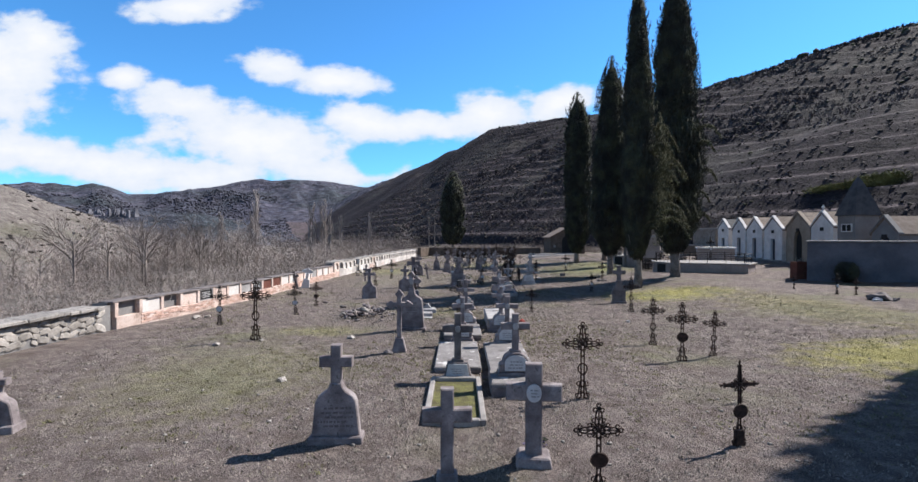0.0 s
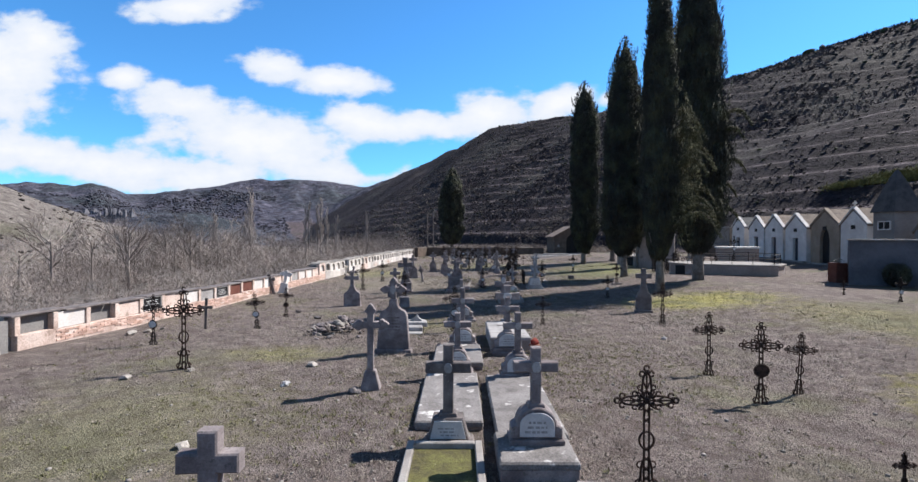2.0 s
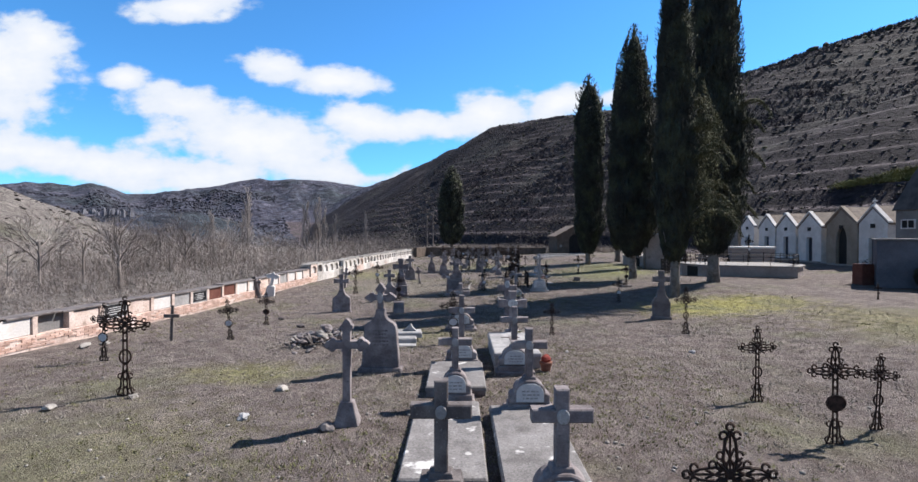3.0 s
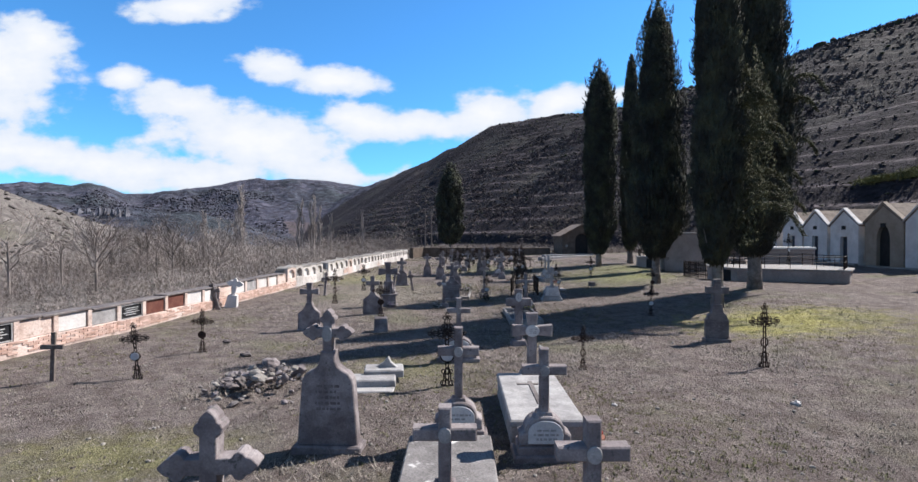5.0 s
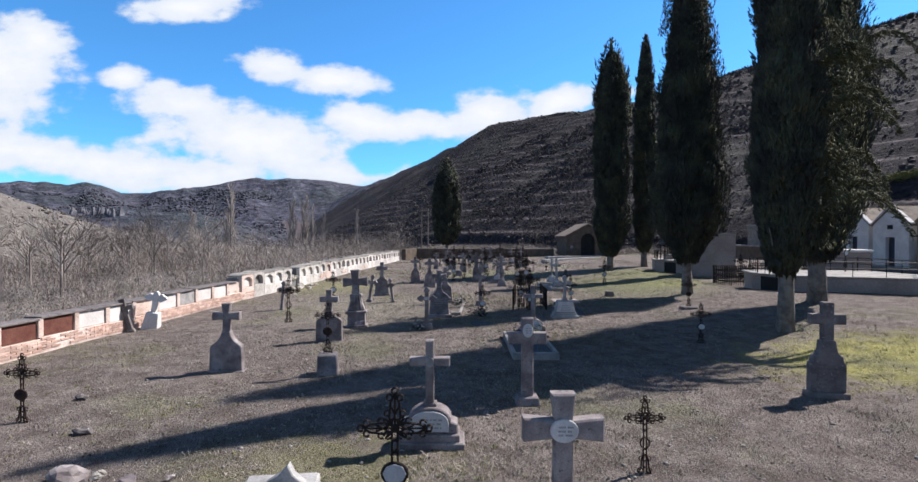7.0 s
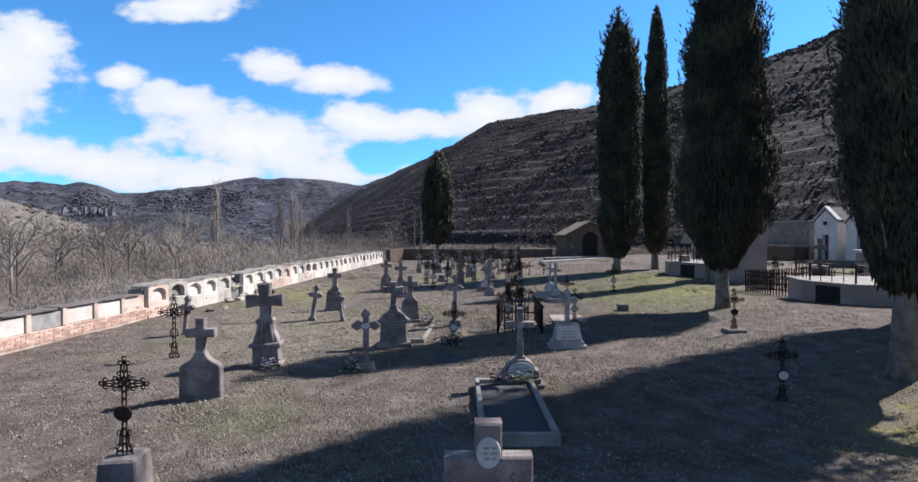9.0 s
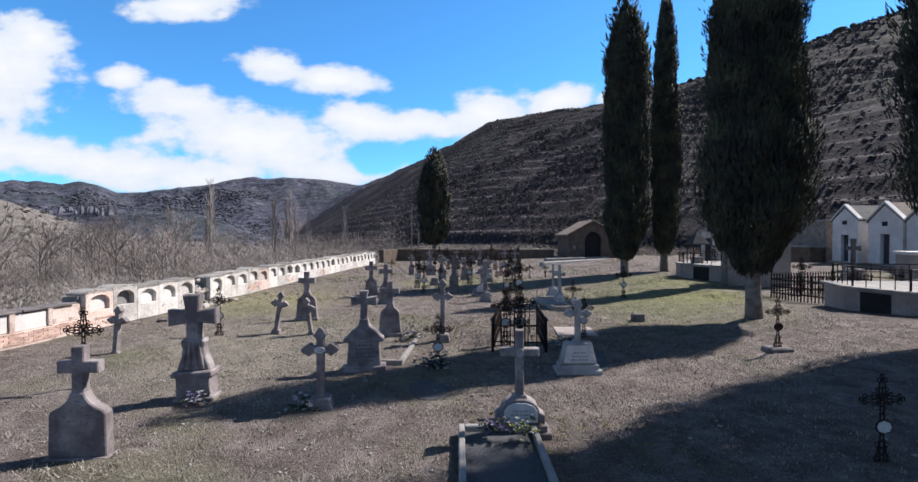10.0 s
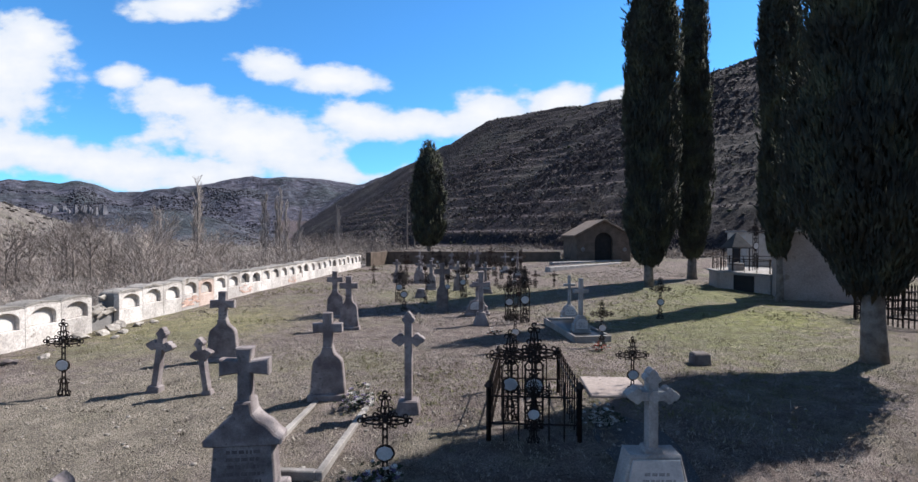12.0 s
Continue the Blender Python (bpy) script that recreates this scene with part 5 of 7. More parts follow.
def stone_cross(x, y, h, arms, t, rz=0, lean=0, tilt=0, style="plain", stone=None, foot=0.3, foot_h=0.22, oval=None, label="", arm=0.68, d=0.13, taper=0.75, oval_up=0.0):
    """A free-standing stone cross on a flared block."""
    stone = stone or STONE
    thing = tagged(new("grave_cross"), label or "weathered stone cross on a block foot", "grave cross", "stone grave crosses")
    bm = bmesh.new()
    block(bm, foot, foot * 0.85, -0.12, foot_h, taper, 0.018)
    part("foot", bm, stone, thing)
    bm = bmesh.new()
    carved_cross(bm, arms, foot_h - 0.02, h, t, foot_h + (h - foot_h) * arm, style, d)
    cross = part("cross", bm, stone, thing)
    if oval:
        bm = bmesh.new()
        disc(bm, 0, oval_up + foot_h + (h - foot_h) * arm, oval[0], oval[1], 0.022, -d / 2 - 0.008)
        plaque = part("plaque", bm, PLAQUE, cross, "white oval plaque")
        lettering(plaque, random.Random(int(x * 10)), oval[0] * 1.3, oval_up + foot_h + (h - foot_h) * arm - oval[1] * 0.5, oval_up + foot_h + (h - foot_h) * arm + oval[1] * 0.5, -d / 2 - 0.020, 3)
    return place(thing, x, y, rz, lean, tilt)


def draped_cross(x, y):
    """A heavy flared cross whose draped shaft stands on a boxed pedestal."""
    thing = tagged(new("grave_cross"), "heavy grey stone cross with carved drapery on a square pedestal", "grave cross", "stone grave crosses")
    bm = bmesh.new()
    block(bm, 0.62, 0.44, -0.1, 0.08, 1.0, 0.015)
    block(bm, 0.52, 0.36, 0.08, 0.42, 0.97, 0.012)
    block(bm, 0.62, 0.44, 0.42, 0.50, 1.0, 0.02)
    part("pedestal", bm, STONE, thing)
    bm = bmesh.new()
    right = [(0.25, 0.50), (0.24, 0.58), (0.18, 0.72), (0.16, 0.86), (0.185, 0.95), (0.16, 1.0), (0.09, 1.0)]
    slab(bm, right + [(-px, pz) for px, pz in right[::-1]], 0.24, 0.02)
    for k, fx in enumerate((-0.13, -0.05, 0.04, 0.12)):
        tube(bm, [(fx * 1.3, -0.115, 0.52), (fx, -0.125, 0.75), (fx * 0.8, -0.115, 0.97)], [0.03, 0.035, 0.02], 6)
    part("drapery", bm, STONE, thing, "carved hanging folds")
    bm = bmesh.new()
    slab(bm, cross_outline(0.74, 0.9, 1.72, 0.2, 1.36, "flared"), 0.19, 0.02)
    part("cross", bm, STONE, thing)
    return place(thing, x, y, 6, -2)


def eaved_stone(x, y):
    """A tablet under a little curved eave with a plain cross on top."""
    thing = tagged(new("headstone"), "grey headstone with curved eaves and a plain cross on top", "headstone", "stone headstones")
    rng = random.Random(3)
    bm = bmesh.new()
    block(bm, 0.86, 0.36, -0.1, 0.14, 0.98, 0.02)
    part("plinth", bm, STONE, thing)
    bm = bmesh.new()
    slab(bm, [(-0.33, 0.13), (0.33, 0.13), (0.29, 0.62), (-0.29, 0.62)], 0.24, 0.015)
    part("tablet", bm, STONE, thing)
    bm = bmesh.new()
    right = [(0.29, 0.60), (0.385, 0.61), (0.39, 0.67), (0.33, 0.71), (0.25, 0.80), (0.16, 0.86), (0.10, 0.93), (0.08, 1.05)]
    slab(bm, right + [(-px, pz) for px, pz in right[::-1]], 0.28, 0.015)
    part("eave", bm, STONE, thing)
    bm = bmesh.new()
    slab(bm, cross_outline(0.50, 1.02, 1.60, 0.13, 1.40, "flared"), 0.14, 0.014)
    part("cross", bm, STONE, thing)
    lettering(thing, rng, 0.5, 0.2, 0.58, -0.122, 5, material=WORN)
    return place(thing, x, y, 6)


def tall_trefoil_stone(x, y):
    """A broad tapering tablet with round shoulders, a slender neck and a small trefoil cross."""
    thing = tagged(new("headstone"), "tall grey headstone with round shoulders, trefoil cross and worn oval medallion", "headstone", "stone headstones")
    rng = random.Random(17)
    bm = bmesh.new()
    block(bm, 0.86, 0.30, -0.1, 0.12, 0.97, 0.02)
    part("plinth", bm, STONE, thing)
    bm = bmesh.new()
    right = [(0.37, 0.11), (0.315, 0.84), (0.30, 0.91), (0.255, 0.975), (0.18, 1.015), (0.125, 1.06), (0.095, 1.13), (0.085, 1.24)]
    slab(bm, right + [(-px, pz) for px, pz in right[::-1]], 0.17, 0.014)
    part("tablet", bm, STONE, thing)
    bm = bmesh.new()
    carved_cross(bm, 0.60, 1.22, 1.74, 0.118, 1.46, "trefoil", 0.14)
    cross = part("cross", bm, STONE, thing)
    bm = bmesh.new()
    disc(bm, 0, 1.45, 0.062, 0.095, 0.02, -0.078)
    part("medallion", bm, PALE_STONE, cross, "worn pale oval medallion")
    lettering(thing, rng, 0.34, 0.52, 0.86, -0.0855, 5, material=WORN)
    return place(thing, x, y, -3)


# ---- wrought iron crosses ----


def iron_master(kind):
    """A 1.3 m wrought iron cross with open scrollwork. kind: ring, dark, white, lattice, small."""
    labels = {"ring": "rusty openwork iron cross with an empty ring plaque", "dark": "rusty openwork iron cross with a dark round plate",
              "white": "black openwork iron cross with a white oval plaque", "lattice": "dense black scrollwork iron cross with a white plaque",
              "bar": "slim rusty iron cross with trefoil ends and a dark base plate"}
    thing = tagged(new("iron_cross"), labels[kind], "iron cross", "wrought iron grave crosses")
    m = IRON if kind in ("ring", "dark", "bar") else IRON_BLACK
    r = 0.0112
    gap = 0.026 if kind != "bar" else 0.02
    bm = bmesh.new()
    for sx in (-1, 1):
        tube(bm, [(sx * gap, 0, -0.15), (sx * gap, 0, 1.02)], r, 5)
    n = 9
    for i in range(n):
        z = 0.10 + 0.9 * i / n
        if abs(z - 0.52) > 0.1:
            tube(bm, [(-gap, 0, z), (gap, 0, z + 0.05)], r * 0.8, 4)
            tube(bm, [(gap, 0, z), (-gap, 0, z + 0.05)], r * 0.8, 4)
    part("shaft", bm, m, thing)
    bm = bmesh.new()
    for sx in (-1, 1):
        tube(bm, [(sx * gap, 0, 0.34), (sx * 0.055, 0, 0.24), (sx * 0.06, 0, 0.14), (sx * 0.10, 0, 0.02), (sx * 0.12, 0, -0.1)], r * 1.1, 5)
        tube(bm, arc(sx * 0.075, 0.075, 0.042, 0, 330, 9), r * 0.85, 4)
        tube(bm, arc(sx * 0.062, 0.27, 0.035, 0, 330, 9), r * 0.8, 4)
    tube(bm, [(-0.10, 0, 0.02), (0.10, 0, 0.02)], r, 4)
    part("foot", bm, m, thing, "scrolled iron foot")

    def limb(base, tip, wide):
        """A lens of two bars with scrolls, ending in a trefoil."""
        b, t = Vector(base), Vector(tip)
        d = (t - b)
        s = Vector((-d.z, 0, d.x)).normalized()
        k = d.length
        d.normalize()
        bm = bmesh.new()
        for side in (-1, 1):
            tube(bm, [b + s * side * gap, b + d * k * 0.3 + s * side * wide, b + d * k * 0.62 + s * side * wide * 0.75, b + d * k * 0.80 + s * side * 0.008], r, 5)
            c = b + d * k * 0.36 + s * side * wide * 1.35
            tube(bm, arc(c.x, c.z, wide * 0.52, 0, 320, 8), r * 0.85, 4)
            c = b + d * k * 0.74 + s * side * wide * 0.95
            tube(bm, arc(c.x, c.z, wide * 0.55, 0, 330, 8), r * 0.9, 4)
            tube(bm, [b + d * k * 0.15 + s * side * gap, b + d * k * 0.5 - s * side * wide * 0.6], r * 0.8, 4)
            if kind == "lattice":
                c = b + d * k * 0.1 + s * side * wide * 1.6
                tube(bm, arc(c.x, c.z, wide * 0.6, 0, 320, 8), r, 4)
        c = b + d * k * 0.90
        tube(bm, arc(c.x, c.z, wide * 0.55, 0, 324, 8), r * 0.95, 4, )
        tube(bm, [b + d * k * 0.94, t], [r * 1.3, r * 0.3], 4)
        tube(bm, [b, b + d * k * 0.85], r * 0.8, 4)
        return bm

    zc = 0.93
    wide = 0.050 if kind != "bar" else 0.024
    part("top", limb((0, 0, zc), (0, 0, 1.30), wide), m, thing)
    for sx in (-1, 1):
        part("arm", limb((0, 0, zc), (sx * 0.34, 0, zc), wide), m, thing)
    bm = bmesh.new()
    for a in (45, 135, 225, 315):
        c, s = math.cos(radians(a)), math.sin(radians(a))
        tube(bm, [(0, 0, zc), (c * 0.07, 0, zc + s * 0.07), (c * 0.13, 0, zc + s * 0.13)], [r, r * 1.6, r * 0.3], 4)
        tube(bm, arc(c * 0.085, zc + s * 0.085, 0.035, a, a + 320, 8), r * 0.8, 4)
    disc(bm, 0, zc, 0.035, 0.035, 0.03, 0, 10)
    part("rosette", bm, m, thing)
    bm = bmesh.new()
    if kind == "ring":
        tube(bm, [(0.075 * math.cos(6.2832 * i / 18), 0, 0.52 + 0.088 * math.sin(6.2832 * i / 18)) for i in range(18)], 0.012, 5, True)
        part("ring", bm, m, thing, "empty iron ring")
    else:
        disc(bm, 0, 0.54, 0.112, 0.096, 0.02, -0.02)
        tube(bm, [(0.115 * math.cos(6.2832 * i / 18), -0.022, 0.54 + 0.098 * math.sin(6.2832 * i / 18)) for i in range(18)], 0.010, 4, True)
        p = part("plate", bm, m, thing)
        if kind in ("white", "lattice"):
            bm = bmesh.new()
            disc(bm, 0, 0.54, 0.105, 0.088, 0.012, -0.034, 8)
            part("plaque", bm, PLAQUE, p, "white enamel plaque")
    if kind == "bar":
        bm = bmesh.new()
        block(bm, 0.16, 0.06, -0.1, 0.26, 0.9, 0.008)
        part("base_plate", bm, IRON, thing, "dark rusty base plate")
    if kind == "lattice":
        bm = bmesh.new()
        for side in (-1, 1):
            for i in range(6):
                z = 0.12 + 0.13 * i
                tube(bm, arc(side * 0.07, z, 0.05, 90, 90 + side * 300, 9), r, 4)
            tube(bm, [(side * 0.11, 0, -0.1), (side * 0.11, 0, 0.78), (side * 0.03, 0, 0.9)], r * 1.1, 4)
        part("scrollwork", bm, m, thing)
    return thing


IRONS = {k: iron_master(k) for k in ("ring", "dark", "white", "lattice", "bar")}
first_used = set()


def iron(kind, x, y, h, rz=0, lean=0, tilt=0, lift=0.0):
    m = pose(x, y, hz(x, y) + lift - 0.02, tilt, lean, rz) @ Matrix.Diagonal((h / 1.3 if h < 1.3 else (h / 1.3) ** 0.6, 1, h / 1.3, 1))
    if kind in first_used:
        return copy_thing(IRONS[kind], m @ Matrix.Diagonal((*[1 / v for v in IRONS[kind].scale], 1)))
    first_used.add(kind)
    IRONS[kind].matrix_basis = m
    return IRONS[kind]


def foot_block(x, y, w, d, h, rz=0, taper=0.9, stone=None, label="rough stone block under an iron cross"):
    thing = tagged(new("stone_block"), label, "block", "stone blocks")
    bm = bmesh.new()
    block(bm, w, d, -0.1, h, taper, 0.025)
    part("body", bm, stone or STONE, thing)
    return place(thing, x, y, rz)


# ---- plots ----


def plot(x, y, w, length, h=0.14, rz=0, fill=None, t=0.09, stone=None, label=""):
    """A kerbed grave; x, y the middle of its near end."""
    thing = tagged(new("kerbed_grave"), label or "low concrete kerb round a grave plot", "grave plot", "kerbed graves")
    for name, x0, x1, y0, y1 in (("kerb", -w / 2, -w / 2 + t, 0, length), ("kerb", w / 2 - t, w / 2, 0, length), ("kerb", -w / 2 + t, w / 2 - t, 0, t), ("kerb", -w / 2 + t, w / 2 - t, length - t, length)):
        bm = bmesh.new()
        block(bm, x1 - x0, y1 - y0, -0.2, h, 1.0, 0.012, (x0 + x1) / 2, (y0 + y1) / 2)
        part(name, bm, stone or CONCRETE, thing)
    if fill:
        bm = bmesh.new()
        flat_slab(bm, [(-w / 2 + t, t), (w / 2 - t, t), (w / 2 - t, length - t), (-w / 2 + t, length - t)], -0.1, h - 0.07, 0.005)
        part("bed", bm, fill, thing)
    return place(thing, x, y, rz)


def ledger(x, y, w, length, h=0.22, rz=0, stone=None, relief=False, label="", lid=0.07):
    """A raised stone slab over a grave; x, y the middle of its near end."""
    thing = tagged(new("ledger_tomb"), label or "raised grey stone slab over a grave", "tomb slab", "ledger tombs")
    bm = bmesh.new()
    block(bm, w * 0.96, length * 0.98, -0.15, h - lid, 1.0, 0.015, 0, length / 2)
    part("base", bm, stone or STONE, thing)
    bm = bmesh.new()
    block(bm, w, length, h - lid, h, 0.985, 0.02, 0, length / 2)
    top = part("slab", bm, stone or SLAB, thing, "flat lid slab stained by weather")
    if relief:
        bm = bmesh.new()
        block(bm, 0.07, 1.0, h - 0.004, h + 0.012, 1, 0.004, 0, length * 0.52)
        block(bm, 0.42, 0.07, h - 0.003, h + 0.013, 1, 0.004, 0, length * 0.70)
        part("relief_cross", bm, STONE_DARK, top, "dark cross laid on the slab")
    return place(thing, x, y, rz)


def flowers(x, y, z, mats, spread, count, seed, label, name="flower_bunch"):
    rng = random.Random(seed)
    thing = tagged(new(name), label, "flowers", "grave flowers")
    thing.location = (x, y, z)
    groups = {}
    for i in range(count):
        m = rng.choice(mats)
        groups.setdefault(m.name, (bmesh.new(), m))
        bm = groups[m.name][0]
        c = Vector((rng.gauss(0, spread * 0.45), rng.gauss(0, spread * 0.35), abs(rng.gauss(0, spread * 0.4)) + 0.02))
        k = rng.uniform(0.022, 0.05)
        for q in range(5):
            a = 6.283 * q / 5 + i
            e = c + Vector((math.cos(a), math.sin(a), 0.35)) * k
            f = c + Vector((math.cos(a + 0.9), math.sin(a + 0.9), 0.5)) * k * 0.8
            v = [bm.verts.new(p) for p in (c - Vector((0, 0, k * 0.3)), e, f)]
            bm.faces.new(v)
    for nm, (bm, m) in groups.items():
        part("leaves" if m is LEAF else "blossom", bm, m, thing)
    return thing

# ---- the graves, from the near end on ----
headstone(-1.62, 6.42, 1.31, 0.72, 3, seed=1, label="light grey headstone with curved shoulders and a square cross on top")
headstone(-6.35, 6.7, 0.85, 0.5, 8, lean=-3, seed=2, shape="ogee", text=False, label="small grey stone cross with a rounded base")
stone_cross(-0.13, 5.45, 1.05, 0.56, 0.15, rz=2, foot=0.3, foot_h=0.1, label="plain thick grey stone cross at the foot of a grave plot")
stone_cross(0.9, 5.8, 1.22, 0.66, 0.2, rz=-6, foot=0.5, foot_h=0.14, oval=(0.09, 0.11), label="broad grey stone cross with an oval medallion")
iron("dark", 1.45, 5.0, 1.0)
iron("ring", 2.06, 8.05, 1.31)
iron("bar", 3.61, 6.22, 1.12, rz=10)
iron("ring", 4.6, 7.9, 0.48)
iron("ring", 5.05, 12.6, 1.28, rz=4)
iron("dark", 5.05, 10.95, 1.36, rz=-5)
iron("ring", 5.98, 11.4, 1.10, lean=3)
iron("ring", 6.4, 18.0, 1.34, rz=8)
iron("white", 15.75, 20.2, 0.9)
iron("dark", 15.4, 22.3, 0.6)
iron("dark", 16.3, 19.9, 0.75)
headstone(6.76, 20.5, 1.62, 0.62, -8, seed=3, stone=STONE_DARK, shape="steps", neck=0.55, label="weathered grey headstone with stepped shoulders beside a cypress")
iron("ring", -5.2, 12.4, 1.62, rz=6)
iron("white", -7.3, 14.8, 1.25, rz=-8)
iron("white", -5.77, 17.2, 1.08, lean=-5)
iron("dark", -5.68, 19.3, 1.02)
headstone(-4.08, 22.1, 1.40, 0.74, 2, seed=4, stone=STONE, style="flared", neck=0.58, shape="round", text=False, plinth=0.06, label="grey headstone with round shoulders and a flared cross")
stone_cross(-1.39, 11.3, 1.48, 0.62, 0.115, rz=4, style="trefoil", foot=0.42, foot_h=0.36, taper=0.42, label="slim stone cross with trefoil ends on a flared foot")
tall_trefoil_stone(-1.37, 14.06)

# the double row of plots
plot(-0.06, 6.9, 0.92, 2.15, fill=MOSS, label="concrete kerbed grave filled with grass and moss")
pedestal_cross(-0.02, 9.25, 1.28, 0.66, seed=1, desk=True, base=0.08, arch=0.30, stone=STONE_DARK, arms=0.58, wide=1.25, label="dark grey stone cross on a sloping base with a white plaque")
ledger(-0.02, 9.55, 0.95, 2.4, 0.16)
ledger(0.98, 8.15, 0.88, 0.85, 0.24)
pedestal_cross(1.02, 8.75, 1.34, 0.74, seed=2, base=0.30, arch=0.36, wide=1.1)
ledger(1.03, 9.0, 0.9, 2.6, 0.2)
pedestal_cross(0.09, 12.15, 1.2, 0.6, seed=3)
ledger(0.1, 12.4, 1.0, 1.62, 0.2, label="grey stone ledger slab between two crosses")
pedestal_cross(1.16, 11.65, 1.26, 0.72, seed=4)
pedestal_cross(1.2, 13.85, 1.30, 0.74, seed=5)
pedestal_cross(0.2, 14.3, 1.45, 0.74, seed=6, disc_at=True)
ledger(1.3, 14.1, 0.95, 2.1, 0.34, stone=PALE_STONE, relief=True, label="pale raised tomb slab with a dark cross laid on it")
stone_cross(1.45, 16.45, 1.36, 0.68, 0.15, rz=0, style="flared", foot=0.72, foot_h=0.42, taper=0.42, oval=(0.12, 0.10), label="grey stone cross with a large oval plaque on a stepped foot")
iron("white", 0.0, 16.7, 1.32)
pedestal_cross(0.2, 18.65, 1.38, 0.9, seed=8)
stone_cross(1.69, 20.25, 1.42, 0.62, 0.19, foot=0.45, foot_h=0.16, oval=(0.085, 0.11), arm=0.74, oval_up=0.13, label="grey stone cross with a large oval medallion")
iron("ring", 2.67, 17.8, 0.9)

# middle
foot_block(-2.0, 21.9, 0.42, 0.4, 0.44, rz=8, taper=0.85)
iron("dark", -2.0, 21.9, 1.02, lift=0.44)
headstone(-2.76, 24.86, 1.36, 0.76, 4, seed=7, text=False, plinth=0.05, neck=0.66, shape="round")
draped_cross(-2.48, 26.95)
headstone(-2.80, 33.75, 1.50, 0.72, 4, seed=9, text=False)
stone_cross(-3.0, 31.75, 1.14, 0.46, 0.11, lean=8, style="trefoil", foot=0.26, foot_h=0.15)
stone_cross(-2.02, 31.6, 0.98, 0.36, 0.10, lean=-8, style="trefoil", foot=0.2, foot_h=0.1)
iron("ring", -4.72, 27.45, 1.42)
iron("white", -4.38, 31.55, 1.3)
stone_cross(-0.36, 26.55, 1.28, 0.58, 0.12, rz=5, style="trefoil", foot=0.42, foot_h=0.2, oval=(0.085, 0.05))
eaved_stone(-0.08, 28.6)
plot(0.17, 28.9, 0.95, 2.5, rz=-4)
headstone(0.05, 31.35, 1.42, 0.64, 4, seed=11, text=False)
headstone(-1.82, 39.2, 1.52, 0.6, 4, seed=12, text=False)
headstone(-0.9, 37.1, 1.52, 0.62, 4, seed=13, text=False)
iron("white", 1.38, 28.6, 1.12)
stone_cross(1.4, 30.85, 1.55, 0.5, 0.12, style="trefoil", foot=0.4, foot_h=0.22)
plot(2.29, 23.05, 1.03, 2.45, h=0.2, fill=GRAVEL, t=0.08, label="grey kerbed grave filled with dark gravel")
pedestal_cross(2.6, 25.58, 1.44, 0.82, seed=12, stone=STONE)
pedestal_cross(4.06, 28.3, 1.42, 0.86, seed=13, stone=PALE_STONE, wide=0.95, desk=True, style="trefoil", arch=0.42, label="pale worn stone cross with trefoil arms on a tapering base")
foot_block(8.73, 29.55, 0.55, 0.4, 0.12, stone=STONE_DARK)
iron("dark", 8.73, 29.55, 1.08, lift=0.10)
iron("white", 6.75, 24.7, 1.06)
iron("white", 8.5, 38.7, 1.35)
iron("white", 4.96, 31.3, 1.05)

# further on
stone_cross(-5.75, 29.7, 1.08, 0.42, 0.1, lean=5, style="trefoil", foot=0.2, foot_h=0.08, label="slim leaning stone cross near the niche wall")
headstone(1.6, 40.6, 1.7, 0.5, 3, seed=15, text=False, stone=STONE_DARK)
stone_cross(2.84, 37.9, 1.62, 0.55, 0.13, style="flared", foot=0.55, foot_h=0.42, taper=0.45)
pedestal_cross(2.8, 39.7, 1.25, 0.85, seed=16)
iron("white", 3.45, 34.5, 1.12)
iron("lattice", 3.75, 38.6, 1.5)
iron("lattice", 4.2, 38.3, 1.75)
iron("ring", 5.94, 47.1, 0.9)
iron("dark", 6.9, 47.4, 0.85)
plot(5.5, 35.5, 0.95, 2.7, h=0.2, fill=BLACK_STONE, stone=CONCRETE, t=0.06, rz=6, label="pale kerbed grave with a dark polished slab")
pedestal_cross(5.42, 36.4, 1.55, 0.55, seed=17, stone=PALE_STONE, arms=0.4)
pedestal_cross(5.6, 38.5, 1.45, 0.6, seed=18, stone=PALE_STONE, arms=0.36, wide=0.7)
iron("white", 5.6, 35.1, 1.12)
foot_block(7.15, 33.5, 0.36, 0.3, 0.26, stone=STONE_DARK, label="small dark stone block on the grass")
iron("ring", -2.4, 49.8, 1.05)
headstone(-1.15, 49.8, 1.3, 0.42, 3, seed=19, text=False)
headstone(0.1, 49.4, 1.25, 0.7, 3, seed=20, text=False)
foot_block(0.6, 43.9, 0.6, 0.45, 0.42, taper=0.5)
iron("white", 0.3, 40.2, 1.45)
headstone(1.7, 60.0, 1.3, 0.55, 0, seed=21, text=False)
headstone(-0.7, 61.5, 0.95, 0.5, 0, seed=22, text=False)
rows_rng = random.Random(12)
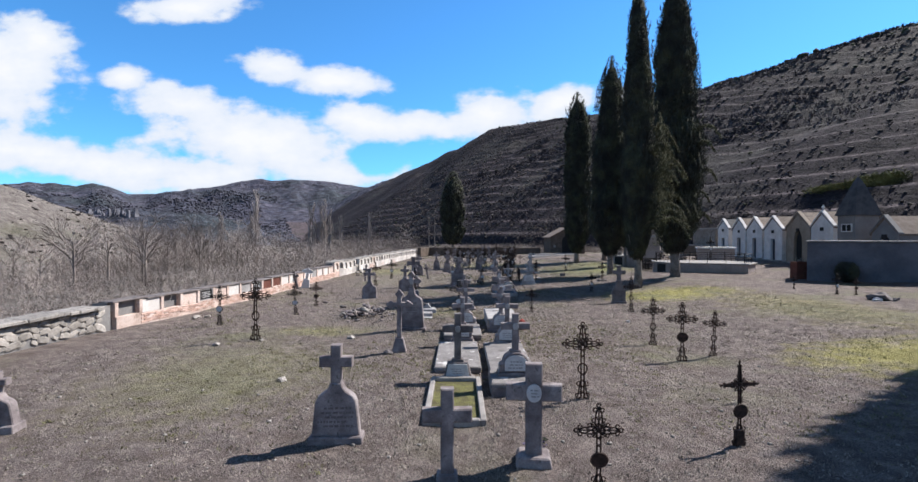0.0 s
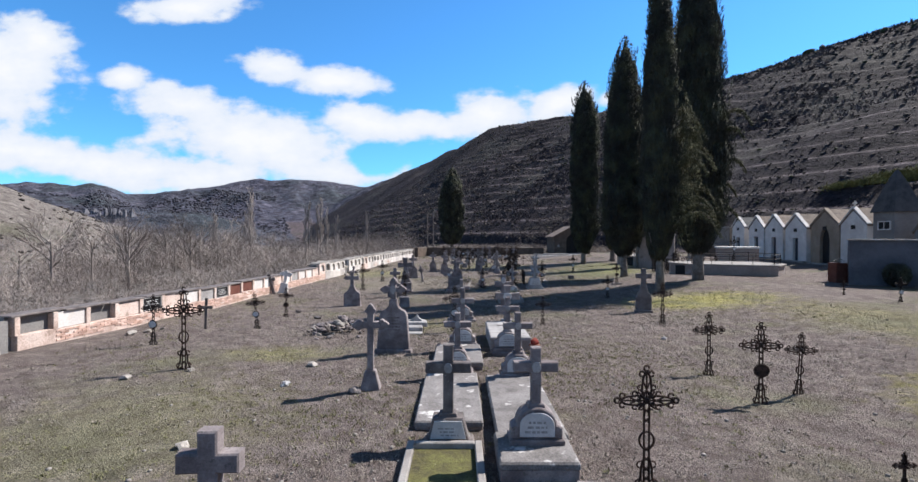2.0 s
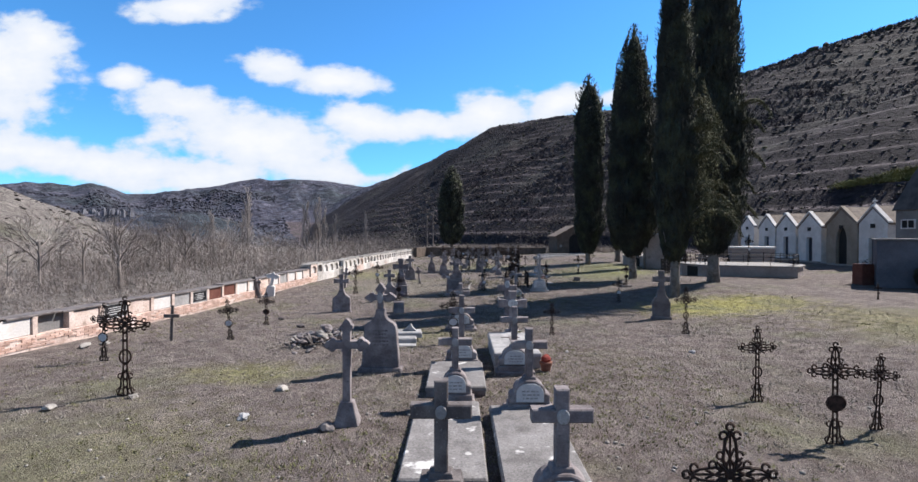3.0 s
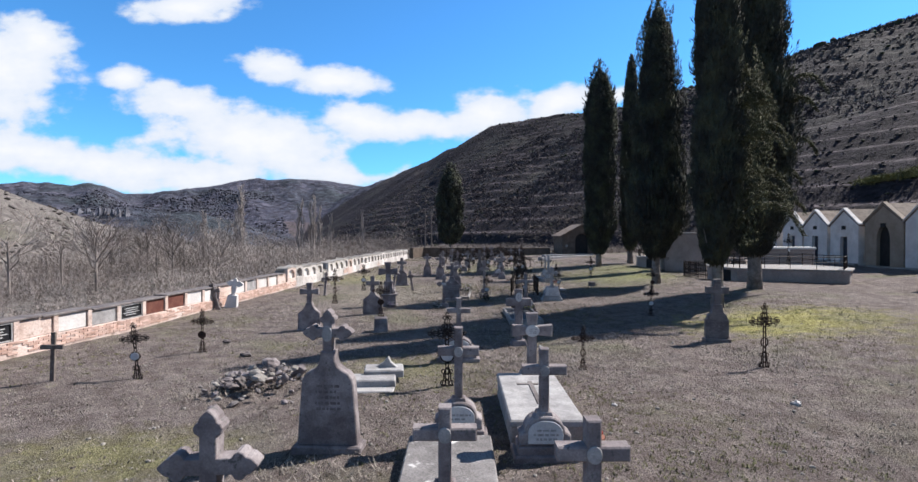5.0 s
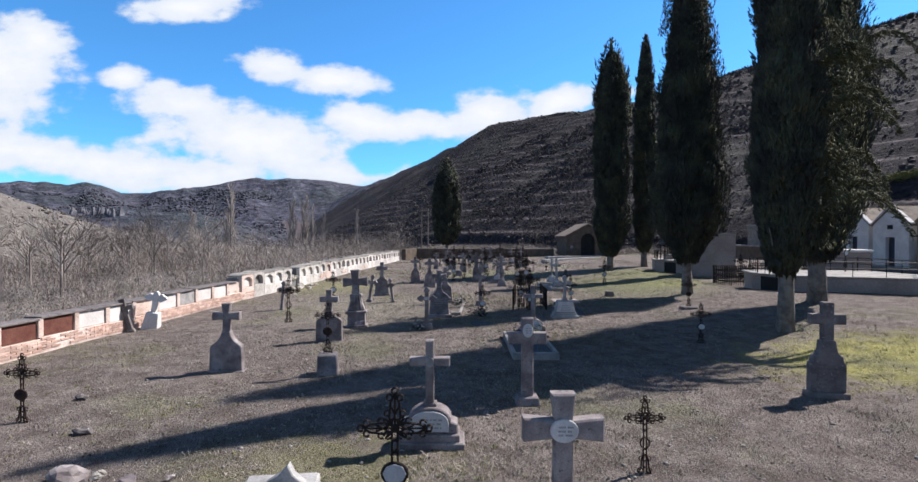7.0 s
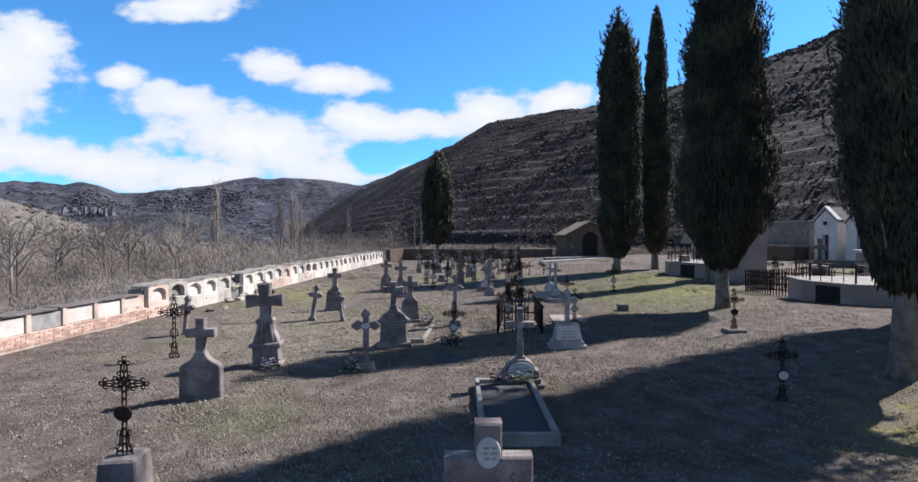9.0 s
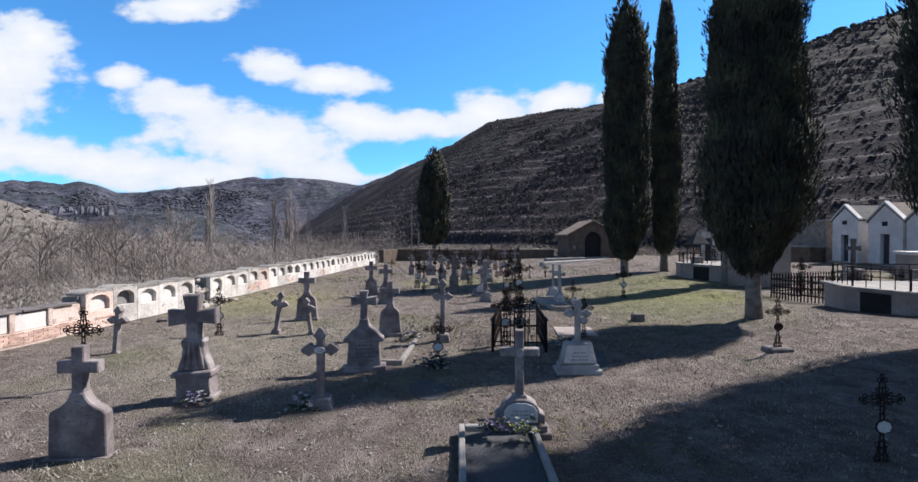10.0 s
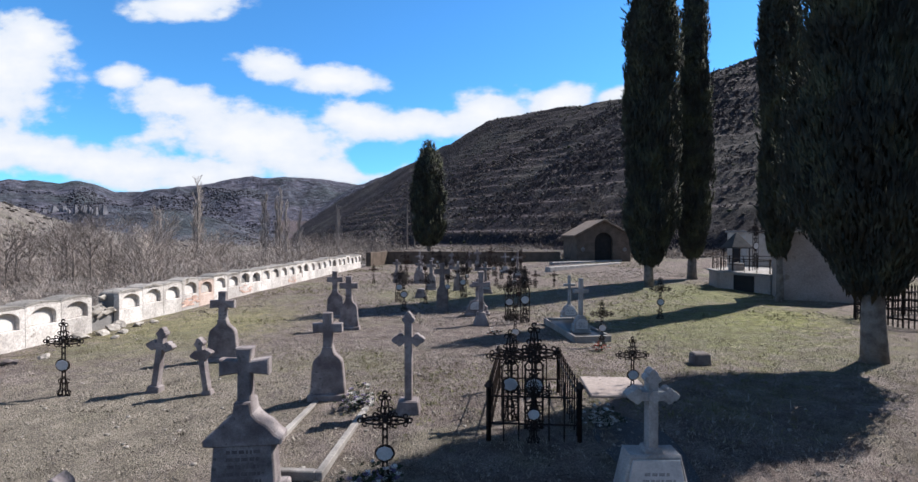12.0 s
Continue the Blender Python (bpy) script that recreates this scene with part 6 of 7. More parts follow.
for k, (gx, gy) in enumerate(((3.0, 61.5), (4.4, 53.3), (5.3, 55.6), (6.6, 57.6), (0.1, 63.5), (2.2, 46.2), (2.7, 52.6), (3.4, 45.2), (4.6, 44.0), (1.1, 54.4), (3.6, 57.9), (5.0, 49.6), (-0.4, 56.0), (2.4, 44.0), (4.1, 47.9), (0.9, 46.5), (3.3, 50.2), (5.7, 52.3), (1.9, 57.4), (-1.6, 58.5))):
    if k % 5 == 0:
        headstone(gx, gy, 1.25 + 0.3 * rows_rng.random(), 0.55, rows_rng.uniform(-6, 6), lean=rows_rng.uniform(-3, 3), seed=40 + k, text=False)
    elif k % 5 == 2:
        pedestal_cross(gx, gy, 1.3 + 0.3 * rows_rng.random(), 0.6, rows_rng.uniform(-6, 6), seed=40 + k)
    else:
        iron(("white", "lattice", "ring", "dark")[k % 4], gx, gy, 1.2 + 0.5 * rows_rng.random(), rows_rng.uniform(-10, 10), rows_rng.uniform(-4, 4))
far_rng = random.Random(27)
for k, (gx, gy) in enumerate(((-0.2, 42.6), (0.9, 42.2), (1.7, 43.4), (3.0, 42.0), (4.4, 41.4), (5.2, 46.0), (3.7, 49.0), (2.6, 48.6), (1.5, 51.4), (0.2, 52.4), (4.7, 51.7), (6.1, 54.6), (3.9, 55.2), (2.2, 60.6), (4.6, 60.2), (6.4, 61.0), (-1.0, 53.6), (0.6, 60.6))):
    iron(("lattice", "ring", "white", "lattice", "dark")[k % 5], gx, gy, 1.15 + 0.55 * far_rng.random(), far_rng.uniform(-12, 12), far_rng.uniform(-5, 5))
iron("lattice", 2.9, 30.5, 1.35)
iron("lattice", 3.2, 30.2, 1.5)
iron("white", 3.12, 29.75, 0.95)
stone_cross(-8.40, 26.5, 1.12, 0.6, 0.15, rz=14, lean=9, stone=WHITEWASH, style="trefoil", foot=0.46, foot_h=0.5, taper=0.7, label="white stone cross leaning on the niche wall")
stone_cross(-8.66, 26.05, 1.0, 0.45, 0.12, rz=20, lean=-14, stone=STONE_DARK, style="flared", foot=0.25, foot_h=0.1, label="dark stone cross fallen against the niche wall")


def wooden_cross():
    thing = tagged(new("wooden_cross"), "plain weathered wooden cross of two boards", "grave cross")
    bm = bmesh.new()
    block(bm, 0.07, 0.05, -0.15, 0.92, 1.0, 0.006)
    part("post", bm, WOOD, thing)
    bm = bmesh.new()
    block(bm, 0.36, 0.045, 0.62, 0.70, 1.0, 0.006, 0, -0.045)
    part("crossbar", bm, WOOD, thing)
    return place(thing, -7.16, 16.95, 12, 2)


wooden_cross()


def fence_run(thing, a, b, h, gap=0.13, stout=1.0):
    """Upright iron bars between two rails, from a to b."""
    a, b = Vector((*a, 0)), Vector((*b, 0))
    g = hz((a.x + b.x) / 2, (a.y + b.y) / 2) - thing.location.z
    o = Vector((thing.location.x, thing.location.y, 0))
    k = max(2, int((b - a).length / gap))
    for z in (0.22, h * 0.5, h * 0.78) if stout > 1 else (0.22, h * 0.78):
        bm = bmesh.new()
        tube(bm, [a - o + Vector((0, 0, g + z)), b - o + Vector((0, 0, g + z))], 0.013 * stout, 4)
        part("rail", bm, IRON_BLACK, thing)
    for i in range(k + 1):
        p = a.lerp(b, i / k) - o
        bm = bmesh.new()
        r = 0.032 if i in (0, k) else 0.011 * stout
        tube(bm, [p + Vector((0, 0, g - 0.1)), p + Vector((0, 0, g + h * 0.92)), p + Vector((0, 0, g + h * 0.95)), p + Vector((0, 0, g + h * 1.05))], [r, r, r * 1.9, r * 0.3], 4)
        part("post" if i in (0, k) else "bar", bm, IRON_BLACK, thing)


def enclosure(corners, h, label, gap=0.13, closed=True, stout=1.0):
    thing = tagged(new("iron_fence"), label, "fence", "grave railings")
    thing.location = (*corners[0], hz(*corners[0]))
    pairs = list(zip(corners, corners[1:])) + ([(corners[-1], corners[0])] if closed else [])
    for a, b in pairs:
        fence_run(thing, a, b, h, gap, stout)
    return thing


enclosure([(2.55, 29.85), (3.72, 29.75), (3.85, 31.7), (2.85, 31.8)], 0.74, "rusty black iron railing round a grave with scrollwork crosses", 0.19)
enclosure([(14.0, 37.9), (14.3, 36.7), (14.7, 35.45)], 0.95, "dense black iron railing beside a grey tomb", 0.12, False, 2.3)
enclosure([(17.4, 37.3), (17.2, 39.0), (14.2, 38.2)], 0.9, "black iron railing round a low tomb", 0.14, False, 2.0)


def box_tomb():
    thing = tagged(new("wall_tomb"), "tall plain pinkish grey box tomb with a thin lid", "tomb")
    thing.matrix_basis = pose(14.7, 42.45, hz(15.5, 42.0), 0, 0, -24.8)
    bm = bmesh.new()
    block(bm, 2.67, 1.6, -0.3, 2.6, 1.0, 0.02, 1.335, 0.8)
    part("body", bm, BEIGE, thing)
    bm = bmesh.new()
    block(bm, 2.75, 1.7, 2.6, 2.68, 1.0, 0.015, 1.335, 0.8)
    part("lid", bm, CONCRETE, thing, "thin pale lid")
    return thing


def lidded_tomb():
    thing = tagged(new("chest_tomb"), "brown rendered chest tomb with a white lid behind a railing", "tomb")
    thing.matrix_basis = pose(19.1, 36.2, hz(19.1, 36.2), 0, 0, -18)
    bm = bmesh.new()
    block(bm, 2.4, 1.2, -0.2, 1.72, 1.0, 0.02)
    part("body", bm, BEIGE, thing)
    bm = bmesh.new()
    block(bm, 2.55, 1.35, 1.72, 1.84, 1.0, 0.02)
    part("lid", bm, WHITEWASH, thing, "white lid slab")
    return thing


lidded_tomb()
box_tomb()


def flat_tomb(y, w, h, depth, wall, label, door=True, x=27.7):
    thing = tagged(new("burial_chapel"), label, "burial chapel", "row of burial chapels")
    thing.matrix_basis = pose(x, y, hz(x, y) - 0.05, 0, 0, -90)
    bm = bmesh.new()
    block(bm, w, depth, 0, h, 1.0, 0.02, 0, depth / 2)
    part("wall", bm, wall, thing)
    bm = bmesh.new()
    block(bm, w + 0.2, depth + 0.2, h, h + 0.12, 1.0, 0.02, 0, depth / 2)
    part("roof", bm, CONCRETE, thing)
    if door:
        bm = bmesh.new()
        slab(bm, [(-0.4, 0.05), (0.4, 0.05), (0.4, 2.0), (-0.4, 2.0)], 0.05, 0.01, -0.02)
        part("door", bm, DARK, thing, "dark door")
    return thing


flat_tomb(57.2, 5.4, 1.15, 0.9, BRICKWALL, "low brown brick wall with a pale top before a tomb", False, 27.6)
flat_tomb(57.3, 5.2, 3.1, 3.0, MASONRY, "long tomb of rough grey masonry with a flat roof", False, 28.9)
flat_tomb(56.6, 2.3, 2.5, 2.2, CREAM, "small cream rendered tomb with a flat cornice and dark door", True, 21.2)
iron("lattice", 16.4, 46.7, 2.4, rz=15, lift=0.95)
stone_cross(17.6, 38.4, 2.3, 0.5, 0.15, rz=-60, style="flared", foot=0.8, foot_h=1.1, taper=0.7, stone=STONE_DARK, label="tall grey stone cross on a high block inside a railing")
pedestal_cross(16.3, 37.2, 1.35, 0.8, rz=-60, seed=61, stone=CONCRETE)
iron("lattice", 18.6, 37.4, 1.6, rz=-40)
iron("white", 17.9, 36.6, 1.3, rz=-40)
iron("lattice", 16.6, 39.9, 1.5, rz=-30)


def lantern_canopy():
    """A little pointed iron roof on four posts over a grave lamp."""
    thing = tagged(new("grave_canopy"), "small pointed iron canopy on four thin posts", "canopy")
    for sx in (-0.38, 0.38):
        for sy in (-0.38, 0.38):
            bm = bmesh.new()
            tube(bm, [(sx, sy, -0.05), (sx, sy, 1.05)], 0.03, 6)
            part("post", bm, IRON_BLACK, thing)
    bm = bmesh.new()
    block(bm, 0.95, 0.95, 1.03, 1.12, 1.0, 0.01)
    block(bm, 0.92, 0.92, 1.12, 1.75, 0.08, 0.01)
    part("roof", bm, ROOF, thing)
    bm = bmesh.new()
    block(bm, 0.5, 0.5, -0.05, 0.35, 0.95, 0.02)
    part("base", bm, CONCRETE, thing)
    thing.location = (15.2, 46.2, 0.95)
    return thing


lantern_canopy()


def shed_shrub():
    rng = np.random.default_rng(71)
    thing = tagged(new("shrub"), "small dark evergreen shrub against a blue-grey wall", "shrub")
    thing.location = (20.35, 25.45, hz(20.35, 25.45))
    k = 2600
    ang, t = rng.random(k) * 6.283, rng.random(k)
    r = 0.5 * np.sqrt(1 - (2 * t - 1) ** 2 * 0.9) * (0.6 + 0.45 * rng.random(k))
    v, f = sprays(rng, np.stack([r * np.cos(ang), r * np.sin(ang), 0.1 + 0.95 * t], -1), ang, 0.16, 0.9, 0.6)
    leaves = new("foliage", raw_mesh("foliage", v, f, [NEEDLE]))
    leaves.parent = thing
    bm = bmesh.new()
    tube(bm, [(0, 0, -0.1), (0.03, 0, 0.5)], [0.04, 0.02], 6)
    part("stem", bm, BARK, thing)


shed_shrub()
iron("white", 17.2, 33.2, 1.5, rz=20, lift=0.98)


def ledger_low(x, y, w, length, rz, label):
    return ledger(x, y, w, length, 0.06, rz, BEIGE, label=label, lid=0.05)


ledger_low(4.85, 31.4, 1.05, 1.1, -4, "low pale pinkish slab lying on the grass")


def gravel_bed(x, y, w, length, label):
    thing = tagged(new("gravel_bed"), label, "grave plot")
    bm = bmesh.new()
    outline = [(w / 2 * math.cos(a) * (1 + 0.12 * math.sin(3 * a)), length / 2 * math.sin(a)) for a in [6.2832 * i / 28 for i in range(28)]]
    flat_slab(bm, outline, -0.1, 0.045, 0.02)
    part("bed", bm, GRAVEL, thing)
    return place(thing, x, y)


gravel_bed(4.45, 29.5, 1.0, 2.4, "bed of dark bluish gravel behind a pale cross")
gravel_bed(1.3, 27.6, 0.85, 1.5, "small bed of dark bluish gravel")

flowers(-2.35, 26.6, hz(-2.35, 26.6), [PETAL_VIOLET, PETAL_VIOLET, LEAF, PETAL_WHITE], 0.2, 70, 1, "bunch of faded violet and white flowers at a pedestal")
flowers(-0.62, 26.4, hz(-0.62, 26.4), [LEAF, PETAL_WHITE, LEAF], 0.24, 60, 2, "green leaves and small white flowers")
flowers(2.62, 25.1, hz(2.6, 24.8) + 0.16, [PETAL_WHITE, PETAL_YELLOW, LEAF], 0.2, 80, 3, "white and yellow flowers inside a kerbed grave")
flowers(2.2, 25.15, hz(2.2, 24.9) + 0.16, [LEAF, LEAF, PETAL_VIOLET], 0.18, 60, 4, "dark leafy flowers inside a kerbed grave")
flowers(0.62, 31.0, hz(0.6, 31.0), [LEAF, LEAF, PETAL_VIOLET, PETAL_WHITE], 0.3, 150, 5, "wilted wreath lying beside a kerb")
flowers(1.3, 28.5, hz(1.3, 28.5) + 0.05, [LEAF, LEAF, PETAL_VIOLET, LEAF, PETAL_WHITE], 0.32, 190, 6, "dark wreath hung at the foot of an iron cross", "wreath")
flowers(4.2, 30.3, hz(4.2, 30.3), [PETAL_WHITE, PETAL_WHITE, LEAF], 0.26, 110, 7, "white flowers beside the iron railing")
flowers(5.4, 34.6, hz(5.4, 34.6), [PETAL_RED, LEAF, PETAL_WHITE], 0.22, 60, 8, "red flowers and leaves in front of a pale grave")
flowers(3.1, 36.4, hz(3.1, 36.4), [PETAL_WHITE, PETAL_RED, LEAF], 0.2, 50, 9, "small red and white flowers on the grass")
flowers(1.58, 16.1, hz(1.5, 16.1) + 0.35, [PETAL_WHITE, PETAL_YELLOW], 0.06, 14, 10, "few pale flowers leaning on a cross foot")
flowers(0.98, 6.2, hz(0.9, 6.2), [LEAF, PETAL_VIOLET], 0.14, 40, 11, "small dark bunch of old flowers")
flowers(6.0, 38.0, hz(6, 38), [PETAL_YELLOW, LEAF], 0.2, 40, 12, "yellow flowers beside a pale grave")
flowers(19.6, 27.95, hz(19.6, 28.0) + 1.0, [PETAL_WHITE, PETAL_WHITE, LEAF], 0.25, 50, 13, "white flowers on a red-brown block")


def flower_pot():
    thing = tagged(new("flower_pot"), "small red clay flower pot with red flowers", "flower pot")
    bm = bmesh.new()
    tube(bm, [(0, 0, -0.02), (0, 0, 0.16), (0, 0, 0.17), (0, 0, 0.21)], [0.075, 0.11, 0.125, 0.125], 14)
    part("pot", bm, TERRACOTTA, thing)
    bm = bmesh.new()
    bmesh.ops.create_icosphere(bm, subdivisions=2, radius=0.11)
    for v in bm.verts:
        v.co = v.co * (0.85 + 0.3 * noise.noise(v.co * 22)) + Vector((0, 0, 0.26))
    part("blossom", bm, PETAL_RED, thing)
    return place(thing, 1.82, 13.95)


flower_pot()


def boulder_mesh(seed, material):
    rng = random.Random(seed)
    bm = bmesh.new()
    bmesh.ops.create_icosphere(bm, subdivisions=2, radius=0.5)
    for v in bm.verts:
        q = noise.noise(v.co * 2.2 + Vector((seed, 0, 0)))
        v.co *= 0.85 + 0.55 * q
        for n in (Vector((0.6, 0.3, 0.7)), Vector((-0.7, 0.2, 0.6)), Vector((0.1, -0.8, 0.5)), Vector((0, 0.3, -0.9))):
            n = n.normalized()
            over = v.co.dot(n) - 0.36
            if over > 0:
                v.co -= n * over
    return mesh_of("stone", bm, material)


def rubble_heap():
    rng = random.Random(21)
    heap = tagged(new("rubble_heap"), "heap of broken pale stones and slabs on the grass", "rubble")
    heap.location = (-3.2, 16.7, 0)
    kinds = [boulder_mesh(s, m) for s, m in enumerate((RUBBLE, STONE, STONE_DARK, STONE_DARK, STONE, RUBBLE))]
    for i in range(110):
        u, w = rng.gauss(0, 0.55), rng.gauss(0, 0.38)
        size = rng.uniform(0.05, 0.15) + (0.16 if i % 9 == 0 else 0.0)
        rise = max(0, 0.32 - 0.22 * (u * u + w * w)) * rng.random()
        gz = hz(-3.2 + u, 16.7 + w)
        piece("stone", rng.choice(kinds), Matrix.Translation((u, w, gz + rise + size * 0.18)) @ Euler((rng.gauss(0, 0.4), rng.gauss(0, 0.4), rng.random() * 6)).to_matrix().to_4x4() @ Matrix.Diagonal((size * 1.35, size * 1.05, size * 0.75, 1)), heap)
    return heap


rubble_heap()


def slab_stack():
    thing = tagged(new("broken_slabs"), "stack of broken pale stone slabs on the grass", "rubble")
    for i, (x, y, z, w, d, t, rz) in enumerate(((-0.05, -0.25, 0.0, 0.75, 0.42, 0.07, 4), (-0.08, -0.02, 0.07, 0.78, 0.40, 0.12, 6), (0.05, 0.32, 0.14, 0.72, 0.42, 0.13, 8))):
        bm = bmesh.new()
        block(bm, w, d, 0, t, 0.98, 0.02)
        ob = part("slab", bm, PALE_STONE, thing)
        ob.matrix_basis = pose(x, y, z, 2, 1, rz)
    bm = bmesh.new()
    slab(bm, [(-0.22, 0), (0.2, 0), (0.08, 0.1), (0.03, 0.2), (-0.06, 0.1)], 0.1, 0.01)
    part("fragment", bm, PALE_STONE, thing).matrix_basis = pose(0.1, 0.35, 0.26)
    return place(thing, -1.22, 16.75)


slab_stack()
loose_rng = random.Random(33)
LOOSE = [boulder_mesh(s, m) for s, m in ((20, RUBBLE), (21, STONE_DARK), (22, WHITE_STONE))]
for k, (x, y, size, kind) in enumerate(((-2.93, 11.55, 0.2, 2), (-2.87, 12.85, 0.22, 0), (-1.3, 11.5, 0.13, 0), (-1.62, 11.1, 0.24, 1), (-5.9, 11.75, 0.2, 0), (-3.26, 8.95, 0.18, 0), (-4.5, 18.9, 0.24, 1), (-8.8, 16.2, 0.3, 0), (-8.6, 16.6, 0.22, 0), (-8.5, 17.1, 0.16, 0), (5.52, 15.8, 0.16, 2), (-5.0, 12.3, 0.16, 0), (-5.6, 20.3, 0.22, 1), (15.8, 18.2, 0.75, 1), (15.5, 18.0, 0.35, 2), (16.1, 17.9, 0.3, 1), (-7.0, 33.4, 0.3, 1), (-6.7, 33.9, 0.25, 0), (-7.50, 35.95, 0.40, 0), (-7.30, 36.45, 0.36, 0), (-7.45, 37.05, 0.44, 0), (-6.90, 36.65, 0.28, 0), (-7.10, 37.55, 0.32, 0), (-7.60, 37.45, 0.48, 0), (-6.70, 36.05, 0.20, 0), (-7.00, 38.15, 0.24, 0), (2.6, 15.6, 0.1, 2), (2.2, 20.0, 0.12, 2), (5.3, 26.6, 0.1, 2))):
    st = tagged(new("loose_stone", LOOSE[kind]), ("pale broken stone lying on the grass", "dark lichened stone lying on the grass", "white marble chip lying on the grass")[kind], "stone", "loose stones")
    st.matrix_basis = pose(x, y, hz(x, y) + size * 0.12, loose_rng.uniform(-20, 20), loose_rng.uniform(-20, 20), loose_rng.uniform(0, 360)) @ Matrix.Diagonal((size * 1.2, size, size * 0.7, 1))


def utility_poles():
    thing = tagged(new("utility_poles"), "pair of wooden power line poles with a crossarm", "utility pole")
    thing.location = (-6.2, 110.0, hz(-6.2, 110))
    for sx in (-0.65, 0.65):
        bm = bmesh.new()
        tube(bm, [(sx, 0, -0.5), (sx, 0, 8.2)], [0.15, 0.1], 8)
        part("pole", bm, WOOD, thing)
    bm = bmesh.new()
    tube(bm, [(-1.1, 0, 7.7), (1.1, 0, 7.7)], 0.06, 6)
    part("crossarm", bm, WOOD, thing)


utility_poles()

# ---- scrub, trees of the valley, grass ----
ICO_V, ICO_F = None, None


def ico_arrays():
    bm = bmesh.new()
    bmesh.ops.create_icosphere(bm, subdivisions=1, radius=1.0)
    v = np.array([tuple(q.co) for q in bm.verts])
    f = np.array([[q.index for q in face.verts] for face in bm.faces])
    bm.free()
    return v, f


ICO_V, ICO_F = ico_arrays()


OCT_V = np.array([(1, 0, 0), (0, 1, 0), (-1, 0, 0), (0, -1, 0), (0, 0, 1), (0, 0, -1)], dtype=float)
OCT_F = np.array([(0, 1, 4), (1, 2, 4), (2, 3, 4), (3, 0, 4), (1, 0, 5), (2, 1, 5), (3, 2, 5), (0, 3, 5)])


def clumps(rng, x, y, size, flat=0.75, long=1.0, rough=False):
    """Uneven low bushes on the ground at x, y; rough: simpler ones for far off."""
    base, tris = (OCT_V, OCT_F) if rough else (ICO_V, ICO_F)
    k = len(x)
    z = ground_height(x, y)
    v = base[None] * (1 + (0.8 if rough else 0.55) * (rng.random((k, len(base), 1)) - 0.5))
    v = v * (size[:, None, None] * np.stack([np.full(k, long), np.ones(k), np.full(k, flat)], -1)[:, None, :])
    turn = rng.random(k) * 6.283 if long == 1 else 2.0 + 0.5 * rng.normal(size=k)
    c, s = np.cos(turn)[:, None], np.sin(turn)[:, None]
    vx, vy = v[..., 0] * c - v[..., 1] * s, v[..., 0] * s + v[..., 1] * c
    verts = np.stack([vx + x[:, None], vy + y[:, None], v[..., 2] + z[:, None] + (size * flat * 0.35)[:, None]], -1).reshape(-1, 3)
    faces = (np.arange(k)[:, None, None] * len(base) + tris[None]).reshape(-1, 3)
    return verts, faces


def hill_scrub():
    rng = np.random.default_rng(40)
    n = 95000
    b = np.radians(rng.uniform(-24, 50, n))
    r = 50 + 330 * rng.random(n) ** 0.85
    x, y = r * np.sin(b), r * np.cos(b)
    p, a = 0.906 * x + 0.423 * y, -0.423 * x + 0.906 * y
    z = ground_height(x, y)
    # thick along the terrace edges, thin on the treads
    z2 = ground_height(x - 0.906 * 1.6, y - 0.423 * 1.6)
    steep = (z - z2) / 1.6
    keep = (p > 52) & (p < 215) & (rng.random(n) < 0.05 + 0.30 * (steep > 0.6) + 0.10 * (fbm(x * 0.03, y * 0.03, 3, 50) > 0.05))
    x, y = x[keep], y[keep]
    k = len(x)
    size = (0.16 + 0.55 * rng.random(k) ** 2.8) * np.clip(np.hypot(x, y) / 190, 0.4, 1.0)
    kind = rng.random(k)
    pale = (0.906 * y - 0.423 * x > 66) & (rng.random(k) < 0.35)
    kind[pale] = 0.63 + 0.24 * kind[pale]
    for lo, hi, m, label, nm in ((0, 0.62, SCRUB, "dark low scrub growing along the terrace walls", "hill_scrub"), (0.62, 0.88, HILL_TUFT, "pale dry tufts and shrubs on the terraces", "hill_tufts"), (0.88, 1.0, EVERGREEN, "dull green shrubs on the terraces", "hill_shrubs")):
        q = (kind >= lo) & (kind < hi)
        v, f = clumps(rng, x[q], y[q], size[q], 0.8, 1.25, True)
        tagged(new(nm, raw_mesh(nm, v, f, [m])), label, "scrub", kind="stuff")


hill_scrub()


def skyline_trees():
    rng = np.random.default_rng(41)
    a = 40 + 380 * rng.random(260) ** 2.2
    p = 188 + rng.normal(0, 9, 260)
    x, y = 0.906 * p - 0.423 * a, 0.423 * p + 0.906 * a
    v, f = clumps(rng, x, y, (0.4 + 1.0 * rng.random(260) ** 1.5) * np.where(a < 170, 1.0, 0.6), 0.95)
    tagged(new("ridge_bushes", raw_mesh("ridge_bushes", v, f, [EVERGREEN])), "dark bushes along the hill's ridge", "bush", kind="stuff")


skyline_trees()


